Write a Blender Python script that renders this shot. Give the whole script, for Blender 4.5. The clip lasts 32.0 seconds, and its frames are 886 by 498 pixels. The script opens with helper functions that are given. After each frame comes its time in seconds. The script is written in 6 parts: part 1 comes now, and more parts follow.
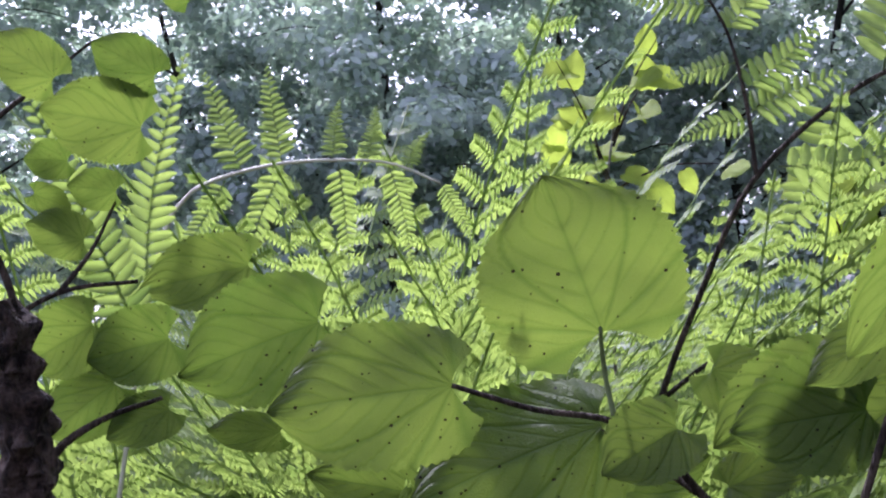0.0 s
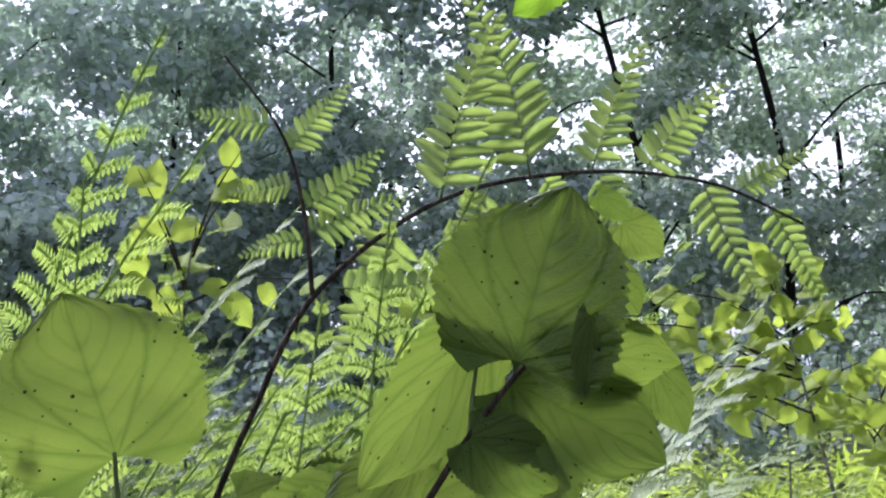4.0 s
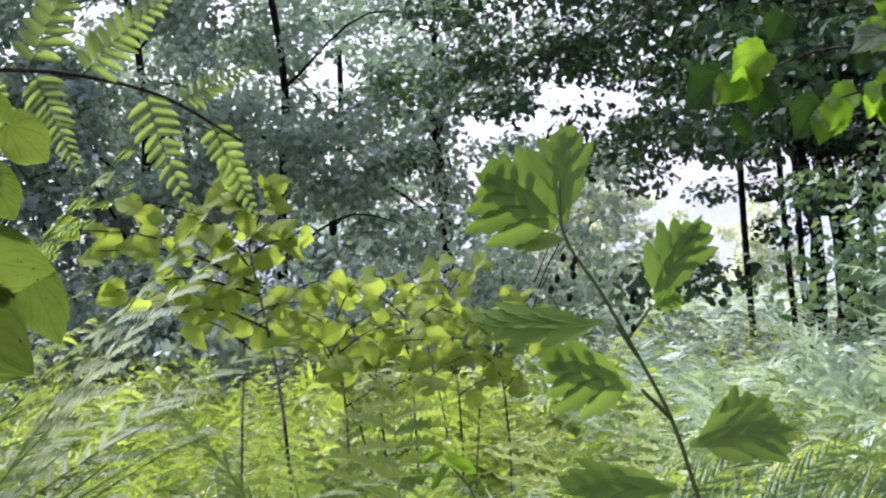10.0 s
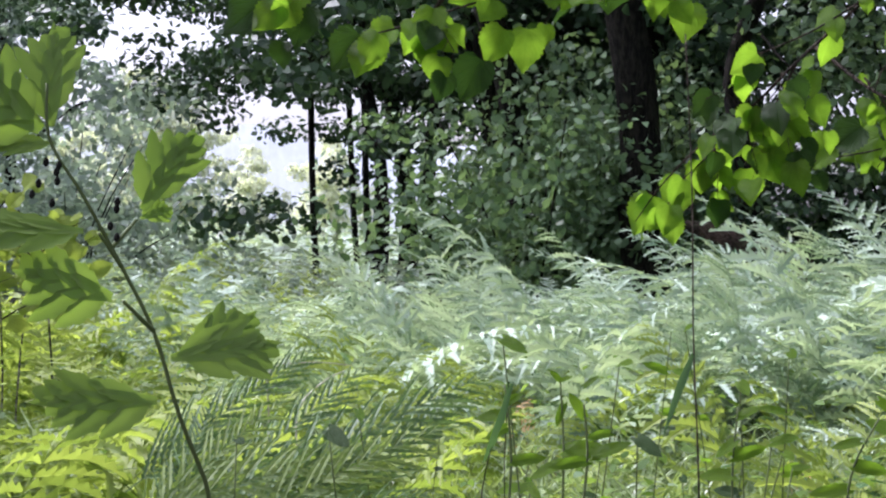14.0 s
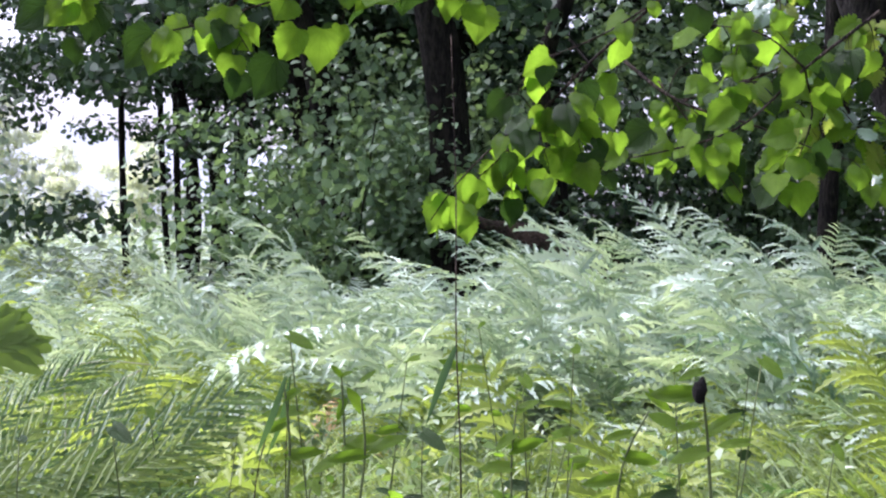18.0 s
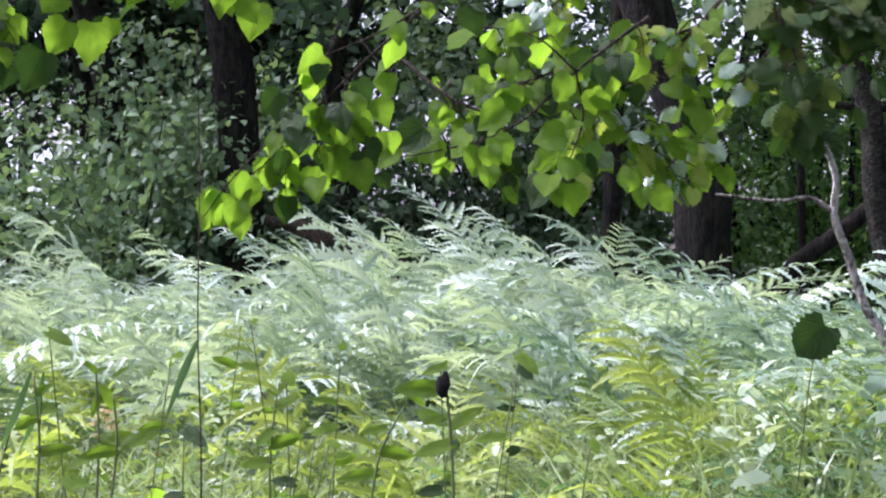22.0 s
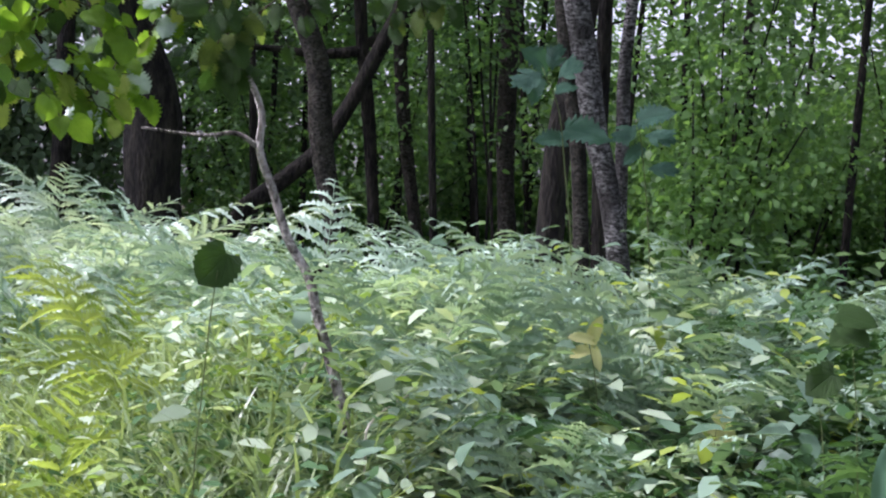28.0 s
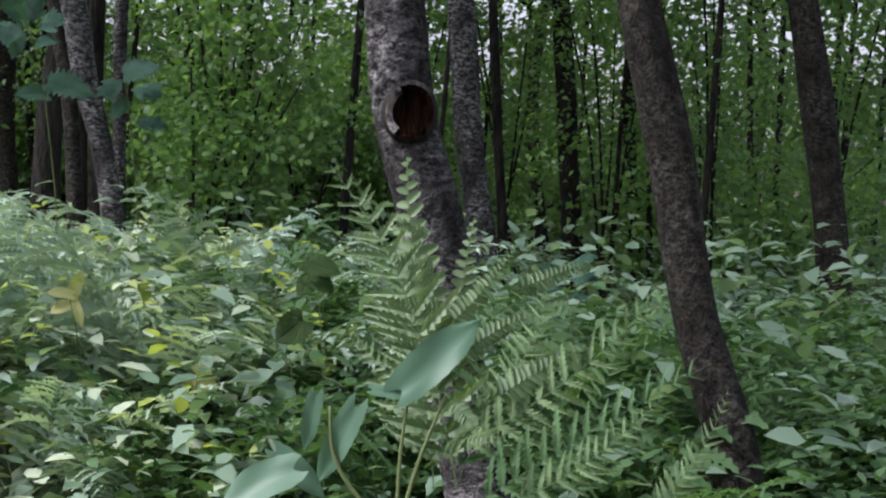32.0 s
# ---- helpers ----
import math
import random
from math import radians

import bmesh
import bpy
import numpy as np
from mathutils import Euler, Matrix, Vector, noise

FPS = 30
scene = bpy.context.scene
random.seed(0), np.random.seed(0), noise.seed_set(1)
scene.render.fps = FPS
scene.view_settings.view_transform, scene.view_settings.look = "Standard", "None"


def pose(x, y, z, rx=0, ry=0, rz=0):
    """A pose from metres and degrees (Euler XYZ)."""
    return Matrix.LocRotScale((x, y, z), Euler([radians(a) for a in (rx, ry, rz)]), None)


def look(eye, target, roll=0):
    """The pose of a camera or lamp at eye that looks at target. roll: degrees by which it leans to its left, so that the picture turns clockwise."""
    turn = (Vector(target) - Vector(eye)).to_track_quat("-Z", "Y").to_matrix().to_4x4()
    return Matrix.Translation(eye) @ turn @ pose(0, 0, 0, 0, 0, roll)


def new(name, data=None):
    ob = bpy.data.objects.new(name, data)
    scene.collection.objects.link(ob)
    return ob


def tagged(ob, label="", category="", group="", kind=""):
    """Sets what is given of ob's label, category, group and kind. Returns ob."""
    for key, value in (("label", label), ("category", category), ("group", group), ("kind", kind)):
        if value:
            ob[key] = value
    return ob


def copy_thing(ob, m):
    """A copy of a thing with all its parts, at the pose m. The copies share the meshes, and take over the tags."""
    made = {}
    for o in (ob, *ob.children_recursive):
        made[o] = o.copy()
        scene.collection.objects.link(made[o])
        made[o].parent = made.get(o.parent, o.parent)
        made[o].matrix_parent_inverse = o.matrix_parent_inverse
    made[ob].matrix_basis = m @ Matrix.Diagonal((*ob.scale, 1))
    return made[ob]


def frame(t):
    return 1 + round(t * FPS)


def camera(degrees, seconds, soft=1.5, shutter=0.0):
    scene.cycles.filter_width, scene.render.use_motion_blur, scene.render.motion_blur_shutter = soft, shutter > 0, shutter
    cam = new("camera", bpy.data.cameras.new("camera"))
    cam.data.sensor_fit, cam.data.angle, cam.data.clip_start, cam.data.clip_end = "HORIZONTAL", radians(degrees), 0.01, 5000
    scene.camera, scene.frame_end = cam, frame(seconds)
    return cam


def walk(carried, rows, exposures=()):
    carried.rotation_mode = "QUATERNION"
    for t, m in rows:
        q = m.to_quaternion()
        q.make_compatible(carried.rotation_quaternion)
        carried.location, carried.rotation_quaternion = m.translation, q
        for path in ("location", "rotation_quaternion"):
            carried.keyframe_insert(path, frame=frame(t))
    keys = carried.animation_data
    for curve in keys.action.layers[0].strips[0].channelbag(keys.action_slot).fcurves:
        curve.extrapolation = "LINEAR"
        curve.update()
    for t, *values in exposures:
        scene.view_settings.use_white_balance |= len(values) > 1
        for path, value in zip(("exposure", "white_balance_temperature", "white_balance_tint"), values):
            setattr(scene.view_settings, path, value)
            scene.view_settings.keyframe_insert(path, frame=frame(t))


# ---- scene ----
# ---- camera and its path ----
cam = camera(28, 32.0, soft=2.2)
walk(cam, [
    (0.0, pose(-0.163, 0.172, 1.208, 92.81, 5.80, 42.78)),
    (0.5, pose(-0.160, 0.183, 1.207, 93.00, 5.77, 40.73)),
    (1.0, pose(-0.143, 0.182, 1.207, 93.24, 6.11, 39.20)),
    (1.5, pose(-0.144, 0.185, 1.207, 93.03, 5.37, 37.78)),
    (2.0, pose(-0.149, 0.204, 1.210, 93.55, 4.90, 36.24)),
    (2.5, pose(-0.148, 0.212, 1.211, 94.15, 4.49, 34.81)),
    (3.0, pose(-0.131, 0.208, 1.214, 94.67, 4.90, 33.46)),
    (3.5, pose(-0.119, 0.206, 1.215, 95.12, 4.66, 32.09)),
    (4.0, pose(-0.126, 0.227, 1.216, 95.10, 4.43, 30.26)),
    (4.5, pose(-0.125, 0.238, 1.217, 95.33, 4.53, 28.79)),
    (6.5, pose(-0.074, 0.236, 1.229, 94.12, 0.76, 23.78)),
    (7.0, pose(-0.076, 0.253, 1.227, 93.91, 1.09, 22.95)),
    (7.5, pose(-0.078, 0.253, 1.227, 93.60, 0.81, 21.85)),
    (8.0, pose(-0.089, 0.282, 1.224, 93.22, 0.91, 20.35)),
    (8.5, pose(-0.083, 0.272, 1.223, 92.61, 0.53, 18.09)),
    (9.0, pose(-0.077, 0.270, 1.221, 92.23, 0.88, 16.71)),
    (9.5, pose(-0.072, 0.271, 1.217, 91.93, 1.24, 15.49)),
    (10.0, pose(-0.063, 0.264, 1.214, 91.38, 1.42, 14.05)),
    (10.5, pose(-0.057, 0.257, 1.211, 91.43, 0.91, 12.14)),
    (11.0, pose(-0.053, 0.249, 1.210, 91.10, -0.05, 10.42)),
    (11.5, pose(-0.045, 0.249, 1.207, 90.97, -0.75, 8.75)),
    (12.0, pose(-0.041, 0.263, 1.206, 90.69, -1.00, 7.18)),
    (12.5, pose(-0.034, 0.276, 1.205, 90.45, -1.28, 5.13)),
    (13.0, pose(-0.029, 0.274, 1.203, 90.16, -1.89, 2.64)),
    (13.5, pose(-0.024, 0.272, 1.201, 89.78, -1.67, 1.40)),
    (14.0, pose(-0.017, 0.283, 1.200, 89.32, -1.24, 0.31)),
    (14.5, pose(-0.012, 0.269, 1.198, 89.20, -1.19, -0.29)),
    (16.5, pose(-0.001, 0.265, 1.199, 89.37, -1.42, -3.28)),
    (17.0, pose(0.003, 0.266, 1.199, 89.26, -1.57, -4.12)),
    (17.5, pose(0.004, 0.263, 1.199, 89.34, -1.56, -4.81)),
    (18.0, pose(0.008, 0.264, 1.198, 89.47, -1.36, -5.62)),
    (18.5, pose(0.011, 0.261, 1.198, 89.53, -1.34, -6.46)),
    (19.0, pose(0.012, 0.258, 1.198, 89.41, -1.44, -7.33)),
    (19.5, pose(0.017, 0.263, 1.198, 89.34, -1.71, -8.41)),
    (20.0, pose(0.020, 0.259, 1.199, 89.58, -1.69, -9.31)),
    (20.5, pose(0.022, 0.251, 1.199, 89.67, -1.57, -10.30)),
    (21.0, pose(0.026, 0.246, 1.198, 89.77, -1.36, -10.95)),
    (21.5, pose(0.030, 0.247, 1.197, 89.67, -1.41, -11.66)),
    (22.0, pose(0.034, 0.251, 1.197, 89.62, -1.77, -12.24)),
    (22.5, pose(0.035, 0.247, 1.197, 89.77, -1.81, -12.86)),
    (23.0, pose(0.037, 0.243, 1.197, 89.83, -1.81, -13.61)),
    (23.5, pose(0.042, 0.245, 1.195, 89.77, -1.77, -14.44)),
    (24.0, pose(0.049, 0.243, 1.193, 89.35, -1.73, -15.84)),
    (24.5, pose(0.052, 0.235, 1.194, 88.77, -1.93, -17.24)),
    (26.5, pose(0.104, 0.278, 1.178, 88.68, -1.97, -23.60)),
    (27.0, pose(0.115, 0.275, 1.175, 88.56, -1.94, -25.72)),
    (27.5, pose(0.125, 0.271, 1.175, 88.51, -2.21, -27.74)),
    (28.0, pose(0.127, 0.264, 1.173, 88.59, -2.36, -29.21)),
    (28.5, pose(0.133, 0.259, 1.173, 88.38, -2.38, -30.50)),
    (29.0, pose(0.140, 0.248, 1.176, 88.77, -2.44, -32.04)),
    (29.5, pose(0.149, 0.239, 1.177, 89.10, -2.65, -34.73)),
    (30.0, pose(0.150, 0.224, 1.180, 88.53, -2.58, -36.73)),
    (30.5, pose(0.154, 0.211, 1.180, 88.59, -2.23, -38.62)),
    (31.0, pose(0.156, 0.196, 1.181, 88.59, -2.03, -40.32)),
    (31.5, pose(0.163, 0.182, 1.176, 88.14, -1.71, -42.38)),
    (32.0, pose(0.172, 0.175, 1.174, 87.69, -1.84, -44.39)),
], exposures=[(0.0, 1.5, 5400, 36), (4.0, 1.38, 5500, 29), (8.0, 1.24, 5700, 27), (14.0, 1.15, 5700, 26), (19.0, 1.44, 5600, 34), (24.0, 1.52, 5600, 35), (27.0, 1.47, 5650, 32), (28.5, 1.34, 5700, 30), (32.0, 1.11, 5900, 26)])

# ---- sky and sun: a bright overcast day, light from high on the open side ----
SUN_AZ, SUN_EL = 62.0, 48.0
world = bpy.data.worlds.new("sky")
scene.world = world
world.use_nodes = True
wn, wl = world.node_tree.nodes, world.node_tree.links
sky = wn.new("ShaderNodeTexSky")
sky.sky_type, sky.sun_disc = "NISHITA", False
sky.sun_elevation, sky.sun_rotation = radians(SUN_EL), radians(-SUN_AZ)
sky.air_density, sky.dust_density, sky.ozone_density = 1.0, 4.0, 1.0
grey = wn.new("ShaderNodeHueSaturation")
grey.inputs["Saturation"].default_value = 0.3
wl.new(sky.outputs[0], grey.inputs["Color"])
wl.new(grey.outputs[0], wn["Background"].inputs["Color"])
wn["Background"].inputs["Strength"].default_value = 0.15
sun = new("sun", bpy.data.lights.new("sun", "SUN"))
sun.data.energy, sun.data.angle, sun.data.color = 3.0, radians(7), (1.0, 0.96, 0.88)
sun.matrix_world = look((0, 0, 0), (math.sin(radians(SUN_AZ)) * math.cos(radians(SUN_EL)),
                                    -math.cos(radians(SUN_AZ)) * math.cos(radians(SUN_EL)), -math.sin(radians(SUN_EL))))


# ---- materials ----
def leafy(name, low, high, through_light=0.4, rough=0.45, vein=0.0, spots=0.0, gloss=0.5, glow=(1.45, 1.5, 0.7)):
    """A leaf: two greens mixed by leaf and by patch, light shining through, a waxy face."""
    m = bpy.data.materials.new(name)
    m.use_nodes = True
    n, l = m.node_tree.nodes, m.node_tree.links
    out, bsdf = n["Material Output"], n["Principled BSDF"]
    geo, info = n.new("ShaderNodeNewGeometry"), n.new("ShaderNodeObjectInfo")
    co = n.new("ShaderNodeTexCoord")
    ns = n.new("ShaderNodeTexNoise")
    ns.inputs["Scale"].default_value, ns.inputs["Detail"].default_value = 3.0, 3.0
    l.new(co.outputs["Object"], ns.inputs["Vector"])
    add = n.new("ShaderNodeMath")
    add.operation = "MULTIPLY_ADD"
    l.new(geo.outputs["Random Per Island"], add.inputs[0])
    add.inputs[1].default_value = 0.5
    half = n.new("ShaderNodeMath")
    half.operation = "MULTIPLY_ADD"
    l.new(info.outputs["Random"], half.inputs[0])
    half.inputs[1].default_value = 0.3
    l.new(half.outputs[0], add.inputs[2])
    shift = n.new("ShaderNodeMath")
    shift.operation = "MULTIPLY_ADD"
    l.new(ns.outputs["Fac"], shift.inputs[0])
    shift.inputs[1].default_value, shift.inputs[2].default_value = 0.7, -0.25
    l.new(shift.outputs[0], half.inputs[2])
    mix = n.new("ShaderNodeMix")
    mix.data_type, mix.clamp_factor = "RGBA", True
    mix.inputs["A"].default_value, mix.inputs["B"].default_value = (*low, 1), (*high, 1)
    l.new(add.outputs[0], mix.inputs["Factor"])
    colour = mix.outputs["Result"]
    if vein:
        uv = n.new("ShaderNodeUVMap")
        sep = n.new("ShaderNodeSeparateXYZ")
        l.new(uv.outputs[0], sep.inputs[0])

        def calc(op, a, b=0.0, c=0.0):
            k = n.new("ShaderNodeMath")
            k.operation = op
            for i, v in enumerate((a, b, c)):
                if isinstance(v, float):
                    k.inputs[i].default_value = v
                else:
                    l.new(v, k.inputs[i])
            return k.outputs[0]
        u = calc("ABSOLUTE", calc("MULTIPLY_ADD", sep.outputs[0], 2.0, -1.0))
        run = calc("FRACT", calc("MULTIPLY", calc("MULTIPLY_ADD", u, -0.55, sep.outputs[1]), 6.5))
        side = calc("SMOOTH_MIN", calc("ABSOLUTE", calc("SUBTRACT", run, 0.5)), 1.0, 0.01)
        mid = calc("MULTIPLY", u, 1.6)
        lines = calc("SUBTRACT", 1.0, calc("MULTIPLY", calc("MINIMUM", side, mid), 6.0))
        ray = calc("ABSOLUTE", calc("SUBTRACT", calc("FRACT", calc("MULTIPLY_ADD", calc("ARCTAN2", calc("MULTIPLY", u, 0.5), calc("ADD", sep.outputs[1], 0.03)), 2.2, 0.5)), 0.5))
        rays = calc("SUBTRACT", 1.0, calc("MULTIPLY", calc("MULTIPLY", ray, calc("ADD", sep.outputs[1], 0.15)), 17.0))
        lines = calc("MAXIMUM", calc("MULTIPLY", calc("MAXIMUM", lines, 0.0), 0.5), calc("MAXIMUM", rays, 0.0))
        vm = n.new("ShaderNodeMix")
        vm.data_type = "RGBA"
        l.new(calc("MULTIPLY", lines, vein), vm.inputs["Factor"])
        l.new(colour, vm.inputs["A"])
        vm.inputs["B"].default_value = (low[0] * 0.9, low[1] * 0.95, low[2] * 0.9, 1)
        colour = vm.outputs["Result"]
        fine = n.new("ShaderNodeTexNoise")
        fine.inputs["Scale"].default_value = 90.0
        l.new(co.outputs["Object"], fine.inputs["Vector"])
        bump = n.new("ShaderNodeBump")
        bump.inputs["Strength"].default_value, bump.inputs["Distance"].default_value = 0.7, 0.01
        l.new(calc("MULTIPLY_ADD", fine.outputs["Fac"], 0.5, calc("MULTIPLY", lines, -0.9)), bump.inputs["Height"])
        l.new(bump.outputs[0], bsdf.inputs["Normal"])
    if spots:
        vor = n.new("ShaderNodeTexVoronoi")
        vor.inputs["Scale"].default_value = 20.0
        l.new(co.outputs["Object"], vor.inputs["Vector"])
        less = n.new("ShaderNodeMath")
        less.operation = "LESS_THAN"
        l.new(vor.outputs["Distance"], less.inputs[0])
        pick = n.new("ShaderNodeSeparateColor")
        l.new(vor.outputs["Color"], pick.inputs[0])
        size = n.new("ShaderNodeMath")
        size.operation, size.inputs[1].default_value, size.inputs[2].default_value = "MULTIPLY_ADD", 0.62, -0.62 * (1 - spots)
        l.new(pick.outputs[0], size.inputs[0])
        l.new(size.outputs[0], less.inputs[1])
        sm = n.new("ShaderNodeMix")
        sm.data_type = "RGBA"
        l.new(less.outputs[0], sm.inputs["Factor"])
        l.new(colour, sm.inputs["A"])
        sm.inputs["B"].default_value = (0.012, 0.01, 0.006, 1)
        colour = sm.outputs["Result"]
    l.new(colour, bsdf.inputs["Base Color"])
    bsdf.inputs["Roughness"].default_value = rough
    bsdf.inputs["Specular IOR Level"].default_value = gloss
    tr = n.new("ShaderNodeBsdfTranslucent")
    warm = n.new("ShaderNodeMix")
    warm.data_type, warm.blend_type = "RGBA", "MULTIPLY"
    warm.inputs["Factor"].default_value = 1.0
    l.new(colour, warm.inputs["A"])
    warm.inputs["B"].default_value = (*glow, 1)
    l.new(warm.outputs["Result"], tr.inputs["Color"])
    ms = n.new("ShaderNodeMixShader")
    ms.inputs[0].default_value = through_light
    l.new(bsdf.outputs[0], ms.inputs[1])
    l.new(tr.outputs[0], ms.inputs[2])
    l.new(ms.outputs[0], out.inputs["Surface"])
    return m


def barky(name, low, high, scale=14.0, stretch=0.25, pale=None, rough=0.9):
    """Bark: fissured, long along the stem, with paler lichen where there is any."""
    m = bpy.data.materials.new(name)
    m.use_nodes = True
    n, l = m.node_tree.nodes, m.node_tree.links
    bsdf = n["Principled BSDF"]
    co, mp = n.new("ShaderNodeTexCoord"), n.new("ShaderNodeMapping")
    mp.inputs["Scale"].default_value = (1, 1, stretch)
    l.new(co.outputs["Object"], mp.inputs[0])
    ns, ms = n.new("ShaderNodeTexNoise"), n.new("ShaderNodeTexNoise")
    for k, s in ((ns, scale), (ms, scale * 4)):
        k.inputs["Scale"].default_value, k.inputs["Detail"].default_value = s, 6.0
        l.new(mp.outputs[0], k.inputs["Vector"])
    ramp = n.new("ShaderNodeValToRGB")
    ramp.color_ramp.elements[0].position, ramp.color_ramp.elements[1].position = 0.4, 0.62
    ramp.color_ramp.elements[0].color, ramp.color_ramp.elements[1].color = (*low, 1), (*high, 1)
    mixf = n.new("ShaderNodeMath")
    mixf.operation = "MULTIPLY_ADD"
    l.new(ms.outputs["Fac"], mixf.inputs[0])
    mixf.inputs[1].default_value = 0.5
    sub = n.new("ShaderNodeMath")
    sub.operation, sub.inputs[1].default_value, sub.inputs[2].default_value = "MULTIPLY_ADD", 0.8, -0.15
    l.new(ns.outputs["Fac"], sub.inputs[0])
    l.new(sub.outputs[0], mixf.inputs[2])
    l.new(mixf.outputs[0], ramp.inputs[0])
    colour = ramp.outputs[0]
    if pale:
        pn = n.new("ShaderNodeTexNoise")
        pn.inputs["Scale"].default_value, pn.inputs["Detail"].default_value = 75.0, 10.0
        pn.inputs["Roughness"].default_value = 0.7
        wide_map = n.new("ShaderNodeMapping")
        wide_map.inputs["Scale"].default_value = (0.8, 0.8, 1.6)
        l.new(co.outputs["Object"], wide_map.inputs[0])
        l.new(wide_map.outputs[0], pn.inputs["Vector"])
        pr = n.new("ShaderNodeValToRGB")
        pr.color_ramp.elements[0].position, pr.color_ramp.elements[1].position = 0.45, 0.72
        l.new(pn.outputs["Fac"], pr.inputs[0])
        pm = n.new("ShaderNodeMix")
        pm.data_type = "RGBA"
        big = n.new("ShaderNodeTexNoise")
        big.inputs["Scale"].default_value, big.inputs["Detail"].default_value = 11.0, 3.0
        l.new(co.outputs["Object"], big.inputs["Vector"])
        br = n.new("ShaderNodeValToRGB")
        br.color_ramp.elements[0].position, br.color_ramp.elements[1].position = 0.36, 0.6
        l.new(big.outputs["Fac"], br.inputs[0])
        both = n.new("ShaderNodeMath")
        both.operation = "MULTIPLY"
        l.new(pr.outputs[0], both.inputs[0])
        l.new(br.outputs[0], both.inputs[1])
        l.new(both.outputs[0], pm.inputs["Factor"])
        l.new(colour, pm.inputs["A"])
        pm.inputs["B"].default_value = (*pale, 1)
        colour = pm.outputs["Result"]
    l.new(colour, bsdf.inputs["Base Color"])
    bsdf.inputs["Roughness"].default_value = rough
    bsdf.inputs["Specular IOR Level"].default_value = 0.2
    bump = n.new("ShaderNodeBump")
    bump.inputs["Strength"].default_value, bump.inputs["Distance"].default_value = 1.0, 0.03
    l.new(mixf.outputs[0], bump.inputs["Height"])
    l.new(bump.outputs[0], bsdf.inputs["Normal"])
    return m


LIME_LEAF = leafy("lime_leaf", (0.042, 0.084, 0.016), (0.145, 0.188, 0.05), 0.42, 0.55, vein=0.5, gloss=0.18, spots=0.4)
SHOOT_LEAF = leafy("young_leaf", (0.19, 0.26, 0.05), (0.38, 0.45, 0.12), 0.48, 0.65, vein=0.3, gloss=0.12)
HANG_LEAF = leafy("hanging_leaf", (0.075, 0.165, 0.012), (0.23, 0.37, 0.04), 0.6, 0.5, vein=0.25, gloss=0.25)
CUT_LEAF = leafy("cut_leaf", (0.1, 0.17, 0.028), (0.19, 0.28, 0.055), 0.45, 0.5, gloss=0.35)
FERN_GREEN = leafy("fern_green", (0.08, 0.13, 0.042), (0.26, 0.33, 0.13), 0.44, 0.55, gloss=0.2)
FERN_YELLOW = leafy("fern_yellow_green", (0.09, 0.15, 0.028), (0.39, 0.46, 0.13), 0.44, 0.5, gloss=0.25)
# The meadow's sky sheen is painted in as this whitish base colour.
FERN_PALE = leafy("fern_sheen_green", (0.1, 0.175, 0.11), (0.62, 0.71, 0.62), 0.26, 0.6, gloss=0.15)
# Daylight falling on the wood's edge is put into this pale blue-green.
FERN_BLUE = leafy("fern_lit_blue_green", (0.075, 0.15, 0.095), (0.46, 0.58, 0.48), 0.3, 0.55, gloss=0.25)
# Dark counterpart of the pale ferns: the wood's shade is in the colour.
FERN_DARK = leafy("fern_shade_dark_green", (0.035, 0.085, 0.03), (0.1, 0.18, 0.08), 0.38, 0.6, gloss=0.15)
# Deep green leaf; on the boughs it carries shade from overlapping leaves.
DEEP_LEAF = leafy("deep_green_shade_leaf", (0.018, 0.05, 0.01), (0.05, 0.1, 0.022), 0.32, 0.55, vein=0.3, gloss=0.25)
# Besides real gloss, sky reflection is put into the pale base colour.
GLOSS_LEAF = leafy("glossy_leaf", (0.1, 0.17, 0.1), (0.36, 0.46, 0.38), 0.35, 0.28, gloss=0.9)
FERN_MID = leafy("fern_grey_green", (0.055, 0.105, 0.042), (0.16, 0.24, 0.11), 0.38, 0.5, gloss=0.3)
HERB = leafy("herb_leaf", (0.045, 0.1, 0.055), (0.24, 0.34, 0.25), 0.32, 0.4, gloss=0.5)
# Lit version of the herb leaf, with the brightness in its colour.
HERB_LIT = leafy("herb_leaf_lit", (0.12, 0.205, 0.1), (0.54, 0.62, 0.47), 0.35, 0.42, gloss=0.4)
HERB_GREEN = leafy("herb_leaf_green", (0.045, 0.1, 0.02), (0.27, 0.38, 0.1), 0.4, 0.5, gloss=0.25)
GRASS = leafy("grass_blade", (0.075, 0.125, 0.04), (0.33, 0.41, 0.22), 0.35, 0.4)
# These two crowns carry the haze as lighter, cooler greens and leaf tint.
CROWN_GREY = leafy("hazy_grey_foliage", (0.12, 0.18, 0.138), (0.58, 0.66, 0.59), 0.34, 0.4, gloss=0.6, glow=(1.3, 1.45, 0.9))
CROWN_BLUE = leafy("hazy_blue_foliage", (0.125, 0.178, 0.165), (0.55, 0.63, 0.61), 0.36, 0.45, glow=(1.3, 1.45, 0.95))
# Deep shade of the massed crowns is put into this dark green.
CROWN_DARK = leafy("shade_dark_foliage", (0.01, 0.03, 0.015), (0.075, 0.13, 0.07), 0.22, 0.45, gloss=0.3)
SHRUB_LEAF = leafy("shrub_foliage", (0.022, 0.06, 0.022), (0.26, 0.37, 0.22), 0.28, 0.5, gloss=0.35)
CROWN_WOOD = leafy("woodland_foliage", (0.02, 0.06, 0.022), (0.18, 0.32, 0.11), 0.55, 0.45, gloss=0.35)
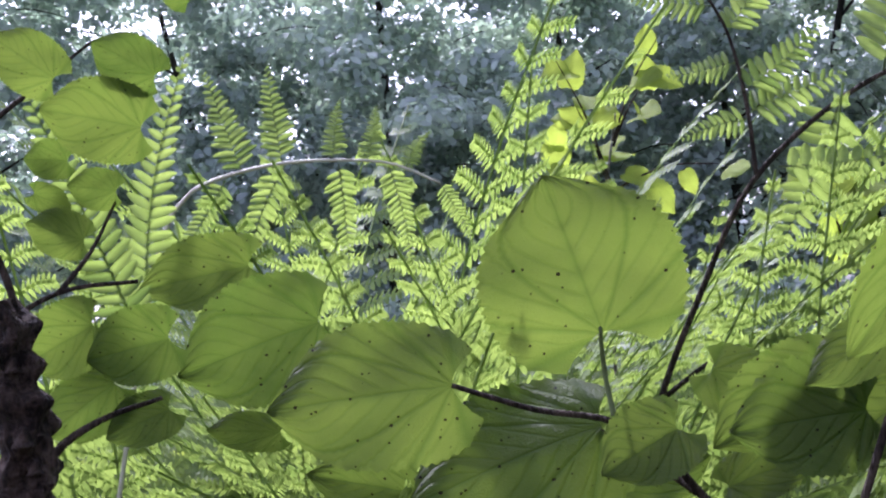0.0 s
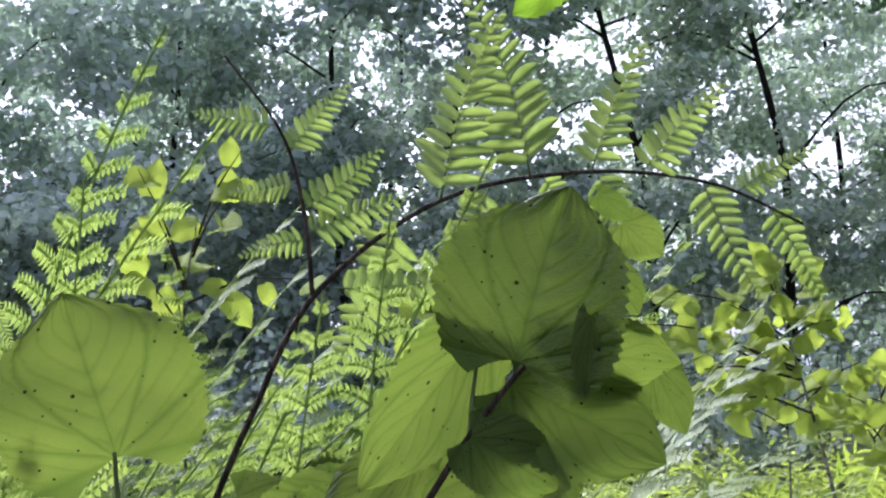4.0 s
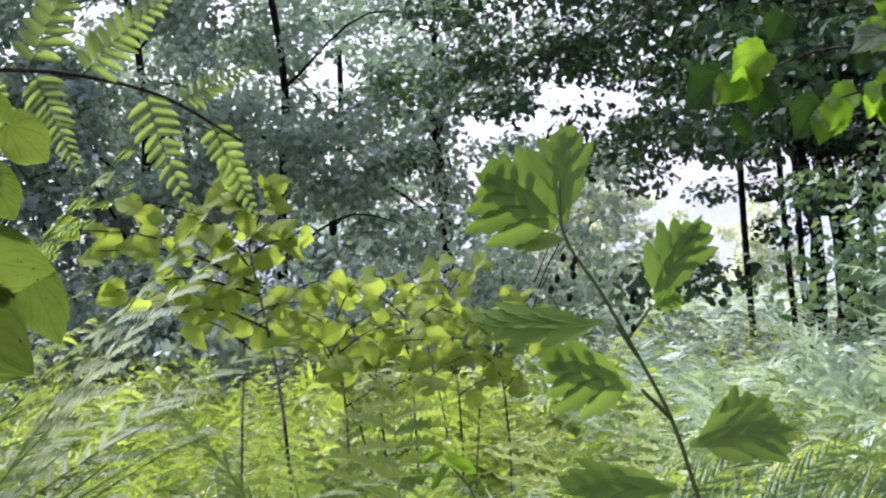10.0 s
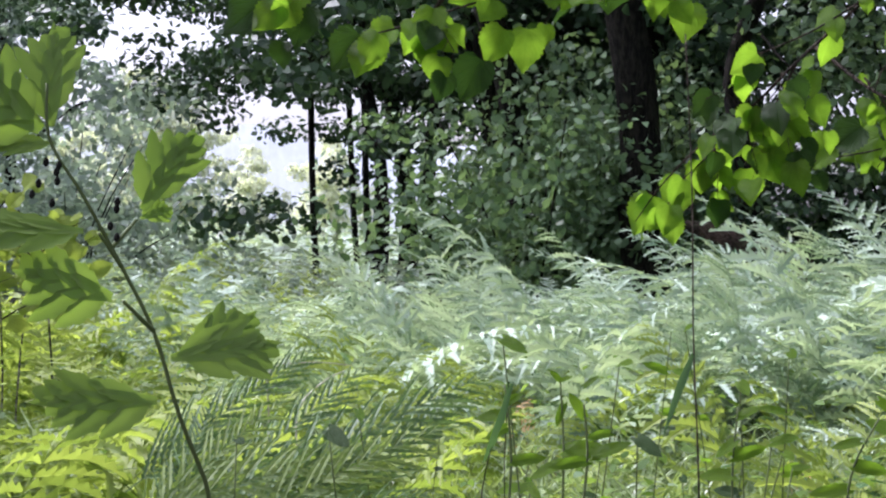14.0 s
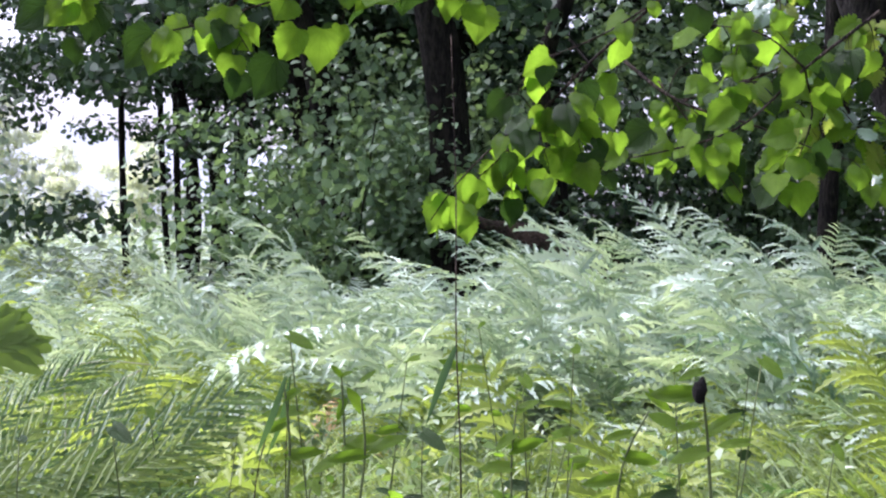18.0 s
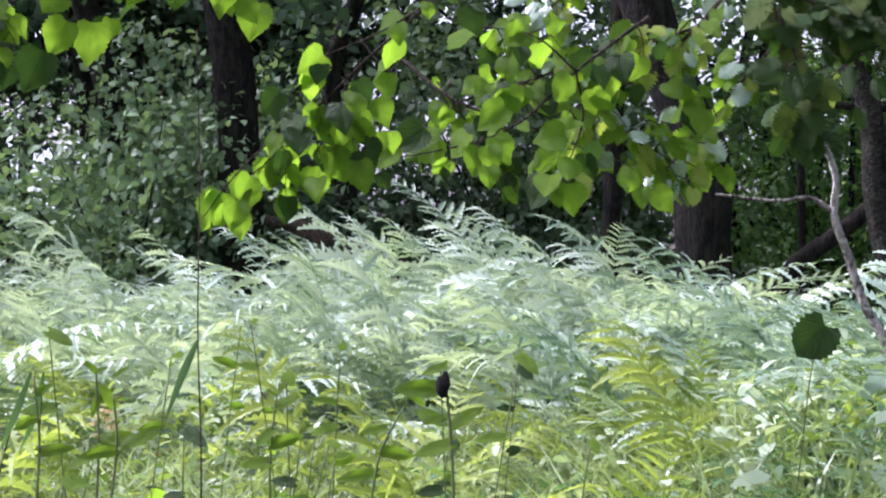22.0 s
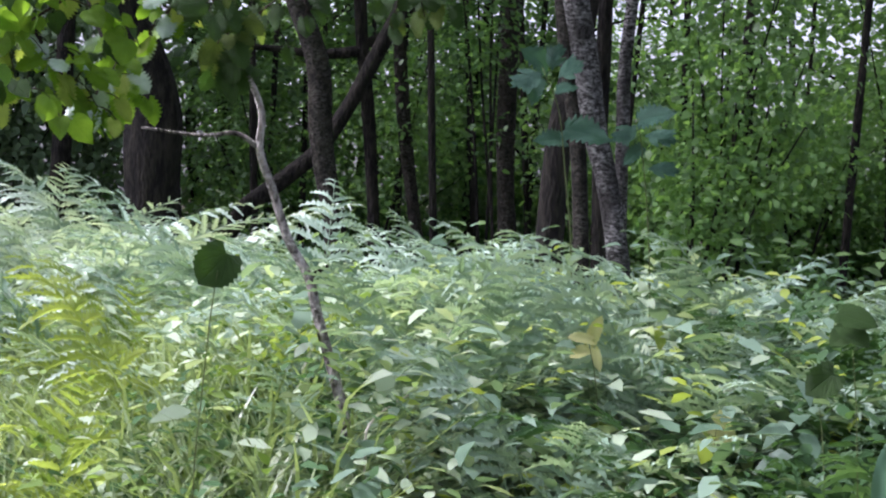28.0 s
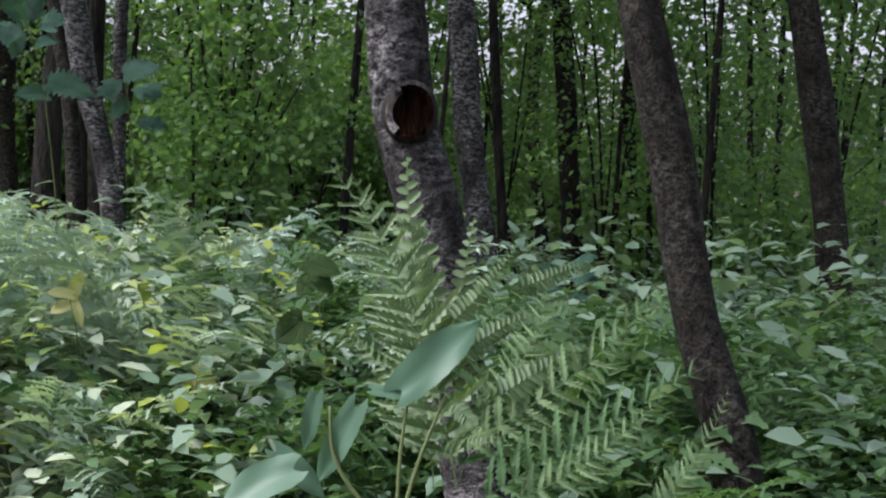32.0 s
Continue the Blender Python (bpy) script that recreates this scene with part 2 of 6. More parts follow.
# Far foliage: distance haze is put into the near-white base colour.
CROWN_HAZE = leafy("haze_pale_foliage", (0.55, 0.58, 0.56), (0.68, 0.7, 0.69), 0.4, 0.6, gloss=0.2)
# Dark bark taken down to near-black to hold the canopy's deep shade.
BARK_DARK = barky("shade_dark_bark", (0.004, 0.0035, 0.003), (0.023, 0.02, 0.015), 30.0)
BARK_GREY = barky("grey_bark", (0.005, 0.0042, 0.0032), (0.032, 0.028, 0.02), 60.0, 0.6, pale=(0.13, 0.125, 0.1))
BARK_PALE = barky("pale_bark", (0.008, 0.007, 0.006), (0.055, 0.052, 0.048), 80.0, 0.9, pale=(0.55, 0.54, 0.52))
BARK_POLE = barky("peeling_bark", (0.02, 0.018, 0.014), (0.2, 0.18, 0.155), 40.0, 0.3, pale=(0.6, 0.58, 0.54))
BARK_DEAD = barky("bleached_bark", (0.06, 0.052, 0.045), (0.36, 0.33, 0.3), 30.0, 0.3, pale=(0.62, 0.6, 0.56))
TWIG = barky("twig_bark", (0.02, 0.014, 0.01), (0.075, 0.055, 0.04), 60.0)
DEAD_LEAF = leafy("dead_fern", (0.28, 0.15, 0.06), (0.5, 0.34, 0.16), 0.3, 0.6)
DRY = leafy("dry_stalk", (0.35, 0.33, 0.25), (0.55, 0.53, 0.42), 0.05, 0.6)
STALK = leafy("green_stalk", (0.06, 0.085, 0.028), (0.11, 0.14, 0.05), 0.1, 0.6, gloss=0.2)
SOIL = barky("leaf_litter", (0.015, 0.013, 0.008), (0.07, 0.06, 0.03), 9.0, 1.0)


# ---- mesh helpers ----
def mesh_of(name, verts, faces, material, smooth=True, uv=None):
    me = bpy.data.meshes.new(name)
    me.from_pydata([tuple(v) for v in verts], [], [tuple(f) for f in faces])
    if uv is not None:
        layer = me.uv_layers.new(name="UVMap")
        idx = np.empty(len(me.loops), dtype=np.int32)
        me.loops.foreach_get("vertex_index", idx)
        layer.data.foreach_set("uv", np.asarray(uv, dtype=np.float32)[idx].ravel())
    me.materials.append(material)
    if smooth:
        me.polygons.foreach_set("use_smooth", np.ones(len(me.polygons), dtype=bool))
    me.update()
    return me


def quads_mesh(name, verts, material):
    """Many loose leaves at once: verts as (leaves, corners, 3)."""
    verts = np.asarray(verts, dtype=np.float32)
    k, c = verts.shape[:2]
    me = bpy.data.meshes.new(name)
    me.vertices.add(k * c)
    me.vertices.foreach_set("co", verts.ravel())
    me.loops.add(k * c)
    me.loops.foreach_set("vertex_index", np.arange(k * c, dtype=np.int32))
    me.polygons.add(k)
    me.polygons.foreach_set("loop_start", np.arange(0, k * c, c, dtype=np.int32))
    me.materials.append(material)
    me.update(calc_edges=True)
    return me


def part(name, me, parent, m=None, label=""):
    ob = new(name, me)
    ob.parent = parent
    if m is not None:
        ob.matrix_local = m
    return tagged(ob, label)


def empty(name, m=None):
    ob = new(name)
    ob.empty_display_size = 0.1
    if m is not None:
        ob.matrix_basis = m
    return ob


def spline(points, steps):
    """Points of a smooth curve through the given ones, at any spacing."""
    p = [Vector(q) for q in points]
    h = [max((p[i + 1] - p[i]).length, 1e-6) for i in range(len(p) - 1)]
    g = [(p[i + 1] - p[i]) / h[i] for i in range(len(h))]
    m = [g[0]] + [(g[i - 1] * h[i] + g[i] * h[i - 1]) / (h[i] + h[i - 1]) for i in range(1, len(h))] + [g[-1]]
    out = []
    for i in range(len(h)):
        for k in range(steps):
            t = k / steps
            out.append(p[i] * (2 * t ** 3 - 3 * t * t + 1) + m[i] * h[i] * (t ** 3 - 2 * t * t + t) + p[i + 1] * (3 * t * t - 2 * t ** 3) + m[i + 1] * h[i] * (t ** 3 - t * t))
    return out + [p[-1]]


def tube(points, r0, r1, sides=6, wobble=0.0, verts=None, faces=None, grain=2.3):
    verts, faces = ([] if verts is None else verts), ([] if faces is None else faces)
    n = len(points)
    start = len(verts)
    a = None
    for i, p in enumerate(points):
        d = (points[min(i + 1, n - 1)] - points[max(i - 1, 0)]).normalized()
        a = d.orthogonal() if a is None else a - d * a.dot(d)
        a.normalize()
        b = d.cross(a)
        r = r0 + (r1 - r0) * i / (n - 1)
        for k in range(sides):
            w = 2 * math.pi * k / sides
            q = r * (1 + wobble * noise.noise(p * grain + (a * math.cos(w) + b * math.sin(w)) * 1.1))
            verts.append(p + a * math.cos(w) * q + b * math.sin(w) * q)
    for i in range(n - 1):
        for k in range(sides):
            s = start + i * sides
            faces.append((s + k, s + (k + 1) % sides, s + sides + (k + 1) % sides, s + sides + k))
    faces.append(tuple(start + k for k in range(sides))[::-1])
    faces.append(tuple(start + (n - 1) * sides + k for k in range(sides)))
    return verts, faces


def stem_mesh(name, points, r0, r1, material, steps=5, sides=6, wobble=0.0, grain=2.3):
    return mesh_of(name, *tube(spline(points, steps), r0, r1, sides, wobble, None, None, grain), material)


def smooth(v, a, b):
    t = min(max((v - a) / (b - a), 0), 1)
    return t * t * (3 - 2 * t)


def polar(az, d, z=0.0):
    """A place by its bearing (degrees, counted to the left), distance and height."""
    return Vector((-math.sin(radians(az)) * d, math.cos(radians(az)) * d, z))


def ground_z(x, y):
    az, d = math.degrees(math.atan2(-x, y)), math.hypot(x, y)
    rise = 0.28 * smooth(d, 1.4, 4.0) + 0.22 * smooth(-az, 14, 27) * smooth(d, 1.8, 4.0)
    return rise + 0.05 * noise.noise(Vector((x * 0.6, y * 0.6, 0))) * smooth(d, 1, 3)


def on_ground(az, d, down=0.0):
    p = polar(az, d)
    p.z = ground_z(p.x, p.y) - down
    return p


# ---- ground: one sheet out to the horizon ----
rings = [0.0] + [0.4 * 1.13 ** i for i in range(70)]
gv, gf = [Vector((0, 0, 0))], []
SEG = 96
for r in rings[1:]:
    for k in range(SEG):
        a = 360.0 * k / SEG - 180
        p = polar(a, r)
        p.z = ground_z(p.x, p.y)
        gv.append(p)
for k in range(SEG):
    gf.append((0, 1 + k, 1 + (k + 1) % SEG))
for i in range(len(rings) - 2):
    for k in range(SEG):
        a, b = 1 + i * SEG + k, 1 + i * SEG + (k + 1) % SEG
        gf.append((a, a + SEG, b + SEG, b))
ground = new("ground", mesh_of("ground", gv, gf, SOIL))
tagged(ground, "dark soil with leaf litter under dense plants", "ground", kind="structure")


# ---- leaves ----
def leaf_mesh(name, material, wide=0.95, fold=0.12, droop=0.15, teeth=0.02, lobe=0.16, rows=15, point=0.07, furrow=0.0):
    """A heart-shaped toothed leaf, 1 long, stalk end at the origin, tip on +Y, face to +Z."""
    verts, faces, uv = [], [], []
    cols = (-1, -0.66, -0.33, 0, 0.33, 0.66, 1) if not furrow else tuple(k / 8 for k in range(-8, 9))
    for i in range(rows + 1):
        v = i / rows
        w = wide * 0.5 * float(np.interp(v, (0, 0.08, 0.2, 0.36, 0.52, 0.68, 0.8, 0.88, 0.94, 1), (0.5, 0.84, 0.99, 1.05, 1.04, 0.94, 0.76, 0.55, 0.28, 0)))
        for u in cols:
            edge = abs(u) ** 3
            tooth = (1 + teeth * 2.2 * (1 if i % 2 else -1) * edge * (0.6 if furrow else 1))
            x = u * w * tooth
            y = v * (1 - point) - lobe * abs(u) ** 1.6 * (1 - v) ** 3
            if v > 0.86:
                y += point * smooth(v, 0.86, 1.0)
            z = fold * abs(x) - droop * v * v + 0.03 * math.sin(9 * v + 3 * u) * abs(u)
            z += furrow * (math.cos(2 * math.pi * 6.5 * (v - 0.55 * abs(u) * wide)) * min(1, 6 * abs(u)) + 0.8 * noise.noise(Vector((x * 5, y * 5, wide * 9))))
            verts.append((x, y, z))
            uv.append((u * 0.5 + 0.5, v))
    c = len(cols)
    for i in range(rows):
        for k in range(c - 1):
            faces.append((i * c + k, i * c + k + 1, (i + 1) * c + k + 1, (i + 1) * c + k))
    return mesh_of(name, verts, faces, material, uv=uv)


def lay(base, tip, face, size=None):
    """The matrix that lays a unit leaf from base to tip, its face towards the given direction."""
    base, tip = Vector(base), Vector(tip)
    y = tip - base
    s = y.length
    y.normalize()
    z = Vector(face)
    z = (z - y * z.dot(y)).normalized()
    x = y.cross(z)
    w = s if size is None else size
    m = Matrix((x * w, y * s, z * w)).transposed().to_4x4()
    m.translation = base
    return m


# ---- ferns ----
def frond_mesh(name, material, length=1.0, pairs=15, width=0.42, arch=0.55, pinnules=11, seed=0, curl=0.25, stalk=0.28, rise=78, leaflet=0.15, sweep=0.75):
    """A twice-divided frond: a rachis that arches over, side branches in pairs, each with its row of leaflets."""
    rnd = random.Random(seed)
    verts, faces = [], []

    def spine(s):
        a = radians(rise) - arch * 1.7 * s ** 1.3
        return a
    pts, p = [], Vector((0, 0, 0))
    steps = 24
    for i in range(steps + 1):
        pts.append(p.copy())
        a = spine(i / steps)
        p += Vector((0, math.cos(a), math.sin(a))) * length / steps
    tube([q for q in pts[::2]], 0.0024 * length, 0.0008 * length, 4, 0, verts, faces)
    for i in range(pairs):
        s = stalk + (1 - stalk) * (i + 0.5) / pairs
        k = min(int(s * steps), steps - 1)
        at = pts[k].lerp(pts[k + 1], s * steps - k)
        along = (pts[k + 1] - pts[k]).normalized()
        up = Vector((1, 0, 0)).cross(along)
        t = (s - stalk) / (1 - stalk)
        reach = width * length * (0.35 + 0.65 * smooth(t, 0, 0.22)) * (1 - t) ** 0.75
        for side in (-1, 1):
            out = (Vector((side, 0, 0)) + along * (sweep + 0.3 * t + rnd.uniform(-0.12, 0.12)) + up * rnd.uniform(-0.25, 0.2)).normalized()
            ln = reach * rnd.uniform(0.85, 1.08)
            m = max(3, int(pinnules * (0.4 + 0.6 * ln / (width * length))))
            prev = at
            nrm = out.cross(along * side).normalized() * (1 if side > 0 else 1)
            for j in range(m):
                u = (j + 0.5) / m
                drop = Vector((0, 0, -curl * ln * u * u))
                c = at + out * ln * u + drop
                lw = ln * leaflet * (1 - u) ** 0.5 * rnd.uniform(0.85, 1.1) + 0.006 * length
                hw = ln / m * 0.44
                for way in (-1, 1):
                    q = (along * way + out * 0.45).normalized()
                    tip = c + q * lw + up * rnd.uniform(-0.12, 0.1) * lw
                    b = len(verts)
                    mid = c + q * lw * 0.55
                    verts.extend((c - out * hw * 0.8, mid - out * hw * 0.95 + up * hw * 0.25, tip, mid + out * hw * 0.75 - up * hw * 0.1, c + out * hw * 0.8))
                    faces.append((b, b + 1, b + 2, b + 3, b + 4))
                if j % 2 == 1 or j == m - 1:
                    b = len(verts)
                    w = along * 0.0016 * length
                    verts.extend((prev - w, prev + w, c + w, c - w))
                    faces.append((b, b + 1, b + 2, b + 3))
                    prev = c
    return mesh_of(name, verts, faces, material, smooth=False)


def plume_mesh(name, material, length=1.0, pairs=13, width=0.26, arch=0.6, seed=0, curl=0.25, stalk=0.2, rise=78, tooth=0.5, lobes=7, sweep=0.5):
    """A broad bracken frond: a rachis that arches over, and pairs of tapering side blades cut into lobes, longest at the base."""
    rnd = random.Random(seed)
    verts, faces = [], []
    pts, p = [], Vector((0, 0, 0))
    steps = 24
    sway, bend = rnd.uniform(-0.3, 0.3), rnd.uniform(-0.35, 0.35)
    for i in range(steps + 1):
        pts.append(p.copy())
        a = radians(rise) - arch * 1.7 * (i / steps) ** 1.3
        p += Vector((sway * i / steps + bend * (i / steps) ** 2, math.cos(a), math.sin(a))) * length / steps
    tube([q for q in pts[::2]], 0.0028 * length, 0.0009 * length, 4, 0, verts, faces)
    gap = (1 - stalk) * length / pairs
    for i in range(pairs):
        s = stalk + (1 - stalk) * (i + 0.5) / pairs
        k = min(int(s * steps), steps - 1)
        at = pts[k].lerp(pts[k + 1], s * steps - k)
        along = (pts[k + 1] - pts[k]).normalized()
        cross = Vector((1, 0, 0)) - along * along.x
        cross.normalize()
        up = cross.cross(along)
        t = (s - stalk) / (1 - stalk)
        reach = width * length * (0.78 + 0.22 * smooth(t, 0, 0.2)) * (1 - t) ** 0.6 + 0.01 * length
        tilt = rnd.uniform(-0.3, 0.3)
        for side in (-1, 1):
            if rnd.random() < 0.05:
                continue
            out = (cross * side + along * (sweep + 0.35 * t + rnd.uniform(-0.15, 0.15)) + up * (rnd.uniform(-0.15, 0.3) + tilt * side)).normalized()
            ln = reach * rnd.uniform(0.75, 1.1)
            m = max(3, int(lobes * (0.45 + 0.55 * ln / (width * length)) + 0.5))
            half = max(min(gap * 0.64, ln * 0.2), ln * 0.105)
            fall, hook = curl * rnd.uniform(0.4, 1.6), rnd.uniform(-0.1, 0.25)
            us = [0.0]
            for j in range(m):
                us.extend(((j + 0.55) / m, (j + 1.0) / m))
            b = len(verts)
            for j, u in enumerate(us):
                c = at + out * ln * u + Vector((0, 0, -fall * ln * u * u)) + along * hook * ln * u * u
                w = half * (0.6 + 0.4 * smooth(u, 0, 0.2)) * max(1 - u, 0.02) ** 0.5 * (1.0 if j % 2 else 1 - tooth)
                lift = up * w * 0.35 * rnd.uniform(0.3, 1.6)
                verts.extend((c - along * w * 0.85 + out * w * 0.25 + lift, c, c + along * w + out * w * 0.4 + lift))
            for j in range(len(us) - 1):
                for q in (0, 1):
                    faces.append((b + j * 3 + q, b + j * 3 + q + 1, b + j * 3 + q + 4, b + j * 3 + q + 3))
    return mesh_of(name, verts, faces, material, smooth=False)


def plume_things(material, label, seeds, arch=(0.4, 0.75), tall=1.0, count=5, group="ferns", pairs=13, width=0.26, ring=360.0, tooth=0.5, rises=(64, 86), stalk=0.2, lobes=7):
    """Fern plants of feather-like fronds, each with its fronds round one root."""
    made = []
    for sd in seeds:
        rnd = random.Random(sd)
        fern = empty("fern")
        for k in range(count):
            me = plume_mesh("frond", material, tall * rnd.uniform(0.7, 1.1), pairs, width * rnd.uniform(0.85, 1.15), rnd.uniform(*arch), sd * 10 + k, rnd.uniform(0.05, 0.5), stalk=stalk + rnd.uniform(-0.06, 0.06), rise=rnd.uniform(*rises), tooth=tooth, lobes=lobes)
            part("frond", me, fern, pose(rnd.uniform(-0.05, 0.05), rnd.uniform(-0.05, 0.05), 0, rnd.uniform(-12, 10), 0, ring * (k / count - 0.5) + rnd.uniform(-25, 25)))
        tagged(fern, label, "fern", group)
        made.append(fern)
    return made


def fern_things(material, label, seeds, arch=(0.4, 0.75), tall=1.0, count=5, group="ferns", pairs=15, width=0.42, pinnules=14, leaflet=0.15, ring=360.0):
    """Fern plants, each with its fronds round one root."""
    made = []
    for sd in seeds:
        rnd = random.Random(sd)
        fern = empty("fern")
        for k in range(count):
            me = frond_mesh("frond", material, tall * rnd.uniform(0.8, 1.1), pairs, width, rnd.uniform(*arch), pinnules, sd * 10 + k, rnd.uniform(0.1, 0.4), leaflet=leaflet)
            part("frond", me, fern, pose(0, 0, 0, rnd.uniform(-12, 10), 0, ring * (k / count - 0.5) + rnd.uniform(-25, 25)))
        tagged(fern, label, "fern", group)
        made.append(fern)
    return made


def leaflet_mesh(name, material):
    """One oblong leaflet, 1 long on +X, folded a little and bent down."""
    verts, faces = [], []
    for q, w in ((0, 0.7), (0.2, 1.0), (0.45, 1.0), (0.7, 0.8), (0.88, 0.5), (1, 0.0)):
        for y in (-1, 0, 1):
            verts.append((q, y * w, 0.35 * abs(y) * w - 0.22 * q * q))
    for k in range(5):
        for j in (0, 1):
            faces.append((k * 3 + j, k * 3 + j + 3, k * 3 + j + 4, k * 3 + j + 1))
    return mesh_of(name, verts, faces, material)


def pinna_on(plant, base, tip, face, leaflet, n=12, width=0.28, seed=0, wide=1.0, single=True):
    """A once-divided branch of a fern: a thin rib, and its leaflets in pairs, singly where they are nearest."""
    rnd = random.Random(seed)
    m = plant.matrix_basis.inverted() @ lay(base, tip, face)
    bow = rnd.uniform(-0.06, 0.06)
    rib = [Vector((bow * math.sin(0.3 * u), u / 10, -0.1 * (u / 10) ** 2)) for u in range(11)]
    rv, rf = tube(rib, 0.007, 0.002, 4)
    co = [v.co.copy() for v in leaflet.vertices]
    fc = [tuple(f.vertices) for f in leaflet.polygons]
    pieces = []
    for i in range(n):
        u = 0.05 + 0.95 * (i + 0.5) / n
        c = Vector((bow * math.sin(3 * u), u, -0.1 * u * u))
        ln = width * wide * min(1, 0.6 + 3 * u) * (1.03 - u) ** 0.65
        for side in (-1, 1):
            d = Vector((side, 0.35 + 0.35 * u + rnd.uniform(-0.12, 0.12), rnd.uniform(-0.35, 0.12))).normalized()
            z = Vector((0, 0, 1)) - d * d.z
            z.normalize()
            y = z.cross(d)
            r = Matrix((d * ln * rnd.uniform(0.88, 1.1), y * 0.5 / n * 0.84 * min(1, 0.25 + ln / (width * wide)), z * ln * 0.5)).transposed().to_4x4()
            r.translation = c + Vector((0, side * 0.15 / n, 0))
            pieces.append(r)
    if not single:
        for r in pieces:
            k = len(rv)
            rv.extend(r @ v for v in co)
            rf.extend(tuple(k + q for q in f) for f in fc)
    p = part("pinna", mesh_of("pinna", rv, rf, STALK if single else leaflet.materials[0]), plant, m)
    if not single:
        tagged(p, kind="stuff")
    if single:
        for r in pieces:
            part("leaflet", leaflet, p, r)
    return p


def scatter(kinds, spots, rnd, scale=(0.85, 1.2), lean=6, bow=0, facing=None):
    """Copies of the plants on the given places (bearing, distance)."""
    for i, (az, d) in enumerate(spots):
        src = kinds[rnd.randrange(len(kinds))]
        p = on_ground(az, d, 0.02)
        m = Matrix.Translation(p) @ Matrix.Rotation(radians(bow * rnd.uniform(0.3, 1.2)), 4, polar(az, 1)) @ pose(0, 0, 0, rnd.uniform(-lean, lean), rnd.uniform(-lean, lean), rnd.uniform(0, 360) if facing is None else az + facing + rnd.uniform(-35, 35))
        s = rnd.uniform(*scale)
        c = copy_thing(src, m)
        c.scale = (s, s, s)


def settle(src, az, d, turn=0, s=1.0):
    p = on_ground(az, d, 0.02)
    src.matrix_world = pose(p.x, p.y, p.z, 0, 0, turn) @ Matrix.Diagonal((s, s, s, 1))


# ---- leaf clouds ----
def cloud(centres, spread, per, size, rng, flat=0.7, long=1.5):
    """Loose leaves round many centres: (n, 4, 3) rhombic leaves, lying more or less flat."""
    c = np.repeat(np.asarray(centres, dtype=np.float64), per, axis=0)
    k = len(c)
    off = rng.normal(0, 1, (k, 3))
    off *= 1.75 * rng.uniform(0, 1, (k, 1)) ** 0.45 / np.linalg.norm(off, axis=1)[:, None]
    c = c + off * np.asarray(spread)
    nrm = off * 0.5 + rng.normal(0, 0.75, (k, 3)) * (1 - flat) + np.array((0, 0, flat * 0.8)) + rng.normal(0, 0.15, (k, 3))
    nrm /= np.linalg.norm(nrm, axis=1)[:, None]
    a = np.cross(nrm, rng.normal(0, 1, (k, 3)))
    a /= np.linalg.norm(a, axis=1)[:, None]
    b = np.cross(nrm, a)
    s = size * rng.uniform(0.6, 1.25, (k, 1))
    return leaf_shapes(c - a * s * long * 0.5, a, b, nrm, s, long, rng)


def leaf_shapes(base, a, b, nrm, s, long, rng):
    """Six-cornered leaves from their stalk ends: along a, across b, facing nrm."""
    lift = nrm * s * rng.uniform(0.02, 0.2, (len(base), 1))
    sag = nrm * s * long * rng.uniform(0.0, 0.3, (len(base), 1))
    f = s * long
    return np.stack((base, base + a * f * 0.3 - b * s * 0.46 + lift, base + a * f * 0.68 - b * s * 0.36 + lift - sag * 0.4, base + a * f - sag,
                     base + a * f * 0.68 + b * s * 0.36 + lift - sag * 0.4, base + a * f * 0.3 + b * s * 0.46 + lift), axis=1)


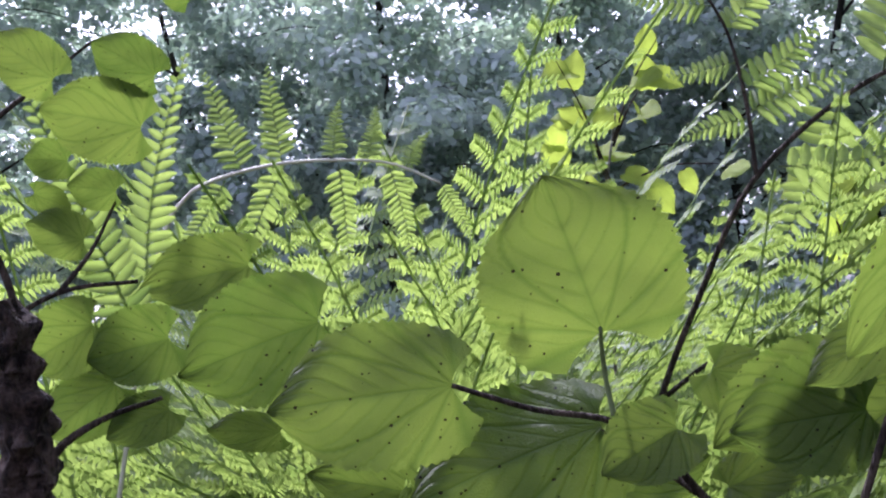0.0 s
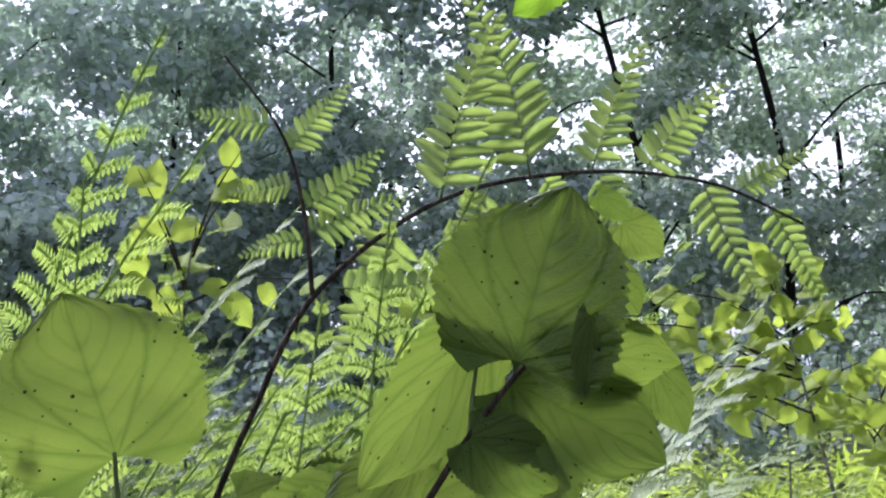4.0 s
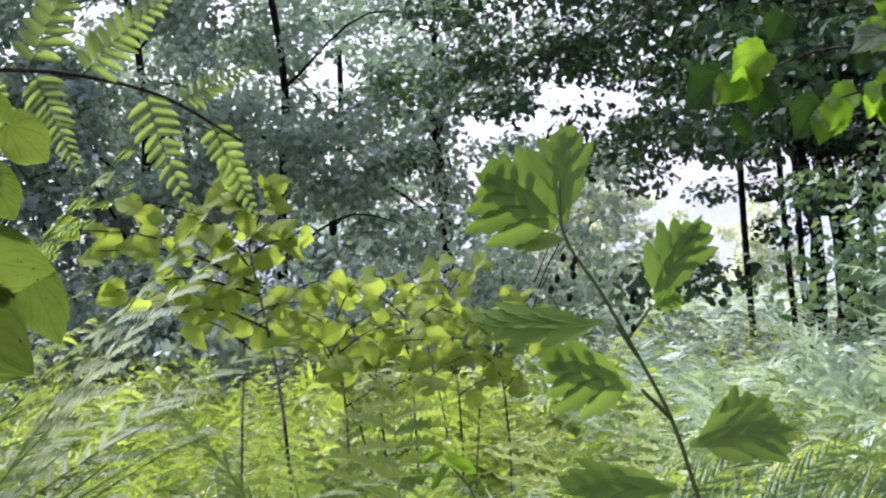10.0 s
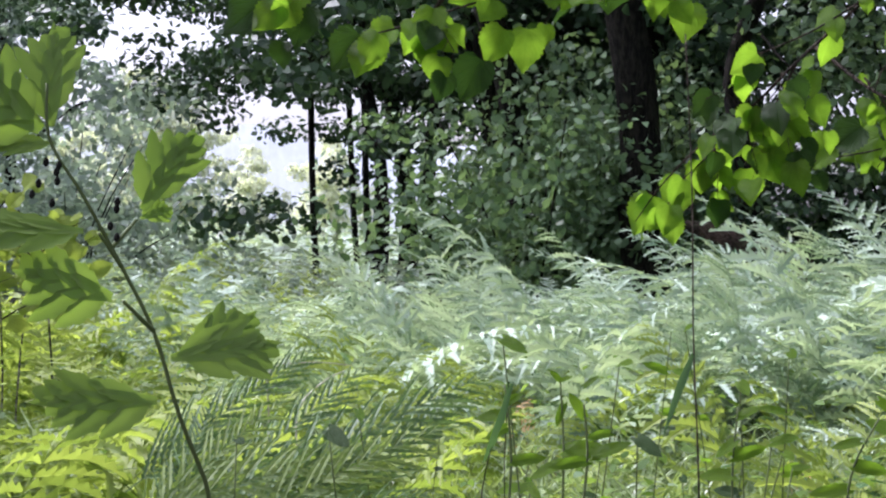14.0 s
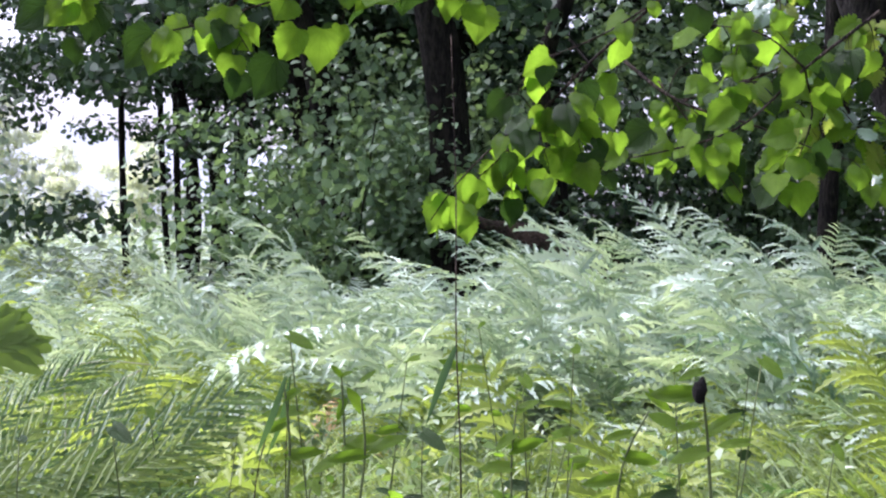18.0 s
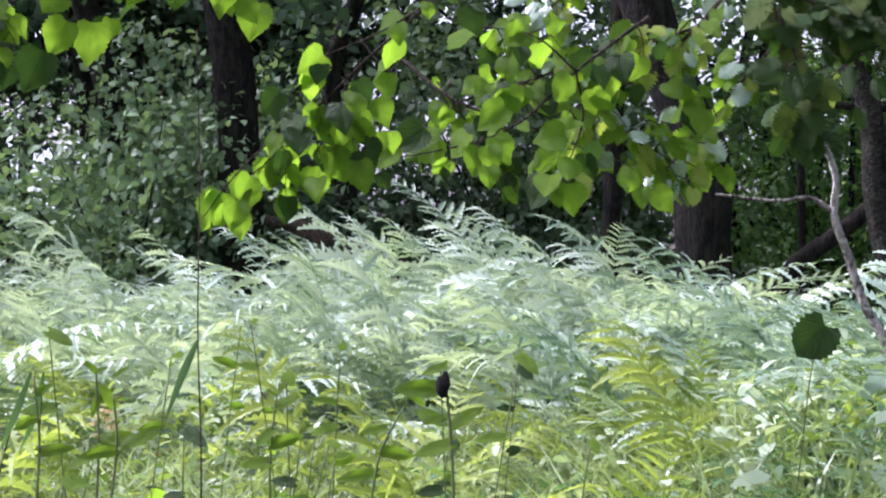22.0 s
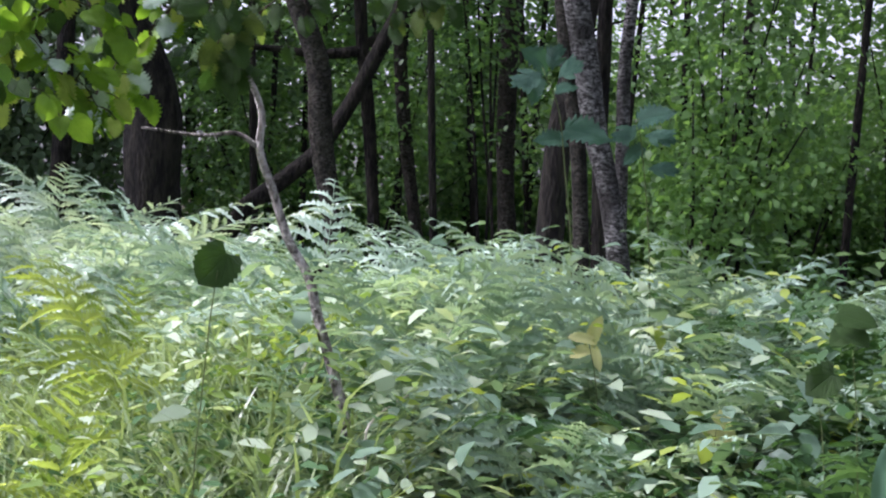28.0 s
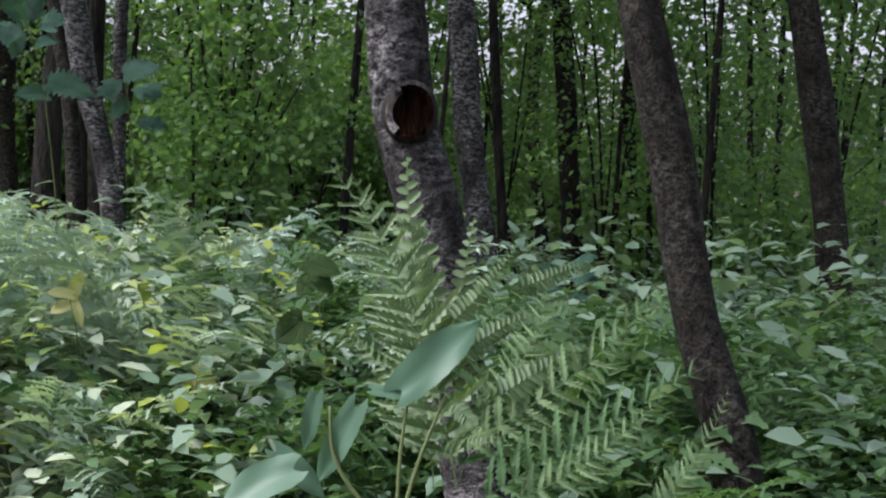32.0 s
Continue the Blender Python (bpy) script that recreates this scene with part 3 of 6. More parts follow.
def tree(seed, bark, foliage, height=9.0, trunk=0.12, low=0.9, spread=2.2, limbs=14, leaf=0.07, clumps=26, per=42, clump=0.22, label="", name="tree", flat=0.5):
    """A tree: tapered trunk, limbs, and a crown of leaf clumps along twigs on the limbs."""
    rnd, rng = random.Random(seed), np.random.default_rng(seed)
    t = empty(name)
    top = Vector((rnd.uniform(-0.3, 0.3), rnd.uniform(-0.3, 0.3), height))
    line = spline([(0, 0, -0.15), (rnd.uniform(-0.2, 0.2), rnd.uniform(-0.2, 0.2), height * 0.18), (rnd.uniform(-0.3, 0.3), rnd.uniform(-0.3, 0.3), height * 0.36), (rnd.uniform(-0.4, 0.4), rnd.uniform(-0.4, 0.4), height * 0.6), top], 5)
    part("trunk", mesh_of("trunk", *tube(line, trunk, trunk * 0.25, 9, 0.25), bark), t)
    centres = []
    for i in range(limbs):
        h = low + (height - low) * ((i + rnd.random()) / limbs) ** 1.1
        k = min(int(h / height * (len(line) - 1)), len(line) - 2)
        at = line[k].lerp(line[k + 1], rnd.random())
        az = i * 137.5 + rnd.uniform(-30, 30)
        reach = spread * (0.55 + 0.6 * rnd.random()) * (1 - 0.55 * (h / height) ** 2)
        d = Vector((math.cos(radians(az)), math.sin(radians(az)), rnd.uniform(-0.05, 0.5)))
        end = at + d * reach + Vector((0, 0, -0.12 * reach))
        mid = at + d * reach * 0.5 + Vector((0, 0, 0.15 * reach))
        lv, lf = tube(spline([at, mid, end], 4), trunk * 0.3, trunk * 0.05, 5)
        for j in range(clumps):
            u = rnd.uniform(0.2, 1.08)
            base = at.lerp(mid, u * 2) if u < 0.5 else mid.lerp(end, u * 2 - 1)
            tip = base + Vector((rnd.gauss(0, 0.28), rnd.gauss(0, 0.28), rnd.gauss(0.02, 0.25))) * reach * 0.75
            if j % 3 == 0:
                tube([base, base.lerp(tip, 0.5) + Vector((0, 0, 0.03)), tip], trunk * 0.06, trunk * 0.02, 3, 0, lv, lf)
            centres.append(tip)
        part("limb", mesh_of("limb", lv, lf, bark), t)
    part("crown", quads_mesh("crown", cloud(centres, (clump, clump, clump * 0.5), per, leaf, rng, flat), foliage), t)
    return tagged(t, label, "tree")


def plant_tree(src, az, d, turn, s=1.0):
    p = on_ground(az, d)
    c = copy_thing(src, pose(p.x, p.y, p.z, 0, 0, turn))
    c.scale = (s, s, s)
    return c


def put_tree(src, az, d, turn=0):
    p = on_ground(az, d)
    src.matrix_world = pose(p.x, p.y, p.z, 0, 0, turn)

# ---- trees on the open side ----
blue = [tree(s, BARK_GREY, CROWN_BLUE, 8.0, 0.05, 0.5, 2.2, 18, 0.07, 9, 130, 0.25, "broad tree at the edge of the meadow, haze in its blue-green") for s in (11, 12)]
greys = [tree(s, BARK_DARK, CROWN_GREY, 8.0, 0.06, 0.7, 2.1, 18, 0.058, 8, 110, 0.21, "tall tree with sky between its leaves, haze in its grey-green") for s in (21, 22, 23)]
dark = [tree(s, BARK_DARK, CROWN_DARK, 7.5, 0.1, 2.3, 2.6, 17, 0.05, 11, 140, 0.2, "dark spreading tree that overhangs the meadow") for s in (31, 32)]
wood = [tree(s, BARK_DARK, CROWN_WOOD, 8.0, 0.045, 0.9, 1.8, 16, 0.044, 10, 75, 0.2, "slender woodland tree with a leafy crown", flat=0.75) for s in (41, 42, 43)]
pale = [tree(51, BARK_GREY, CROWN_HAZE, 5.5, 0.1, 0.3, 2.4, 13, 0.14, 22, 30, 0.3, "distant tree across the field, haze in its pale foliage")]

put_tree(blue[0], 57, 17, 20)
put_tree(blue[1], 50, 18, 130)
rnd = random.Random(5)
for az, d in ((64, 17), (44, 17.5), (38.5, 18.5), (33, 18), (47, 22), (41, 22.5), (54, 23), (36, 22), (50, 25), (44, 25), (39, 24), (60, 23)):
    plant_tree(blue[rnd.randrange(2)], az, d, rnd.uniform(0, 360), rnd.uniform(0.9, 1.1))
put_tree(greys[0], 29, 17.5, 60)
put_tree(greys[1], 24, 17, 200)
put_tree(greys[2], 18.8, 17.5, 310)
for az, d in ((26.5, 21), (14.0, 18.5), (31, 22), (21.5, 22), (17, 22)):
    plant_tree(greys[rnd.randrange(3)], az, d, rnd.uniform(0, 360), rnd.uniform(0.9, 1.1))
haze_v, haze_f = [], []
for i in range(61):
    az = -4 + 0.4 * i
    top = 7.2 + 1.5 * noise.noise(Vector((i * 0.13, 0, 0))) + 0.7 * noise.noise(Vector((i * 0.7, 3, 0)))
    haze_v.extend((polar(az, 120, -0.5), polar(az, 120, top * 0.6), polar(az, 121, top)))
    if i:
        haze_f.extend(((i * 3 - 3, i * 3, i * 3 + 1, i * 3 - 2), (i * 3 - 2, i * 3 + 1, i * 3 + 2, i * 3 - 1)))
# The backdrop's haze is painted: pale greys plus a weak emission.
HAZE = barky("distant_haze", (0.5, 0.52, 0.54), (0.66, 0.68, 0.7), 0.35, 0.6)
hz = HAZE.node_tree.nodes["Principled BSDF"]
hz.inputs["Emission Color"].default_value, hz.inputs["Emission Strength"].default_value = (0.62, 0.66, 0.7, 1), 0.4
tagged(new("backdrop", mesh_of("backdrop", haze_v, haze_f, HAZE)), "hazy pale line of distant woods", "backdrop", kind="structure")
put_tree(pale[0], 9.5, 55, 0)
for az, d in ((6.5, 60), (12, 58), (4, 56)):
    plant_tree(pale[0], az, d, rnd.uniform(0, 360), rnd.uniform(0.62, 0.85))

# ---- the dark trees behind the meadow ----
put_tree(dark[0], -1.4, 11.5, 0)
put_tree(dark[1], -9.5, 13.5, 90)
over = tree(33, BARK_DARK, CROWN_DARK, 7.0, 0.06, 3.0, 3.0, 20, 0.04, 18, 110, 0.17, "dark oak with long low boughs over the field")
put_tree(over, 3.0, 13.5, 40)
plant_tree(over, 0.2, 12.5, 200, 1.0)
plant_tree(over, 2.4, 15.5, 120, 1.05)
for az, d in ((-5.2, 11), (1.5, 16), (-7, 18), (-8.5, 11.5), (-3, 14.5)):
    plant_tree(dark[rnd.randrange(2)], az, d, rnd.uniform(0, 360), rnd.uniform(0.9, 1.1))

# ---- the wood ----
put_tree(wood[0], -22, 12, 0)
put_tree(wood[1], -26, 14, 120)
put_tree(wood[2], -30, 12.5, 240)
for k in range(12):
    az = -19 - 46 * (k + rnd.random()) / 12
    plant_tree(wood[rnd.randrange(3)], az, rnd.uniform(10.5, 22), rnd.uniform(0, 360), rnd.uniform(0.85, 1.2))

# Crowns out of view above the trunks, added partly to shade the wood floor.
canopy_rng = np.random.default_rng(9)
CANOPY = quads_mesh("crown", cloud(canopy_rng.normal(0, 1, (80, 3)) * (1.4, 1.4, 0.7) + (0, 0, 5.6), (0.3, 0.3, 0.15), 14, 0.11, canopy_rng, 0.6), CROWN_WOOD)


twig_rng = np.random.default_rng(14)
SPRAY = quads_mesh("foliage", cloud(twig_rng.normal(0, 1, (16, 3)) * (0.32, 0.32, 0.09), (0.11, 0.11, 0.035), 26, 0.03, twig_rng, 0.75), CROWN_WOOD)


def trunk_tree(points, r0, r1, bark, label, crown=True, sides=10, wobble=0.22):
    """A woodland tree seen by its trunk, with the crown high above."""
    base = Vector(points[0])
    low = Vector((base.x + (base.x - points[1][0]) * 0.5, base.y + (base.y - points[1][1]) * 0.5, ground_z(base.x, base.y) - 0.1))
    top = Vector(points[-1])
    lean = (top - Vector(points[-2])).normalized()
    high = top + Vector((lean.x * 2.0, lean.y * 2.0, 4.2))
    t = empty("tree", Matrix.Translation(low))
    line = [low] + [Vector(p) for p in points] + [high]
    part("trunk", mesh_of("trunk", *tube(spline([p - low for p in line], 6), r0, r1, sides, wobble), bark), t)
    if crown:
        part("crown", CANOPY, t, pose(high.x - low.x, high.y - low.y, high.z - low.z - 5.8, 0, 0, 57 * base.x))
    for k in range(2 if r0 > 0.027 else 1):
        at = Vector(points[-1]).lerp(high, 0.15 + 0.25 * k) - low
        way = Vector((math.cos(7.0 * base.x + 2.4 * k), math.sin(7.0 * base.x + 2.4 * k), 0.35))
        end = at + way * (0.5 + 0.2 * k)
        part("branch", stem_mesh("branch", [at, at + way * 0.25 + Vector((0, 0, 0.04)), end], r1 * 0.4, r1 * 0.12, bark), t)
        part("foliage", SPRAY, t, Matrix.Translation(end))
    return tagged(t, label, "tree", "woodland trees")


birch = trunk_tree([(1.708, 1.666, 0.789), (1.701, 1.702, 0.923), (1.687, 1.734, 1.101), (1.657, 1.764, 1.252), (1.641, 1.77, 1.388)], 0.043, 0.036, BARK_PALE, "pale birch trunk with a dark hollow where a branch broke off", sides=20, wobble=0.14)
trunk_tree([(2.619, 1.951, 0.727), (2.594, 2.024, 0.952), (2.572, 2.067, 1.21), (2.519, 2.113, 1.485)], 0.042, 0.037, BARK_GREY, "leaning grey-brown trunk with rough bark")
trunk_tree([(4.989, 3.297, 0.704), (4.976, 3.352, 1.238), (4.901, 3.415, 1.768)], 0.056, 0.05, BARK_GREY, "straight grey woodland trunk")
trunk_tree([(6.51, 5.761, 0.856), (6.491, 5.79, 1.364), (6.423, 5.81, 2.025)], 0.055, 0.045, BARK_DARK, "straight dark woodland trunk among saplings")
trunk_tree([(4.287, 4.192, 0.966), (4.256, 4.228, 1.294), (4.207, 4.243, 1.744)], 0.05, 0.045, BARK_PALE, "pale birch trunk behind another")
trunk_tree([(5.782, 5.52, 0.897), (5.753, 5.553, 1.461), (5.706, 5.557, 1.947)], 0.025, 0.02, BARK_DARK, "thin dark woodland trunk", False)
trunk_tree([(6.942, 5.71, 0.746), (6.912, 5.762, 1.38), (6.87, 5.749, 2.064)], 0.036, 0.028, BARK_DARK, "thin dark woodland trunk", False)
trunk_tree([(2.938, 4.285, 0.981), (2.906, 4.312, 1.244), (2.869, 4.333, 1.397), (2.833, 4.342, 1.596), (2.801, 4.347, 1.748)], 0.033, 0.036, BARK_PALE, "pale forked trunk with lichen")
trunk_tree([(2.904, 4.432, 1.067), (2.887, 4.442, 1.368), (2.849, 4.451, 1.603), (2.826, 4.449, 1.759)], 0.024, 0.028, BARK_GREY, "grey trunk beside the forked one", False)
trunk_tree([(3.096, 4.903, 1.052), (3.114, 4.891, 1.351), (3.142, 4.855, 1.647), (3.156, 4.827, 1.82)], 0.05, 0.036, BARK_DARK, "dark leaning trunk with mossy bark")
trunk_tree([(3.283, 4.9, 1.057), (3.275, 4.903, 1.412), (3.258, 4.878, 1.833)], 0.026, 0.024, BARK_DARK, "dark trunk with rough bark", False)
trunk_tree([(3.505, 5.109, 1.428), (3.495, 5.101, 1.65), (3.498, 5.075, 1.871)], 0.025, 0.02, BARK_PALE, "thin pale trunk with lichen", False)
trunk_tree([(4.128, 6.851, 1.046), (4.112, 6.858, 1.461), (4.088, 6.822, 2.066)], 0.045, 0.04, BARK_GREY, "upright grey woodland trunk")
trunk_tree([(3.036, 6.306, 1.078), (2.982, 6.33, 1.395), (2.949, 6.328, 1.71), (2.867, 6.346, 1.915)], 0.05, 0.04, BARK_GREY, "crooked grey-brown tree at the edge of the wood")
trunk_tree([(4.025, 7.484, 1.02), (3.958, 7.515, 1.538), (3.895, 7.501, 2.103)], 0.035, 0.03, BARK_GREY, "slim grey woodland trunk", False)
trunk_tree([(2.583, 7.041, 1.201), (2.548, 7.042, 1.605), (2.4, 7.068, 1.93)], 0.13, 0.1, BARK_DARK, "thick dark trunk in the shade of the wood")
trunk_tree([(2.528, 8.115, 1.114), (2.533, 8.113, 1.35), (2.531, 8.1, 1.69)], 0.05, 0.04, BARK_DARK, "dark trunk at the edge of the wood", False)
trunk_tree([(2.959, 7.0, 1.119), (3.102, 6.938, 1.251), (3.223, 6.881, 1.368), (3.347, 6.812, 1.593)], 0.038, 0.03, BARK_DARK, "dead trunk leaning across the wood", False)
limb_tree = trunk_tree([(3.714, 7.309, 1.068), (3.688, 7.32, 1.444), (3.626, 7.32, 1.914)], 0.03, 0.03, BARK_DARK, "dark tree with a crooked side limb", False)
part("limb", stem_mesh("limb", [Vector(q) - limb_tree.matrix_basis.translation for q in ((3.638, 7.321, 1.841), (3.453, 7.412, 1.819), (3.316, 7.473, 1.829), (3.118, 7.449, 1.831))], 0.028, 0.012, BARK_DARK, 5, 7, 0.3), limb_tree)
part("limb", stem_mesh("limb", [Vector(q) - limb_tree.matrix_basis.translation for q in ((3.636, 7.32, 1.865), (3.736, 7.263, 1.932), (3.837, 7.197, 2.048))], 0.025, 0.012, BARK_DARK, 5, 7, 0.3), limb_tree)
trunk_tree([(0.892, 8.852, 1.423), (0.85, 8.83, 1.914), (0.755, 8.797, 2.316)], 0.12, 0.085, BARK_DARK, "thick dark trunk behind the shrubs", False)
trunk_tree([(1.411, 8.886, 1.438), (1.323, 8.865, 2.015), (1.418, 8.814, 2.343)], 0.06, 0.04, BARK_DARK, "dark trunk behind the shrubs", False)
trunk_tree([(0.329, 9.192, 1.417), (0.229, 9.162, 2.006), (0.109, 9.129, 2.335)], 0.085, 0.06, BARK_DARK, "dark trunk behind the shrubs", False)
slim_rnd = random.Random(77)
for k in range(36):
    az, d = -22.5 - 37 * (k + slim_rnd.random()) / 36, slim_rnd.uniform(7.0, 12)
    b, w = on_ground(az, d), slim_rnd.uniform(-0.25, 0.25)
    trunk_tree([(b.x, b.y, b.z + 0.4), (b.x + w * 0.4, b.y, b.z + 1.4), (b.x + w, b.y, b.z + 3)], slim_rnd.uniform(0.012, 0.026), 0.01, BARK_DARK, "thin dark woodland sapling trunk", False, 6, 0.1)
# three thin trunks at the edge of the field
trunk_tree([(-1.113, 14.749, 0.68), (-1.152, 14.755, 1.279), (-1.182, 14.733, 1.97)], 0.03, 0.026, BARK_DARK, "thin dark trunk at the field's edge", False, 7)
trunk_tree([(-0.756, 14.47, 0.657), (-0.808, 14.477, 1.288), (-0.852, 14.455, 1.965)], 0.026, 0.024, BARK_DARK, "thin dark trunk at the field's edge", False, 7)
trunk_tree([(-0.674, 14.474, 0.659), (-0.705, 14.483, 1.292), (-0.735, 14.461, 1.968)], 0.028, 0.026, BARK_DARK, "thin dark trunk at the field's edge", False, 7)


def shrub(name, az, d, wide, high, leaf, count, foliage, label, seed, bottom=0.1, flat=0.35, turns=10):
    """A shrub: several stems from the ground and leaves in clumps round them."""
    rnd, rng = random.Random(seed), np.random.default_rng(seed)
    b = on_ground(az, d)
    t = empty(name, Matrix.Translation(b))
    cs = []
    for k in range(turns):
        a = rnd.uniform(0, 6.28)
        tip = Vector((math.cos(a) * wide * rnd.uniform(0.2, 1), math.sin(a) * wide * rnd.uniform(0.2, 1), high * rnd.uniform(0.6, 1)))
        mid = Vector((tip.x * 0.35, tip.y * 0.35, tip.z * 0.55))
        part("stem", mesh_of("stem", *tube(spline([(rnd.uniform(-0.1, 0.1), rnd.uniform(-0.1, 0.1), -0.05), mid, tip], 4), 0.009, 0.003, 5), BARK_DARK), t)
        for j in range(count // turns):
            u = rnd.uniform(bottom, 1.05)
            c = mid * (u * 2) if u < 0.5 else mid.lerp(tip, u * 2 - 1)
            cs.append(c + Vector((rnd.gauss(0, 0.22) * wide, rnd.gauss(0, 0.22) * wide, rnd.gauss(0, 0.1) * high)))
    part("foliage", quads_mesh("foliage", cloud(cs, (0.12, 0.12, 0.07), 22, leaf, rng, flat), foliage), t)
    return tagged(t, label, "shrub")


shrub("shrub", -3.5, 9.6, 0.95, 1.65, 0.035, 800, SHRUB_LEAF, "dark glossy rounded shrub behind the ferns", 1, 0.1, 0.25)
shrub("shrub", -2.6, 10.2, 0.65, 1.5, 0.035, 560, SHRUB_LEAF, "dark leafy shrub under a tree", 2)
shrub("shrub", -10.0, 9.5, 0.9, 1.25, 0.032, 400, CROWN_DARK, "low shrub beside the ferns, shade in its dark green", 3)
shrub("shrub", -14.5, 9.8, 1.2, 2.6, 0.036, 500, SHRUB_LEAF, "bright grey-green shrub at the wood's edge", 4)
shrub("shrub", -18.0, 10.5, 1.0, 1.7, 0.034, 360, SHRUB_LEAF, "dark shrub at the wood's edge", 5)
shrub("shrub", -37.6, 6.8, 0.3, 1.6, 0.028, 120, CROWN_WOOD, "slender pale-leaved bush in the wood", 6)
for k in range(12):
    shrub("shrub", -23 - 3.1 * k, slim_rnd.uniform(8.5, 15), 1.1, slim_rnd.uniform(0.9, 1.8), 0.03, 360, CROWN_WOOD, "green woodland undergrowth bush", 60 + k)
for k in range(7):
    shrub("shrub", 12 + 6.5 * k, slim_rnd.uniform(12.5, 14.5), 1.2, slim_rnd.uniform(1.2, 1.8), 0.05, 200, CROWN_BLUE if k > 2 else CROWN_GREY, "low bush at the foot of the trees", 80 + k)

for k in range(11):
    shrub("shrub", -24 - 3.2 * k, slim_rnd.uniform(6.5, 9.5), 0.5, slim_rnd.uniform(1.5, 2.5), 0.023, 120, CROWN_WOOD, "slender leafy understorey bush in the wood", 120 + k, 0.5, 0.65, 4)
shrub("shrub", -2.5, 9.0, 0.9, 1.5, 0.035, 300, SHRUB_LEAF, "bright blue-green shrub behind the ferns", 140)
shrub("shrub", -6.5, 9.2, 0.7, 1.4, 0.035, 220, SHRUB_LEAF, "blue-green shrub behind the ferns", 141)

# ---- ferns ----
GREEN = fern_things(FERN_GREEN, "tall green bracken fern with arching fronds", (1, 2, 3), (0.3, 0.8), 1.4, 10, width=0.14, pairs=24, pinnules=13, leaflet=0.12)
YELLOW = plume_things(FERN_YELLOW, "bright yellow-green meadow fern", (4, 5, 6), (0.5, 1.1), 1.0, 10, pairs=16, width=0.19, tooth=0.62, stalk=0.36, lobes=9)
PALE = plume_things(FERN_PALE, "pale fern leaning with its neighbours, sky sheen in its colour", (7, 8, 9, 19), (0.6, 1.15), 1.06, 11, pairs=16, width=0.16, ring=360.0, rises=(72, 94), stalk=0.48, tooth=0.62, lobes=8)
BLUE = plume_things(FERN_BLUE, "blue-green fern at the edge of the wood, daylight in its pale colour", (10, 11, 20), (0.6, 1.1), 0.86, 10, pairs=16, width=0.17, ring=280.0, rises=(60, 88), stalk=0.4, tooth=0.62, lobes=8)
SHADY = plume_things(FERN_DARK, "fern in the wood, shade put into its dark green", (17, 18), (0.5, 1.0), 0.9, 8, pairs=15, width=0.24, ring=300.0)
TALL = fern_things(FERN_GREEN, "very tall bracken fern with upright fronds", (13, 14, 15), (0.25, 0.7), 1.55, 12, width=0.12, pairs=26, pinnules=13, leaflet=0.12)
settle(TALL[0], 46.5, 2.6, 20, 0.94)
settle(TALL[1], 42, 2.6, 160, 0.96)
settle(TALL[2], 50, 2.7, 260, 0.96)
settle(GREEN[0], 45, 2.7, 30, 0.95)
settle(GREEN[1], 39, 2.9, 150, 0.95)
settle(GREEN[2], 33, 2.8, 250, 0.9)
settle(YELLOW[0], 24, 3.3, 0)
settle(YELLOW[1], 14, 3.4, 80)
settle(YELLOW[2], 9, 3.7, 190)
settle(PALE[0], -2, 4.6, -140, 0.9)
settle(PALE[1], -8, 5.4, -150, 1.0)
settle(PALE[2], -13, 5.0, -140, 0.95)
settle(PALE[3], -5, 5.2, 60, 0.95)
settle(BLUE[0], -28.5, 4.6, 40)
settle(BLUE[1], -33, 4.8, 140)
settle(BLUE[2], -37, 4.6, 240)
settle(SHADY[0], -44, 3.4, 40, 0.8)
settle(SHADY[1], -50, 3.2, 140, 0.8)
rnd = random.Random(8)


def spots(n, az0, az1, d0, d1):
    return [(rnd.uniform(az0, az1), math.sqrt(rnd.uniform(d0 * d0, d1 * d1))) for _ in range(n)]


scatter(GREEN, spots(16, 30, 64, 2.5, 3.6), rnd, (0.75, 1.0))
scatter(YELLOW, spots(26, 28, 66, 3.4, 7.5), rnd, (0.8, 1.15))
scatter(YELLOW, spots(64, 5, 33, 3.0, 7.5), rnd, (0.7, 1.0), 12)
scatter(GREEN, spots(8, 10, 28, 2.9, 5), rnd, (0.5, 0.7))
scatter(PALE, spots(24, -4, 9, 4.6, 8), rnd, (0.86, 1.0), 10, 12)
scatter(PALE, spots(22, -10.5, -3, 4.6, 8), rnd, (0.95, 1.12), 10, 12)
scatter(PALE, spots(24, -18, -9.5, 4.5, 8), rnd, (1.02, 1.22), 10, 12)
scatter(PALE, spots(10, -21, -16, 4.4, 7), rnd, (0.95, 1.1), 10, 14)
# Duller ferns than the meadow's, in place of shade from the wood.
scatter(BLUE, spots(16, -27, -19, 4.3, 7), rnd, (0.95, 1.25), 10, 14)
scatter(YELLOW, spots(30, -21, 6, 3.2, 5.4), rnd, (0.6, 0.84), 12, 12)
scatter(BLUE, spots(44, -40, -24, 3.4, 6.0), rnd, (0.7, 1.02), 12, 8, -150)
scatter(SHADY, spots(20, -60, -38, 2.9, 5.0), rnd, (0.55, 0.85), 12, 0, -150)


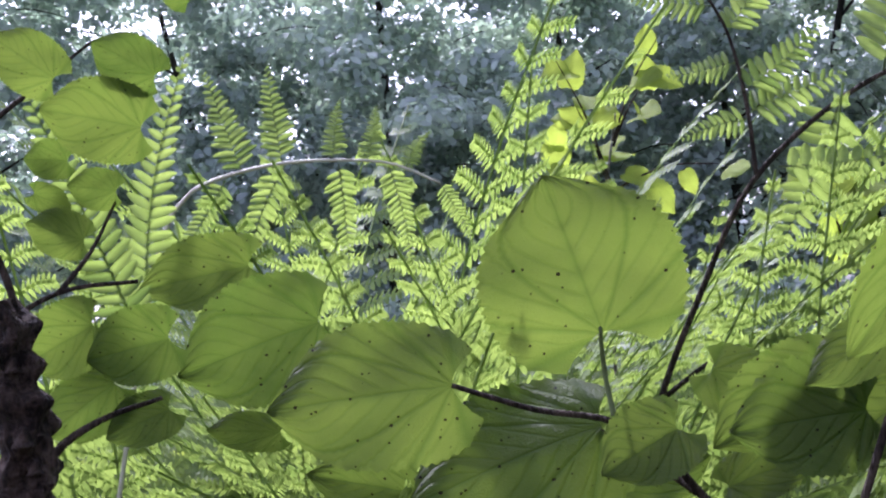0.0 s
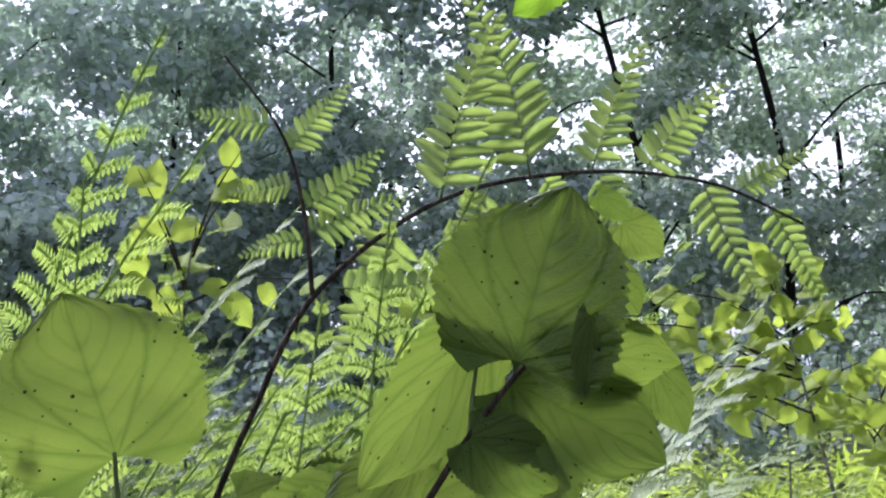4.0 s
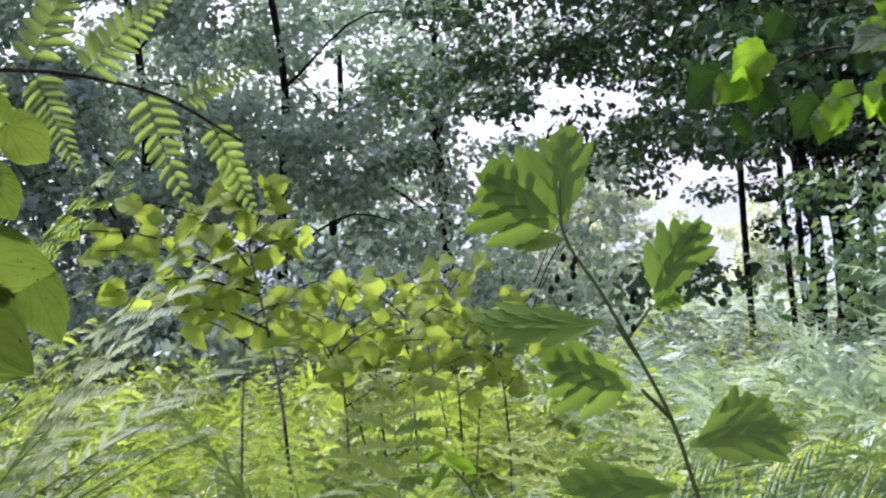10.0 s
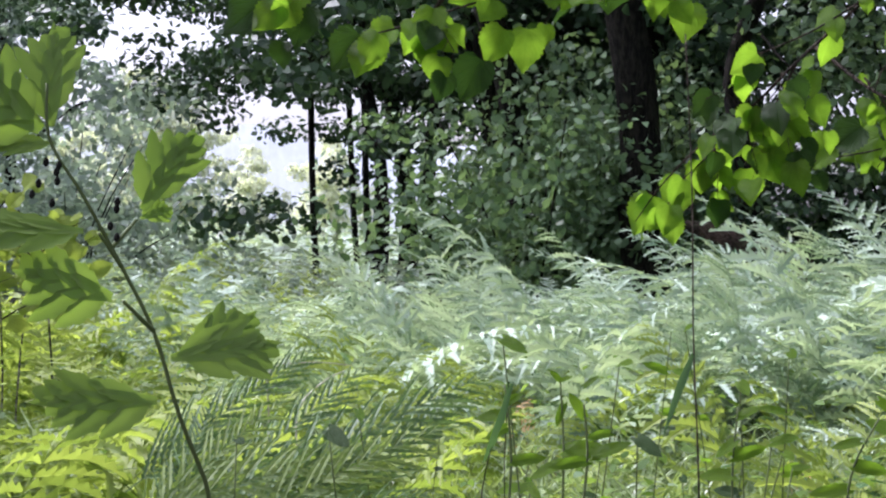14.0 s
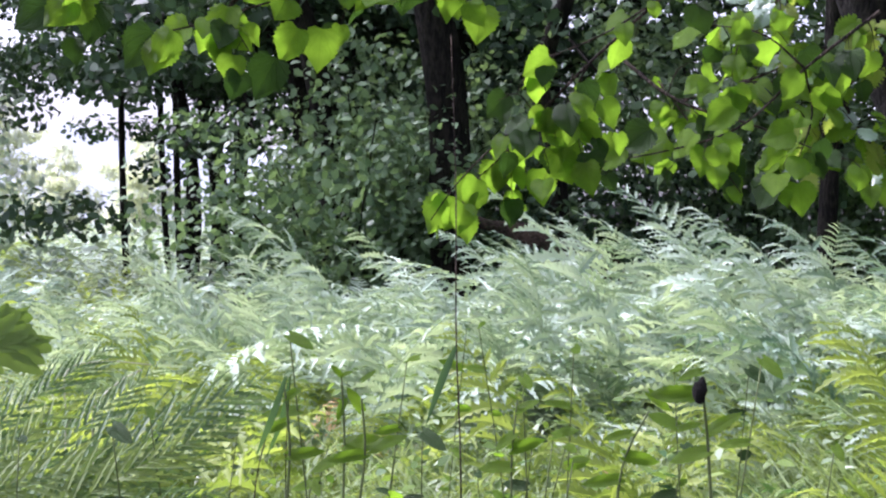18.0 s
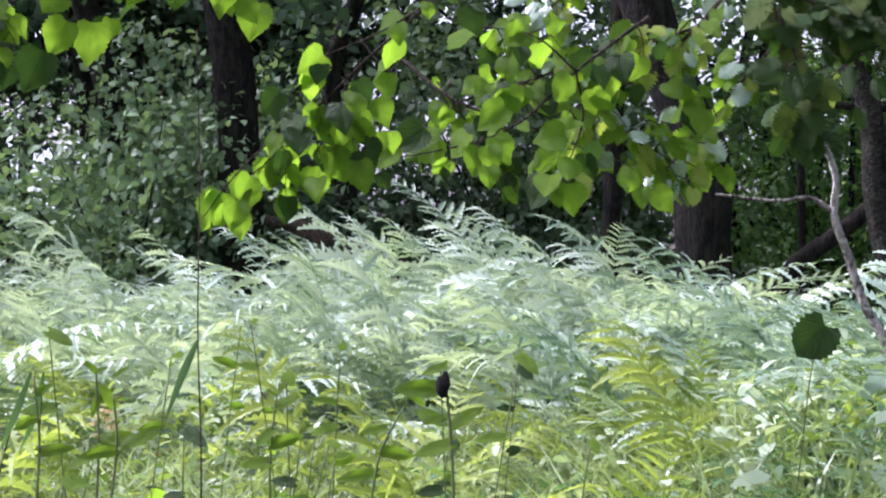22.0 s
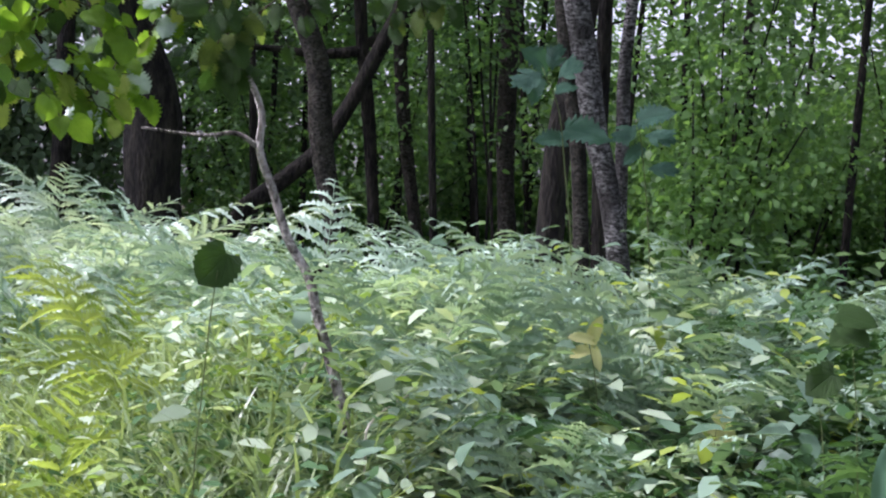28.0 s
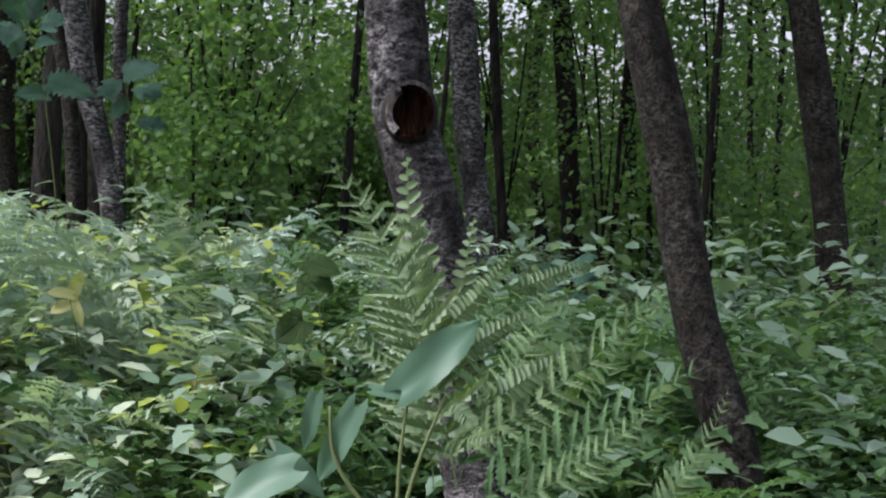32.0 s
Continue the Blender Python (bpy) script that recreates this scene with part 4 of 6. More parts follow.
# ---- herbs and grass between the ferns ----
def herbs(name, material, n, az0, az1, d0, d1, high, leaf, per, label, seed, long=2.3):
    """Upright herbs: pairs of leaves up each stem, every pair across the one below."""
    rng, r = np.random.default_rng(seed), random.Random(seed)
    base = np.array([on_ground(r.uniform(az0, az1), math.sqrt(r.uniform(d0 * d0, d1 * d1)))[:] for _ in range(n)])
    h, turn, size = rng.uniform(*high, (n, 1)), rng.uniform(0, 6.283, n), rng.uniform(0.7, 1.3, (n, 1))
    lean = rng.normal(0, 0.16, (n, 3)) * (1, 1, 0)
    out = []
    for j in range(per):
        u = 0.22 + 0.78 * (j + 0.5) / per
        c = base + (np.array((0, 0, 1.0)) + lean * u) * h * u
        for k in range(2):
            az = turn + j * 1.9 + k * math.pi + rng.normal(0, 0.3, n)
            a = np.stack((np.cos(az), np.sin(az), rng.normal(0.1, 0.35, n)), 1)
            a /= np.linalg.norm(a, axis=1)[:, None]
            b = np.stack((-np.sin(az), np.cos(az), rng.normal(0, 0.3, n)), 1)
            nrm = np.cross(a, b)
            s = leaf * size * (1.15 - 0.65 * u) * rng.uniform(0.8, 1.15, (n, 1))
            out.append(leaf_shapes(c + a * s * 0.3, a, b, nrm, s, long, rng))
    ob = new(name, quads_mesh(name, np.concatenate(out), material))
    return tagged(ob, label, "undergrowth", kind="stuff")


def grass(name, material, n, az0, az1, d0, d1, high, label, seed, width=0.006):
    rng, r = np.random.default_rng(seed), random.Random(seed)
    base = np.array([on_ground(r.uniform(az0, az1), math.sqrt(r.uniform(d0 * d0, d1 * d1)))[:] for _ in range(n // 14)])
    base = np.repeat(base, 14, axis=0) + rng.normal(0, 1, (len(base) * 14, 3)) * (0.05, 0.05, 0)
    k = len(base)
    a = rng.uniform(0, 6.283, k)
    out = np.stack((np.cos(a), np.sin(a), np.zeros(k)), 1)
    side = np.stack((-np.sin(a), np.cos(a), np.zeros(k)), 1)
    h = rng.uniform(*high, (k, 1))
    bend = rng.uniform(0.15, 0.75, (k, 1)) * h
    up = np.array((0, 0, 1.0))
    rows = []
    for u, w in ((0, 1.0), (0.4, 0.95), (0.75, 0.7), (1.0, 0.12)):
        c = base + up * h * (u - 0.28 * u ** 3) + out * bend * u * u
        rows.append((c - side * width * w, c + side * width * w))
    q = [np.stack((rows[i][0], rows[i][1], rows[i + 1][1], rows[i + 1][0]), 1) for i in range(3)]
    ob = new(name, quads_mesh(name, np.concatenate(q), material))
    return tagged(ob, label, "grass", kind="stuff")


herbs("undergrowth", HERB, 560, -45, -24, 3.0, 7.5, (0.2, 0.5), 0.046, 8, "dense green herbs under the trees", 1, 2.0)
herbs("undergrowth", HERB_LIT, 620, -38, -18, 3.0, 6.5, (0.2, 0.55), 0.046, 7, "herbs at the edge of the wood, daylight in their pale colour", 2, 2.0)
# Two sets of dark herbs added to stand for shaded gaps between plants.
herbs("undergrowth", FERN_DARK, 420, -27, -9, 2.6, 3.9, (0.25, 0.52), 0.03, 8, "dark herbs added as shaded gaps among the grass", 21, 2.0)
herbs("undergrowth", FERN_DARK, 240, -9, 28, 2.5, 3.6, (0.25, 0.5), 0.03, 8, "dark herbs added as shaded gaps among the ferns", 22, 2.0)
herbs("undergrowth", FERN_DARK, 1200, -62, -36, 2.6, 5, (0.2, 0.5), 0.034, 8, "herbs in the wood, shade put into their dark green", 11, 2.0)
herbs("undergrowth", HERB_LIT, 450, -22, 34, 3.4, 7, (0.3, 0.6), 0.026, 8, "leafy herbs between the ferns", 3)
herbs("undergrowth", HERB_GREEN, 900, -27, 34, 2.7, 5.2, (0.3, 0.62), 0.03, 8, "fresh green herbs at the near edge of the ferns", 31, 1.9)
herbs("undergrowth", FERN_YELLOW, 1800, 4, 66, 6, 15, (0.3, 0.75), 0.04, 8, "yellow-green meadow plants", 4)
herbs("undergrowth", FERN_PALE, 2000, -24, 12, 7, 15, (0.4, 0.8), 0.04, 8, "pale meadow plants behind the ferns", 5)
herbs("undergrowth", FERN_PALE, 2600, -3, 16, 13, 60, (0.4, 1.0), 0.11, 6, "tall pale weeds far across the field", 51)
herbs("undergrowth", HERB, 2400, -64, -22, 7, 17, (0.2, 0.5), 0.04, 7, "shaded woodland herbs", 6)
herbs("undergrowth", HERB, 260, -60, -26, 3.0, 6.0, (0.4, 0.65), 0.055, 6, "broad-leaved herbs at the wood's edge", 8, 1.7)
herbs("undergrowth", HERB, 900, 26, 66, 1.8, 3.2, (0.3, 0.8), 0.026, 8, "shaded herbs under the tall ferns", 7)
grass("grass", GRASS, 11000, -26, 6, 2.5, 4.6, (0.3, 0.68), "long pale bending grass among the ferns", 1, 0.0045)
grass("grass", GRASS, 4500, 6, 34, 2.7, 5.0, (0.3, 0.65), "grass among the yellow-green ferns", 2)
grass("grass", GRASS, 1500, -60, -30, 2.9, 4.5, (0.15, 0.35), "sparse grass at the wood's edge", 3)

# a few dead and yellowed fronds, and dry stalks
DEAD = fern_things(DEAD_LEAF, "withered orange-brown fern among green ones", (16,), (0.7, 1.2), 0.5, 5, width=0.22, pairs=11, pinnules=7, leaflet=0.22)
settle(DEAD[0], -14.6, 4.0, 0, 0.9)
for az, d, s in ((-10.4, 3.9, 0.8), (-1.5, 4.7, 0.9), (3.6, 4.2, 0.7), (-19.5, 4.4, 0.7)):
    p = on_ground(az, d, -0.12)
    c = copy_thing(DEAD[0], pose(p.x, p.y, p.z, 0, 0, az * 40))
    c.scale = (s, s, s)


def dry_stalk(a, b, r=0.0016):
    a, b = Vector(a), Vector(b)
    low = Vector((a.x, a.y, ground_z(a.x, a.y)))
    t = empty("dry_stalk", Matrix.Translation(low))
    part("stalk", stem_mesh("stalk", [Vector((0, 0, -0.02)), (a - low) * 0.9, a - low, a.lerp(b, 0.5) - low + Vector((0, 0, 0.01)), b - low], r, r * 0.6, DRY), t)
    return tagged(t, "dry bleached plant stalk bent over", "stalk", "dry stalks")


dry_stalk((-0.31, 3.176, 0.96), (-0.183, 3.286, 0.964))
dry_stalk((-0.237, 2.878, 0.93), (-0.177, 2.987, 0.98))
dry_stalk((1.482, 2.919, 0.787), (1.593, 2.982, 0.84), 0.003)
herbs("undergrowth", SHOOT_LEAF, 26, -41, -27, 3.2, 4.6, (0.45, 0.6), 0.034, 5, "yellowing leaves among the herbs", 9, 1.8)

# ---- the path's own side: short grass and more wood behind ----
grass("grass", GRASS, 9000, 68, 296, 0.7, 7.0, (0.06, 0.3), "short trodden grass beside the path", 12)
grass("grass", HERB, 2500, -64, 66, 0.9, 1.9, (0.04, 0.12), "short dark grass at the feet of the plants", 13)
for az, d in ((112, 10), (140, 12), (170, 9.5), (200, 12), (232, 10), (262, 11)):
    plant_tree(wood[int(d * 2) % 3], az, d, az * 3, 1.05)

# ---- near plants ----
LEAVES = [leaf_mesh("leaf", LIME_LEAF, 0.98, 0.1, 0.12, rows=40, furrow=0.009), leaf_mesh("leaf", LIME_LEAF, 0.92, 0.2, 0.05, lobe=0.2, rows=40, furrow=0.01), leaf_mesh("leaf", LIME_LEAF, 0.9, -0.1, 0.2, rows=40, furrow=0.008)]
YOUNG = [leaf_mesh("leaf", SHOOT_LEAF, 0.9, 0.3, 0.2, 0.03, lobe=0.06, point=0.14), leaf_mesh("leaf", SHOOT_LEAF, 0.78, -0.15, 0.25, 0.03, lobe=0.05, point=0.14)]
SHADE = [leaf_mesh("leaf", HANG_LEAF, 0.7, 0.2, 0.15, 0.03)]
DARK_LEAF = [leaf_mesh("leaf", DEEP_LEAF, 0.8, 0.2, 0.15, 0.03)]
LEAFLET = leaflet_mesh("leaflet", FERN_GREEN)
near_rnd = random.Random(3)


def leaf_on(branch, base, tip, broad=1.0, up=0.25, kind=LEAVES, side=0.0):
    """One leaf of a branch, its face towards the path and a little up."""
    b, t = Vector(base), Vector(tip)
    face = Vector((-b.x, -b.y, 0)).normalized()
    face = face + Vector((0, 0, up)) + Vector((-face.y, face.x, 0)) * side
    m = branch.matrix_basis.inverted() @ lay(b, t, face, (t - b).length * broad)
    return part("leaf", near_rnd.choice(kind), branch, m)


def stem_on(branch, points, r0, r1, material=TWIG, name="stem"):
    inv = branch.matrix_basis.inverted()
    return part(name, stem_mesh(name, [inv @ Vector(p) for p in points], r0, r1, material), branch)


def rooted(name, first, label, category, group=""):
    """A plant that stands on the ground below its first point."""
    p = Vector(first)
    t = empty(name, Matrix.Translation((p.x, p.y, ground_z(p.x, p.y))))
    return tagged(t, label, category, group)


def foot(p, dx=0.0, dy=0.0):
    return (p[0] + dx, p[1] + dy, ground_z(p[0] + dx, p[1] + dy) - 0.03)


# a lime sucker with very large leaves, nearest to the path
p0 = (-0.833, 1.235, 1.026)
lime = rooted("lime_shoot", p0, "lime shoot with very large spotted green leaves", "shrub")
stem_on(lime, [foot(p0), p0, (-0.868, 1.18, 1.08), (-0.882, 1.16, 1.111), (-0.902, 1.133, 1.138), (-0.943, 1.1, 1.152), (-0.985, 1.064, 1.174)], 0.0034, 0.0018)
stem_on(lime, [(-0.902, 1.133, 1.138), (-0.912, 1.14, 1.172), (-0.906, 1.132, 1.204)], 0.002, 0.0015, STALK, "leaf_stalk")
stem_on(lime, [(-0.868, 1.18, 1.08), (-0.921, 1.18, 1.113), (-0.945, 1.163, 1.134)], 0.003, 0.0015)
leaf_on(lime, (-0.905, 1.133, 1.2), (-0.919, 1.104, 1.309), 1.22, 0.1)
leaf_on(lime, (-0.985, 1.064, 1.174), (-1.049, 0.957, 1.176), 0.9, 0.3)
leaf_on(lime, (-0.941, 1.167, 1.134), (-0.983, 1.021, 1.111), 0.8, 0.5)
leaf_on(lime, (-1.126, 1.079, 1.228), (-1.173, 0.982, 1.201), 0.86, 0.2)
leaf_on(lime, (-0.815, 1.258, 1.158), (-0.862, 1.188, 1.114), 0.72, 0.2)
leaf_on(lime, (-1.18, 1.079, 1.148), (-1.2, 1.027, 1.158), 0.62, 0.4)
leaf_on(lime, (-1.087, 1.142, 1.089), (-1.138, 1.064, 1.118), 0.7, 0.5)
leaf_on(lime, (-0.967, 1.206, 1.083), (-0.897, 1.224, 1.108), 0.8, 0.5)
leaf_on(lime, (-1.146, 1.088, 1.174), (-1.19, 1.069, 1.212), 0.9, 0.2)
leaf_on(lime, (-0.9, 1.256, 1.079), (-0.849, 1.293, 1.098), 0.7, 0.6)
leaf_on(lime, (-0.987, 1.123, 1.082), (-1.017, 1.128, 1.127), 0.9, 0.4)
leaf_on(lime, (-0.887, 1.234, 1.164), (-0.819, 1.254, 1.122), 0.65, 0.3)

# its neighbour beside the dark stalk
p0 = (-1.256, 0.9, 1.076)
lime2 = rooted("lime_shoot", p0, "lime shoot with rounded dark green leaves", "shrub")
stem_on(lime2, [foot(p0), p0, (-1.24, 0.878, 1.23), (-1.214, 0.879, 1.252), (-1.197, 0.902, 1.265), (-1.163, 0.945, 1.268)], 0.0032, 0.0015)
stem_on(lime2, [(-1.197, 0.902, 1.265), (-1.198, 0.931, 1.291), (-1.207, 0.965, 1.329)], 0.0022, 0.001)
stem_on(lime2, [(-1.214, 0.879, 1.252), (-1.217, 0.86, 1.374), (-1.186, 0.894, 1.41), (-1.16, 0.921, 1.436)], 0.003, 0.001)
stem_on(lime2, [p0, (-1.202, 0.896, 1.159), (-1.185, 0.919, 1.174), (-1.158, 0.953, 1.185)], 0.004, 0.0015)
leaf_on(lime2, (-1.153, 0.959, 1.226), (-1.181, 0.908, 1.216), 1.0, 0.1)
leaf_on(lime2, (-1.201, 0.931, 1.241), (-1.232, 0.89, 1.217), 1.0, 0.1)
leaf_on(lime2, (-1.194, 0.94, 1.198), (-1.208, 0.889, 1.17), 0.9, 0.3)
leaf_on(lime2, (-1.171, 0.968, 1.176), (-1.183, 0.921, 1.162), 0.8, 0.4)
leaf_on(lime2, (-1.149, 0.949, 1.375), (-1.172, 0.883, 1.391), 0.82, 0.0)
leaf_on(lime2, (-1.137, 0.956, 1.41), (-1.16, 0.921, 1.438), 0.85, 0.0)
leaf_on(lime2, (-1.223, 0.938, 1.362), (-1.242, 0.913, 1.366), 1.0, 0.0)
leaf_on(lime2, (-1.205, 0.965, 1.337), (-1.226, 0.937, 1.345), 0.95, 0.0)
leaf_on(lime2, (-1.223, 0.946, 1.304), (-1.247, 0.913, 1.32), 0.9, 0.0)
leaf_on(lime2, (-1.257, 0.93, 1.342), (-1.242, 0.952, 1.329), 0.8, 0.0)
leaf_on(lime2, (-1.3, 1.168, 1.284), (-1.32, 1.068, 1.271), 0.68, 0.2)
leaf_on(lime2, (-1.1, 0.844, 1.397), (-1.118, 0.811, 1.428), 0.9, 0.0)
leaf_on(lime2, (-1.186, 1.037, 1.48), (-1.192, 1.019, 1.518), 0.9, 0.0)

# the dead brown stalk at the edge
p0 = (-1.134, 0.817, 1.126)
stalk = rooted("dead_stalk", p0, "dark brown rotten stalk with rough bark", "stalk")
ROTTEN = barky("rotten_stalk", (0.01, 0.006, 0.005), (0.07, 0.045, 0.034), 70.0, 0.5, pale=(0.16, 0.12, 0.1))
part("stalk", stem_mesh("stalk", [stalk.matrix_basis.inverted() @ Vector(q) for q in (foot(p0), p0, (-1.134, 0.821, 1.183), (-1.135, 0.818, 1.234), (-1.139, 0.812, 1.257))], 0.02, 0.012, ROTTEN, 16, 16, 1.1, 60.0), stalk)
for q, w in (((-1.121, 0.821, 1.197), 0.006), ((-1.118, 0.809, 1.17), 0.008), ((-1.118, 0.816, 1.151), 0.006), ((-1.124, 0.81, 1.216), 0.006), ((-1.121, 0.822, 1.174), 0.005)):
    part("knot", stem_mesh("knot", [(0, 0, -w * 0.6), (0, 0, 0), (w * 0.3, 0, w * 0.9)], w, w * 0.4, ROTTEN, 3, 8, 0.8, 90.0), stalk, stalk.matrix_basis.inverted() @ Matrix.Translation(q))

# the shoot in the shade with overlapping dark leaves
p0 = (-0.721, 1.175, 1.128)
lime3 = rooted("lime_shoot", p0, "lime shoot with overlapping shaded spotted leaves", "shrub")
stem_on(lime3, [foot(p0), p0, (-0.704, 1.186, 1.156), (-0.677, 1.202, 1.197), (-0.64, 1.211, 1.237), (-0.619, 1.221, 1.257)], 0.0032, 0.0015)
stem_on(lime3, [(-0.677, 1.202, 1.197), (-0.678, 1.213, 1.226), (-0.676, 1.225, 1.258)], 0.0018, 0.001, STALK, "leaf_stalk")
leaf_on(lime3, (-0.638, 1.2, 1.241), (-0.597, 1.191, 1.344), 1.2, -0.1, LEAVES, -0.6)
leaf_on(lime3, (-0.631, 1.215, 1.251), (-0.548, 1.233, 1.223), 0.78, -0.9)
leaf_on(lime3, (-0.656, 1.225, 1.228), (-0.562, 1.238, 1.174), 0.75, 0.2)
leaf_on(lime3, (-0.672, 1.194, 1.196), (-0.622, 1.209, 1.163), 0.95, 0.2)
leaf_on(lime3, (-0.673, 1.226, 1.268), (-0.738, 1.165, 1.167), 0.5, 0.1, LEAVES, 0.5)
leaf_on(lime3, (-0.584, 1.22, 1.339), (-0.566, 1.23, 1.322), 0.7, 0.0)
leaf_on(lime3, (-0.588, 1.264, 1.324), (-0.567, 1.276, 1.301), 0.9, 0.0)
leaf_on(lime3, (-0.583, 1.194, 1.264), (-0.591, 1.191, 1.215), 0.42, 0.0)
leaf_on(lime3, (-0.609, 1.251, 1.484), (-0.642, 1.238, 1.466), 0.9, 0.0, SHADE)
leaf_on(lime3, (-0.582, 1.226, 1.292), (-0.569, 1.234, 1.263), 0.8, 0.0)
leaf_on(lime3, (-0.726, 1.22, 1.189), (-0.772, 1.167, 1.157), 0.6, 0.4)
leaf_on(lime3, (-0.581, 1.273, 1.235), (-0.564, 1.281, 1.187), 0.6, 0.0)
leaf_on(lime3, (-0.705, 1.324, 1.208), (-0.735, 1.248, 1.107), 0.85, 0.1)
leaf_on(lime3, (-0.787, 1.266, 1.128), (-0.828, 1.168, 1.128), 0.8, 0.3)
leaf_on(lime3, (-0.767, 1.324, 1.15), (-0.791, 1.238, 1.104), 0.9, 0.2)
leaf_on(lime3, (-0.872, 1.161, 1.13), (-0.887, 1.096, 1.108), 0.9, 0.3)
leaf_on(lime3, (-0.726, 1.414, 1.183), (-0.74, 1.372, 1.128), 1.0, 0.0)

# the great bracken frond that arches across
p0 = (-1.279, 1.687, 1.089)
bracken = rooted("bracken", p0, "giant bracken fern with a bowed brown stipe", "fern")
stem_on(bracken, [foot(p0), p0, (-1.271, 1.694, 1.118), (-1.218, 1.711, 1.225), (-1.162, 1.744, 1.334), (-1.102, 1.8, 1.4), (-1.059, 1.856, 1.435), (-0.969, 1.958, 1.459), (-0.895, 2.016, 1.455), (-0.826, 2.069, 1.435), (-0.751, 2.113, 1.386)], 0.0042, 0.0016, TWIG, "stipe")
stem_on(bracken, [(-1.271, 1.694, 1.118), (-1.207, 1.718, 1.159), (-1.133, 1.792, 1.184)], 0.003, 0.0014, TWIG, "stipe")
for k, (a, b, w) in enumerate((((-1.138, 1.759, 1.347), (-1.029, 1.87, 1.359), 0.8), ((-1.06, 1.856, 1.434), (-0.997, 1.911, 1.642), 1.25),
                               ((-0.987, 1.927, 1.456), (-1.052, 1.932, 1.675), 1.1), ((-0.936, 1.974, 1.458), (-0.884, 2.029, 1.605), 1.0), ((-0.895, 2.016, 1.455), (-0.808, 2.07, 1.551), 1.1),
                               ((-0.931, 1.977, 1.455), (-0.872, 1.96, 1.35), 1.1), ((-0.843, 2.062, 1.44), (-0.785, 2.052, 1.311), 1.0), ((-0.81, 2.076, 1.427), (-0.731, 2.121, 1.474), 1.0),
                               ((-1.091, 1.817, 1.412), (-1.213, 1.835, 1.25), 1.2), ((-1.022, 1.898, 1.446), (-1.103, 1.898, 1.345), 1.1), ((-0.985, 1.95, 1.459), (-0.942, 1.981, 1.371), 1.0),
                               ((-1.133, 1.792, 1.184), (-1.086, 1.854, 1.131), 1.1), ((-0.782, 2.099, 1.408), (-0.738, 2.123, 1.301), 1.0))):
    f = Vector((-a[0], -a[1], 0.9 if k % 2 else 0.3))
    pinna_on(bracken, a, b, f, LEAFLET, 14 if w > 1.15 else 11 + (k % 3), 0.24 if w < 1.15 else 0.19, k, w, k < 12)

stem_on(bracken, [(-1.158, 1.747, 1.338), (-1.167, 1.756, 1.425), (-1.184, 1.756, 1.506), (-1.234, 1.727, 1.603)], 0.0028, 0.0012, TWIG, "stipe")
for k, (a, b) in enumerate((((-1.167, 1.754, 1.431), (-1.102, 1.81, 1.497)), ((-1.183, 1.759, 1.494), (-1.127, 1.794, 1.566)), ((-1.175, 1.757, 1.462), (-1.248, 1.731, 1.463)), ((-1.191, 1.748, 1.525), (-1.27, 1.712, 1.55)), ((-1.167, 1.758, 1.401), (-1.228, 1.718, 1.39)), ((-1.168, 1.757, 1.407), (-1.087, 1.827, 1.444)))):
    pinna_on(bracken, a, b, Vector((-a[0], -a[1], 0.6)), LEAFLET, 11, 0.3, 70 + k, 1.0, False)

# the bracken thicket behind the lime leaves
for az, d, turn, s in ((49, 2.5, 10, 0.98), (44.5, 2.75, 100, 1.02), (40, 2.7, 200, 0.95), (37.5, 2.6, 300, 0.95), (52, 2.6, 240, 0.98), (47, 2.25, 330, 0.84), (43.5, 2.2, 60, 0.82), (39.5, 2.3, 140, 0.78), (55, 2.4, 80, 1.0), (35, 2.6, 20, 0.9), (48, 2.0, 150, 0.8), (45.5, 1.95, 40, 0.76), (42, 1.95, 280, 0.78), (51, 2.1, 200, 0.84), (44, 2.5, 10, 0.92), (38, 2.3, 110, 0.88), (41, 2.4, 190, 0.86), (49.5, 2.3, 350, 0.9), (46, 2.9, 250, 1.02), (36.5, 2.4, 70, 0.88)):
    p = on_ground(az, d, 0.02)
    c = copy_thing(TALL[int(turn / 10) % 3], pose(p.x, p.y, p.z, 0, 0, turn))
    c.scale = (s, s, s)
p0 = (-1.535, 1.275, 1.332)
arch_stem = rooted("bracken", p0, "bent bracken stipe arching over its neighbours", "fern")
stem_on(arch_stem, [foot(p0), (-1.561, 1.25, 1.236), (-1.516, 1.293, 1.374), (-1.473, 1.339, 1.391), (-1.419, 1.396, 1.392), (-1.377, 1.439, 1.382), (-1.347, 1.47, 1.359)], 0.0026, 0.0012, DRY, "stipe")
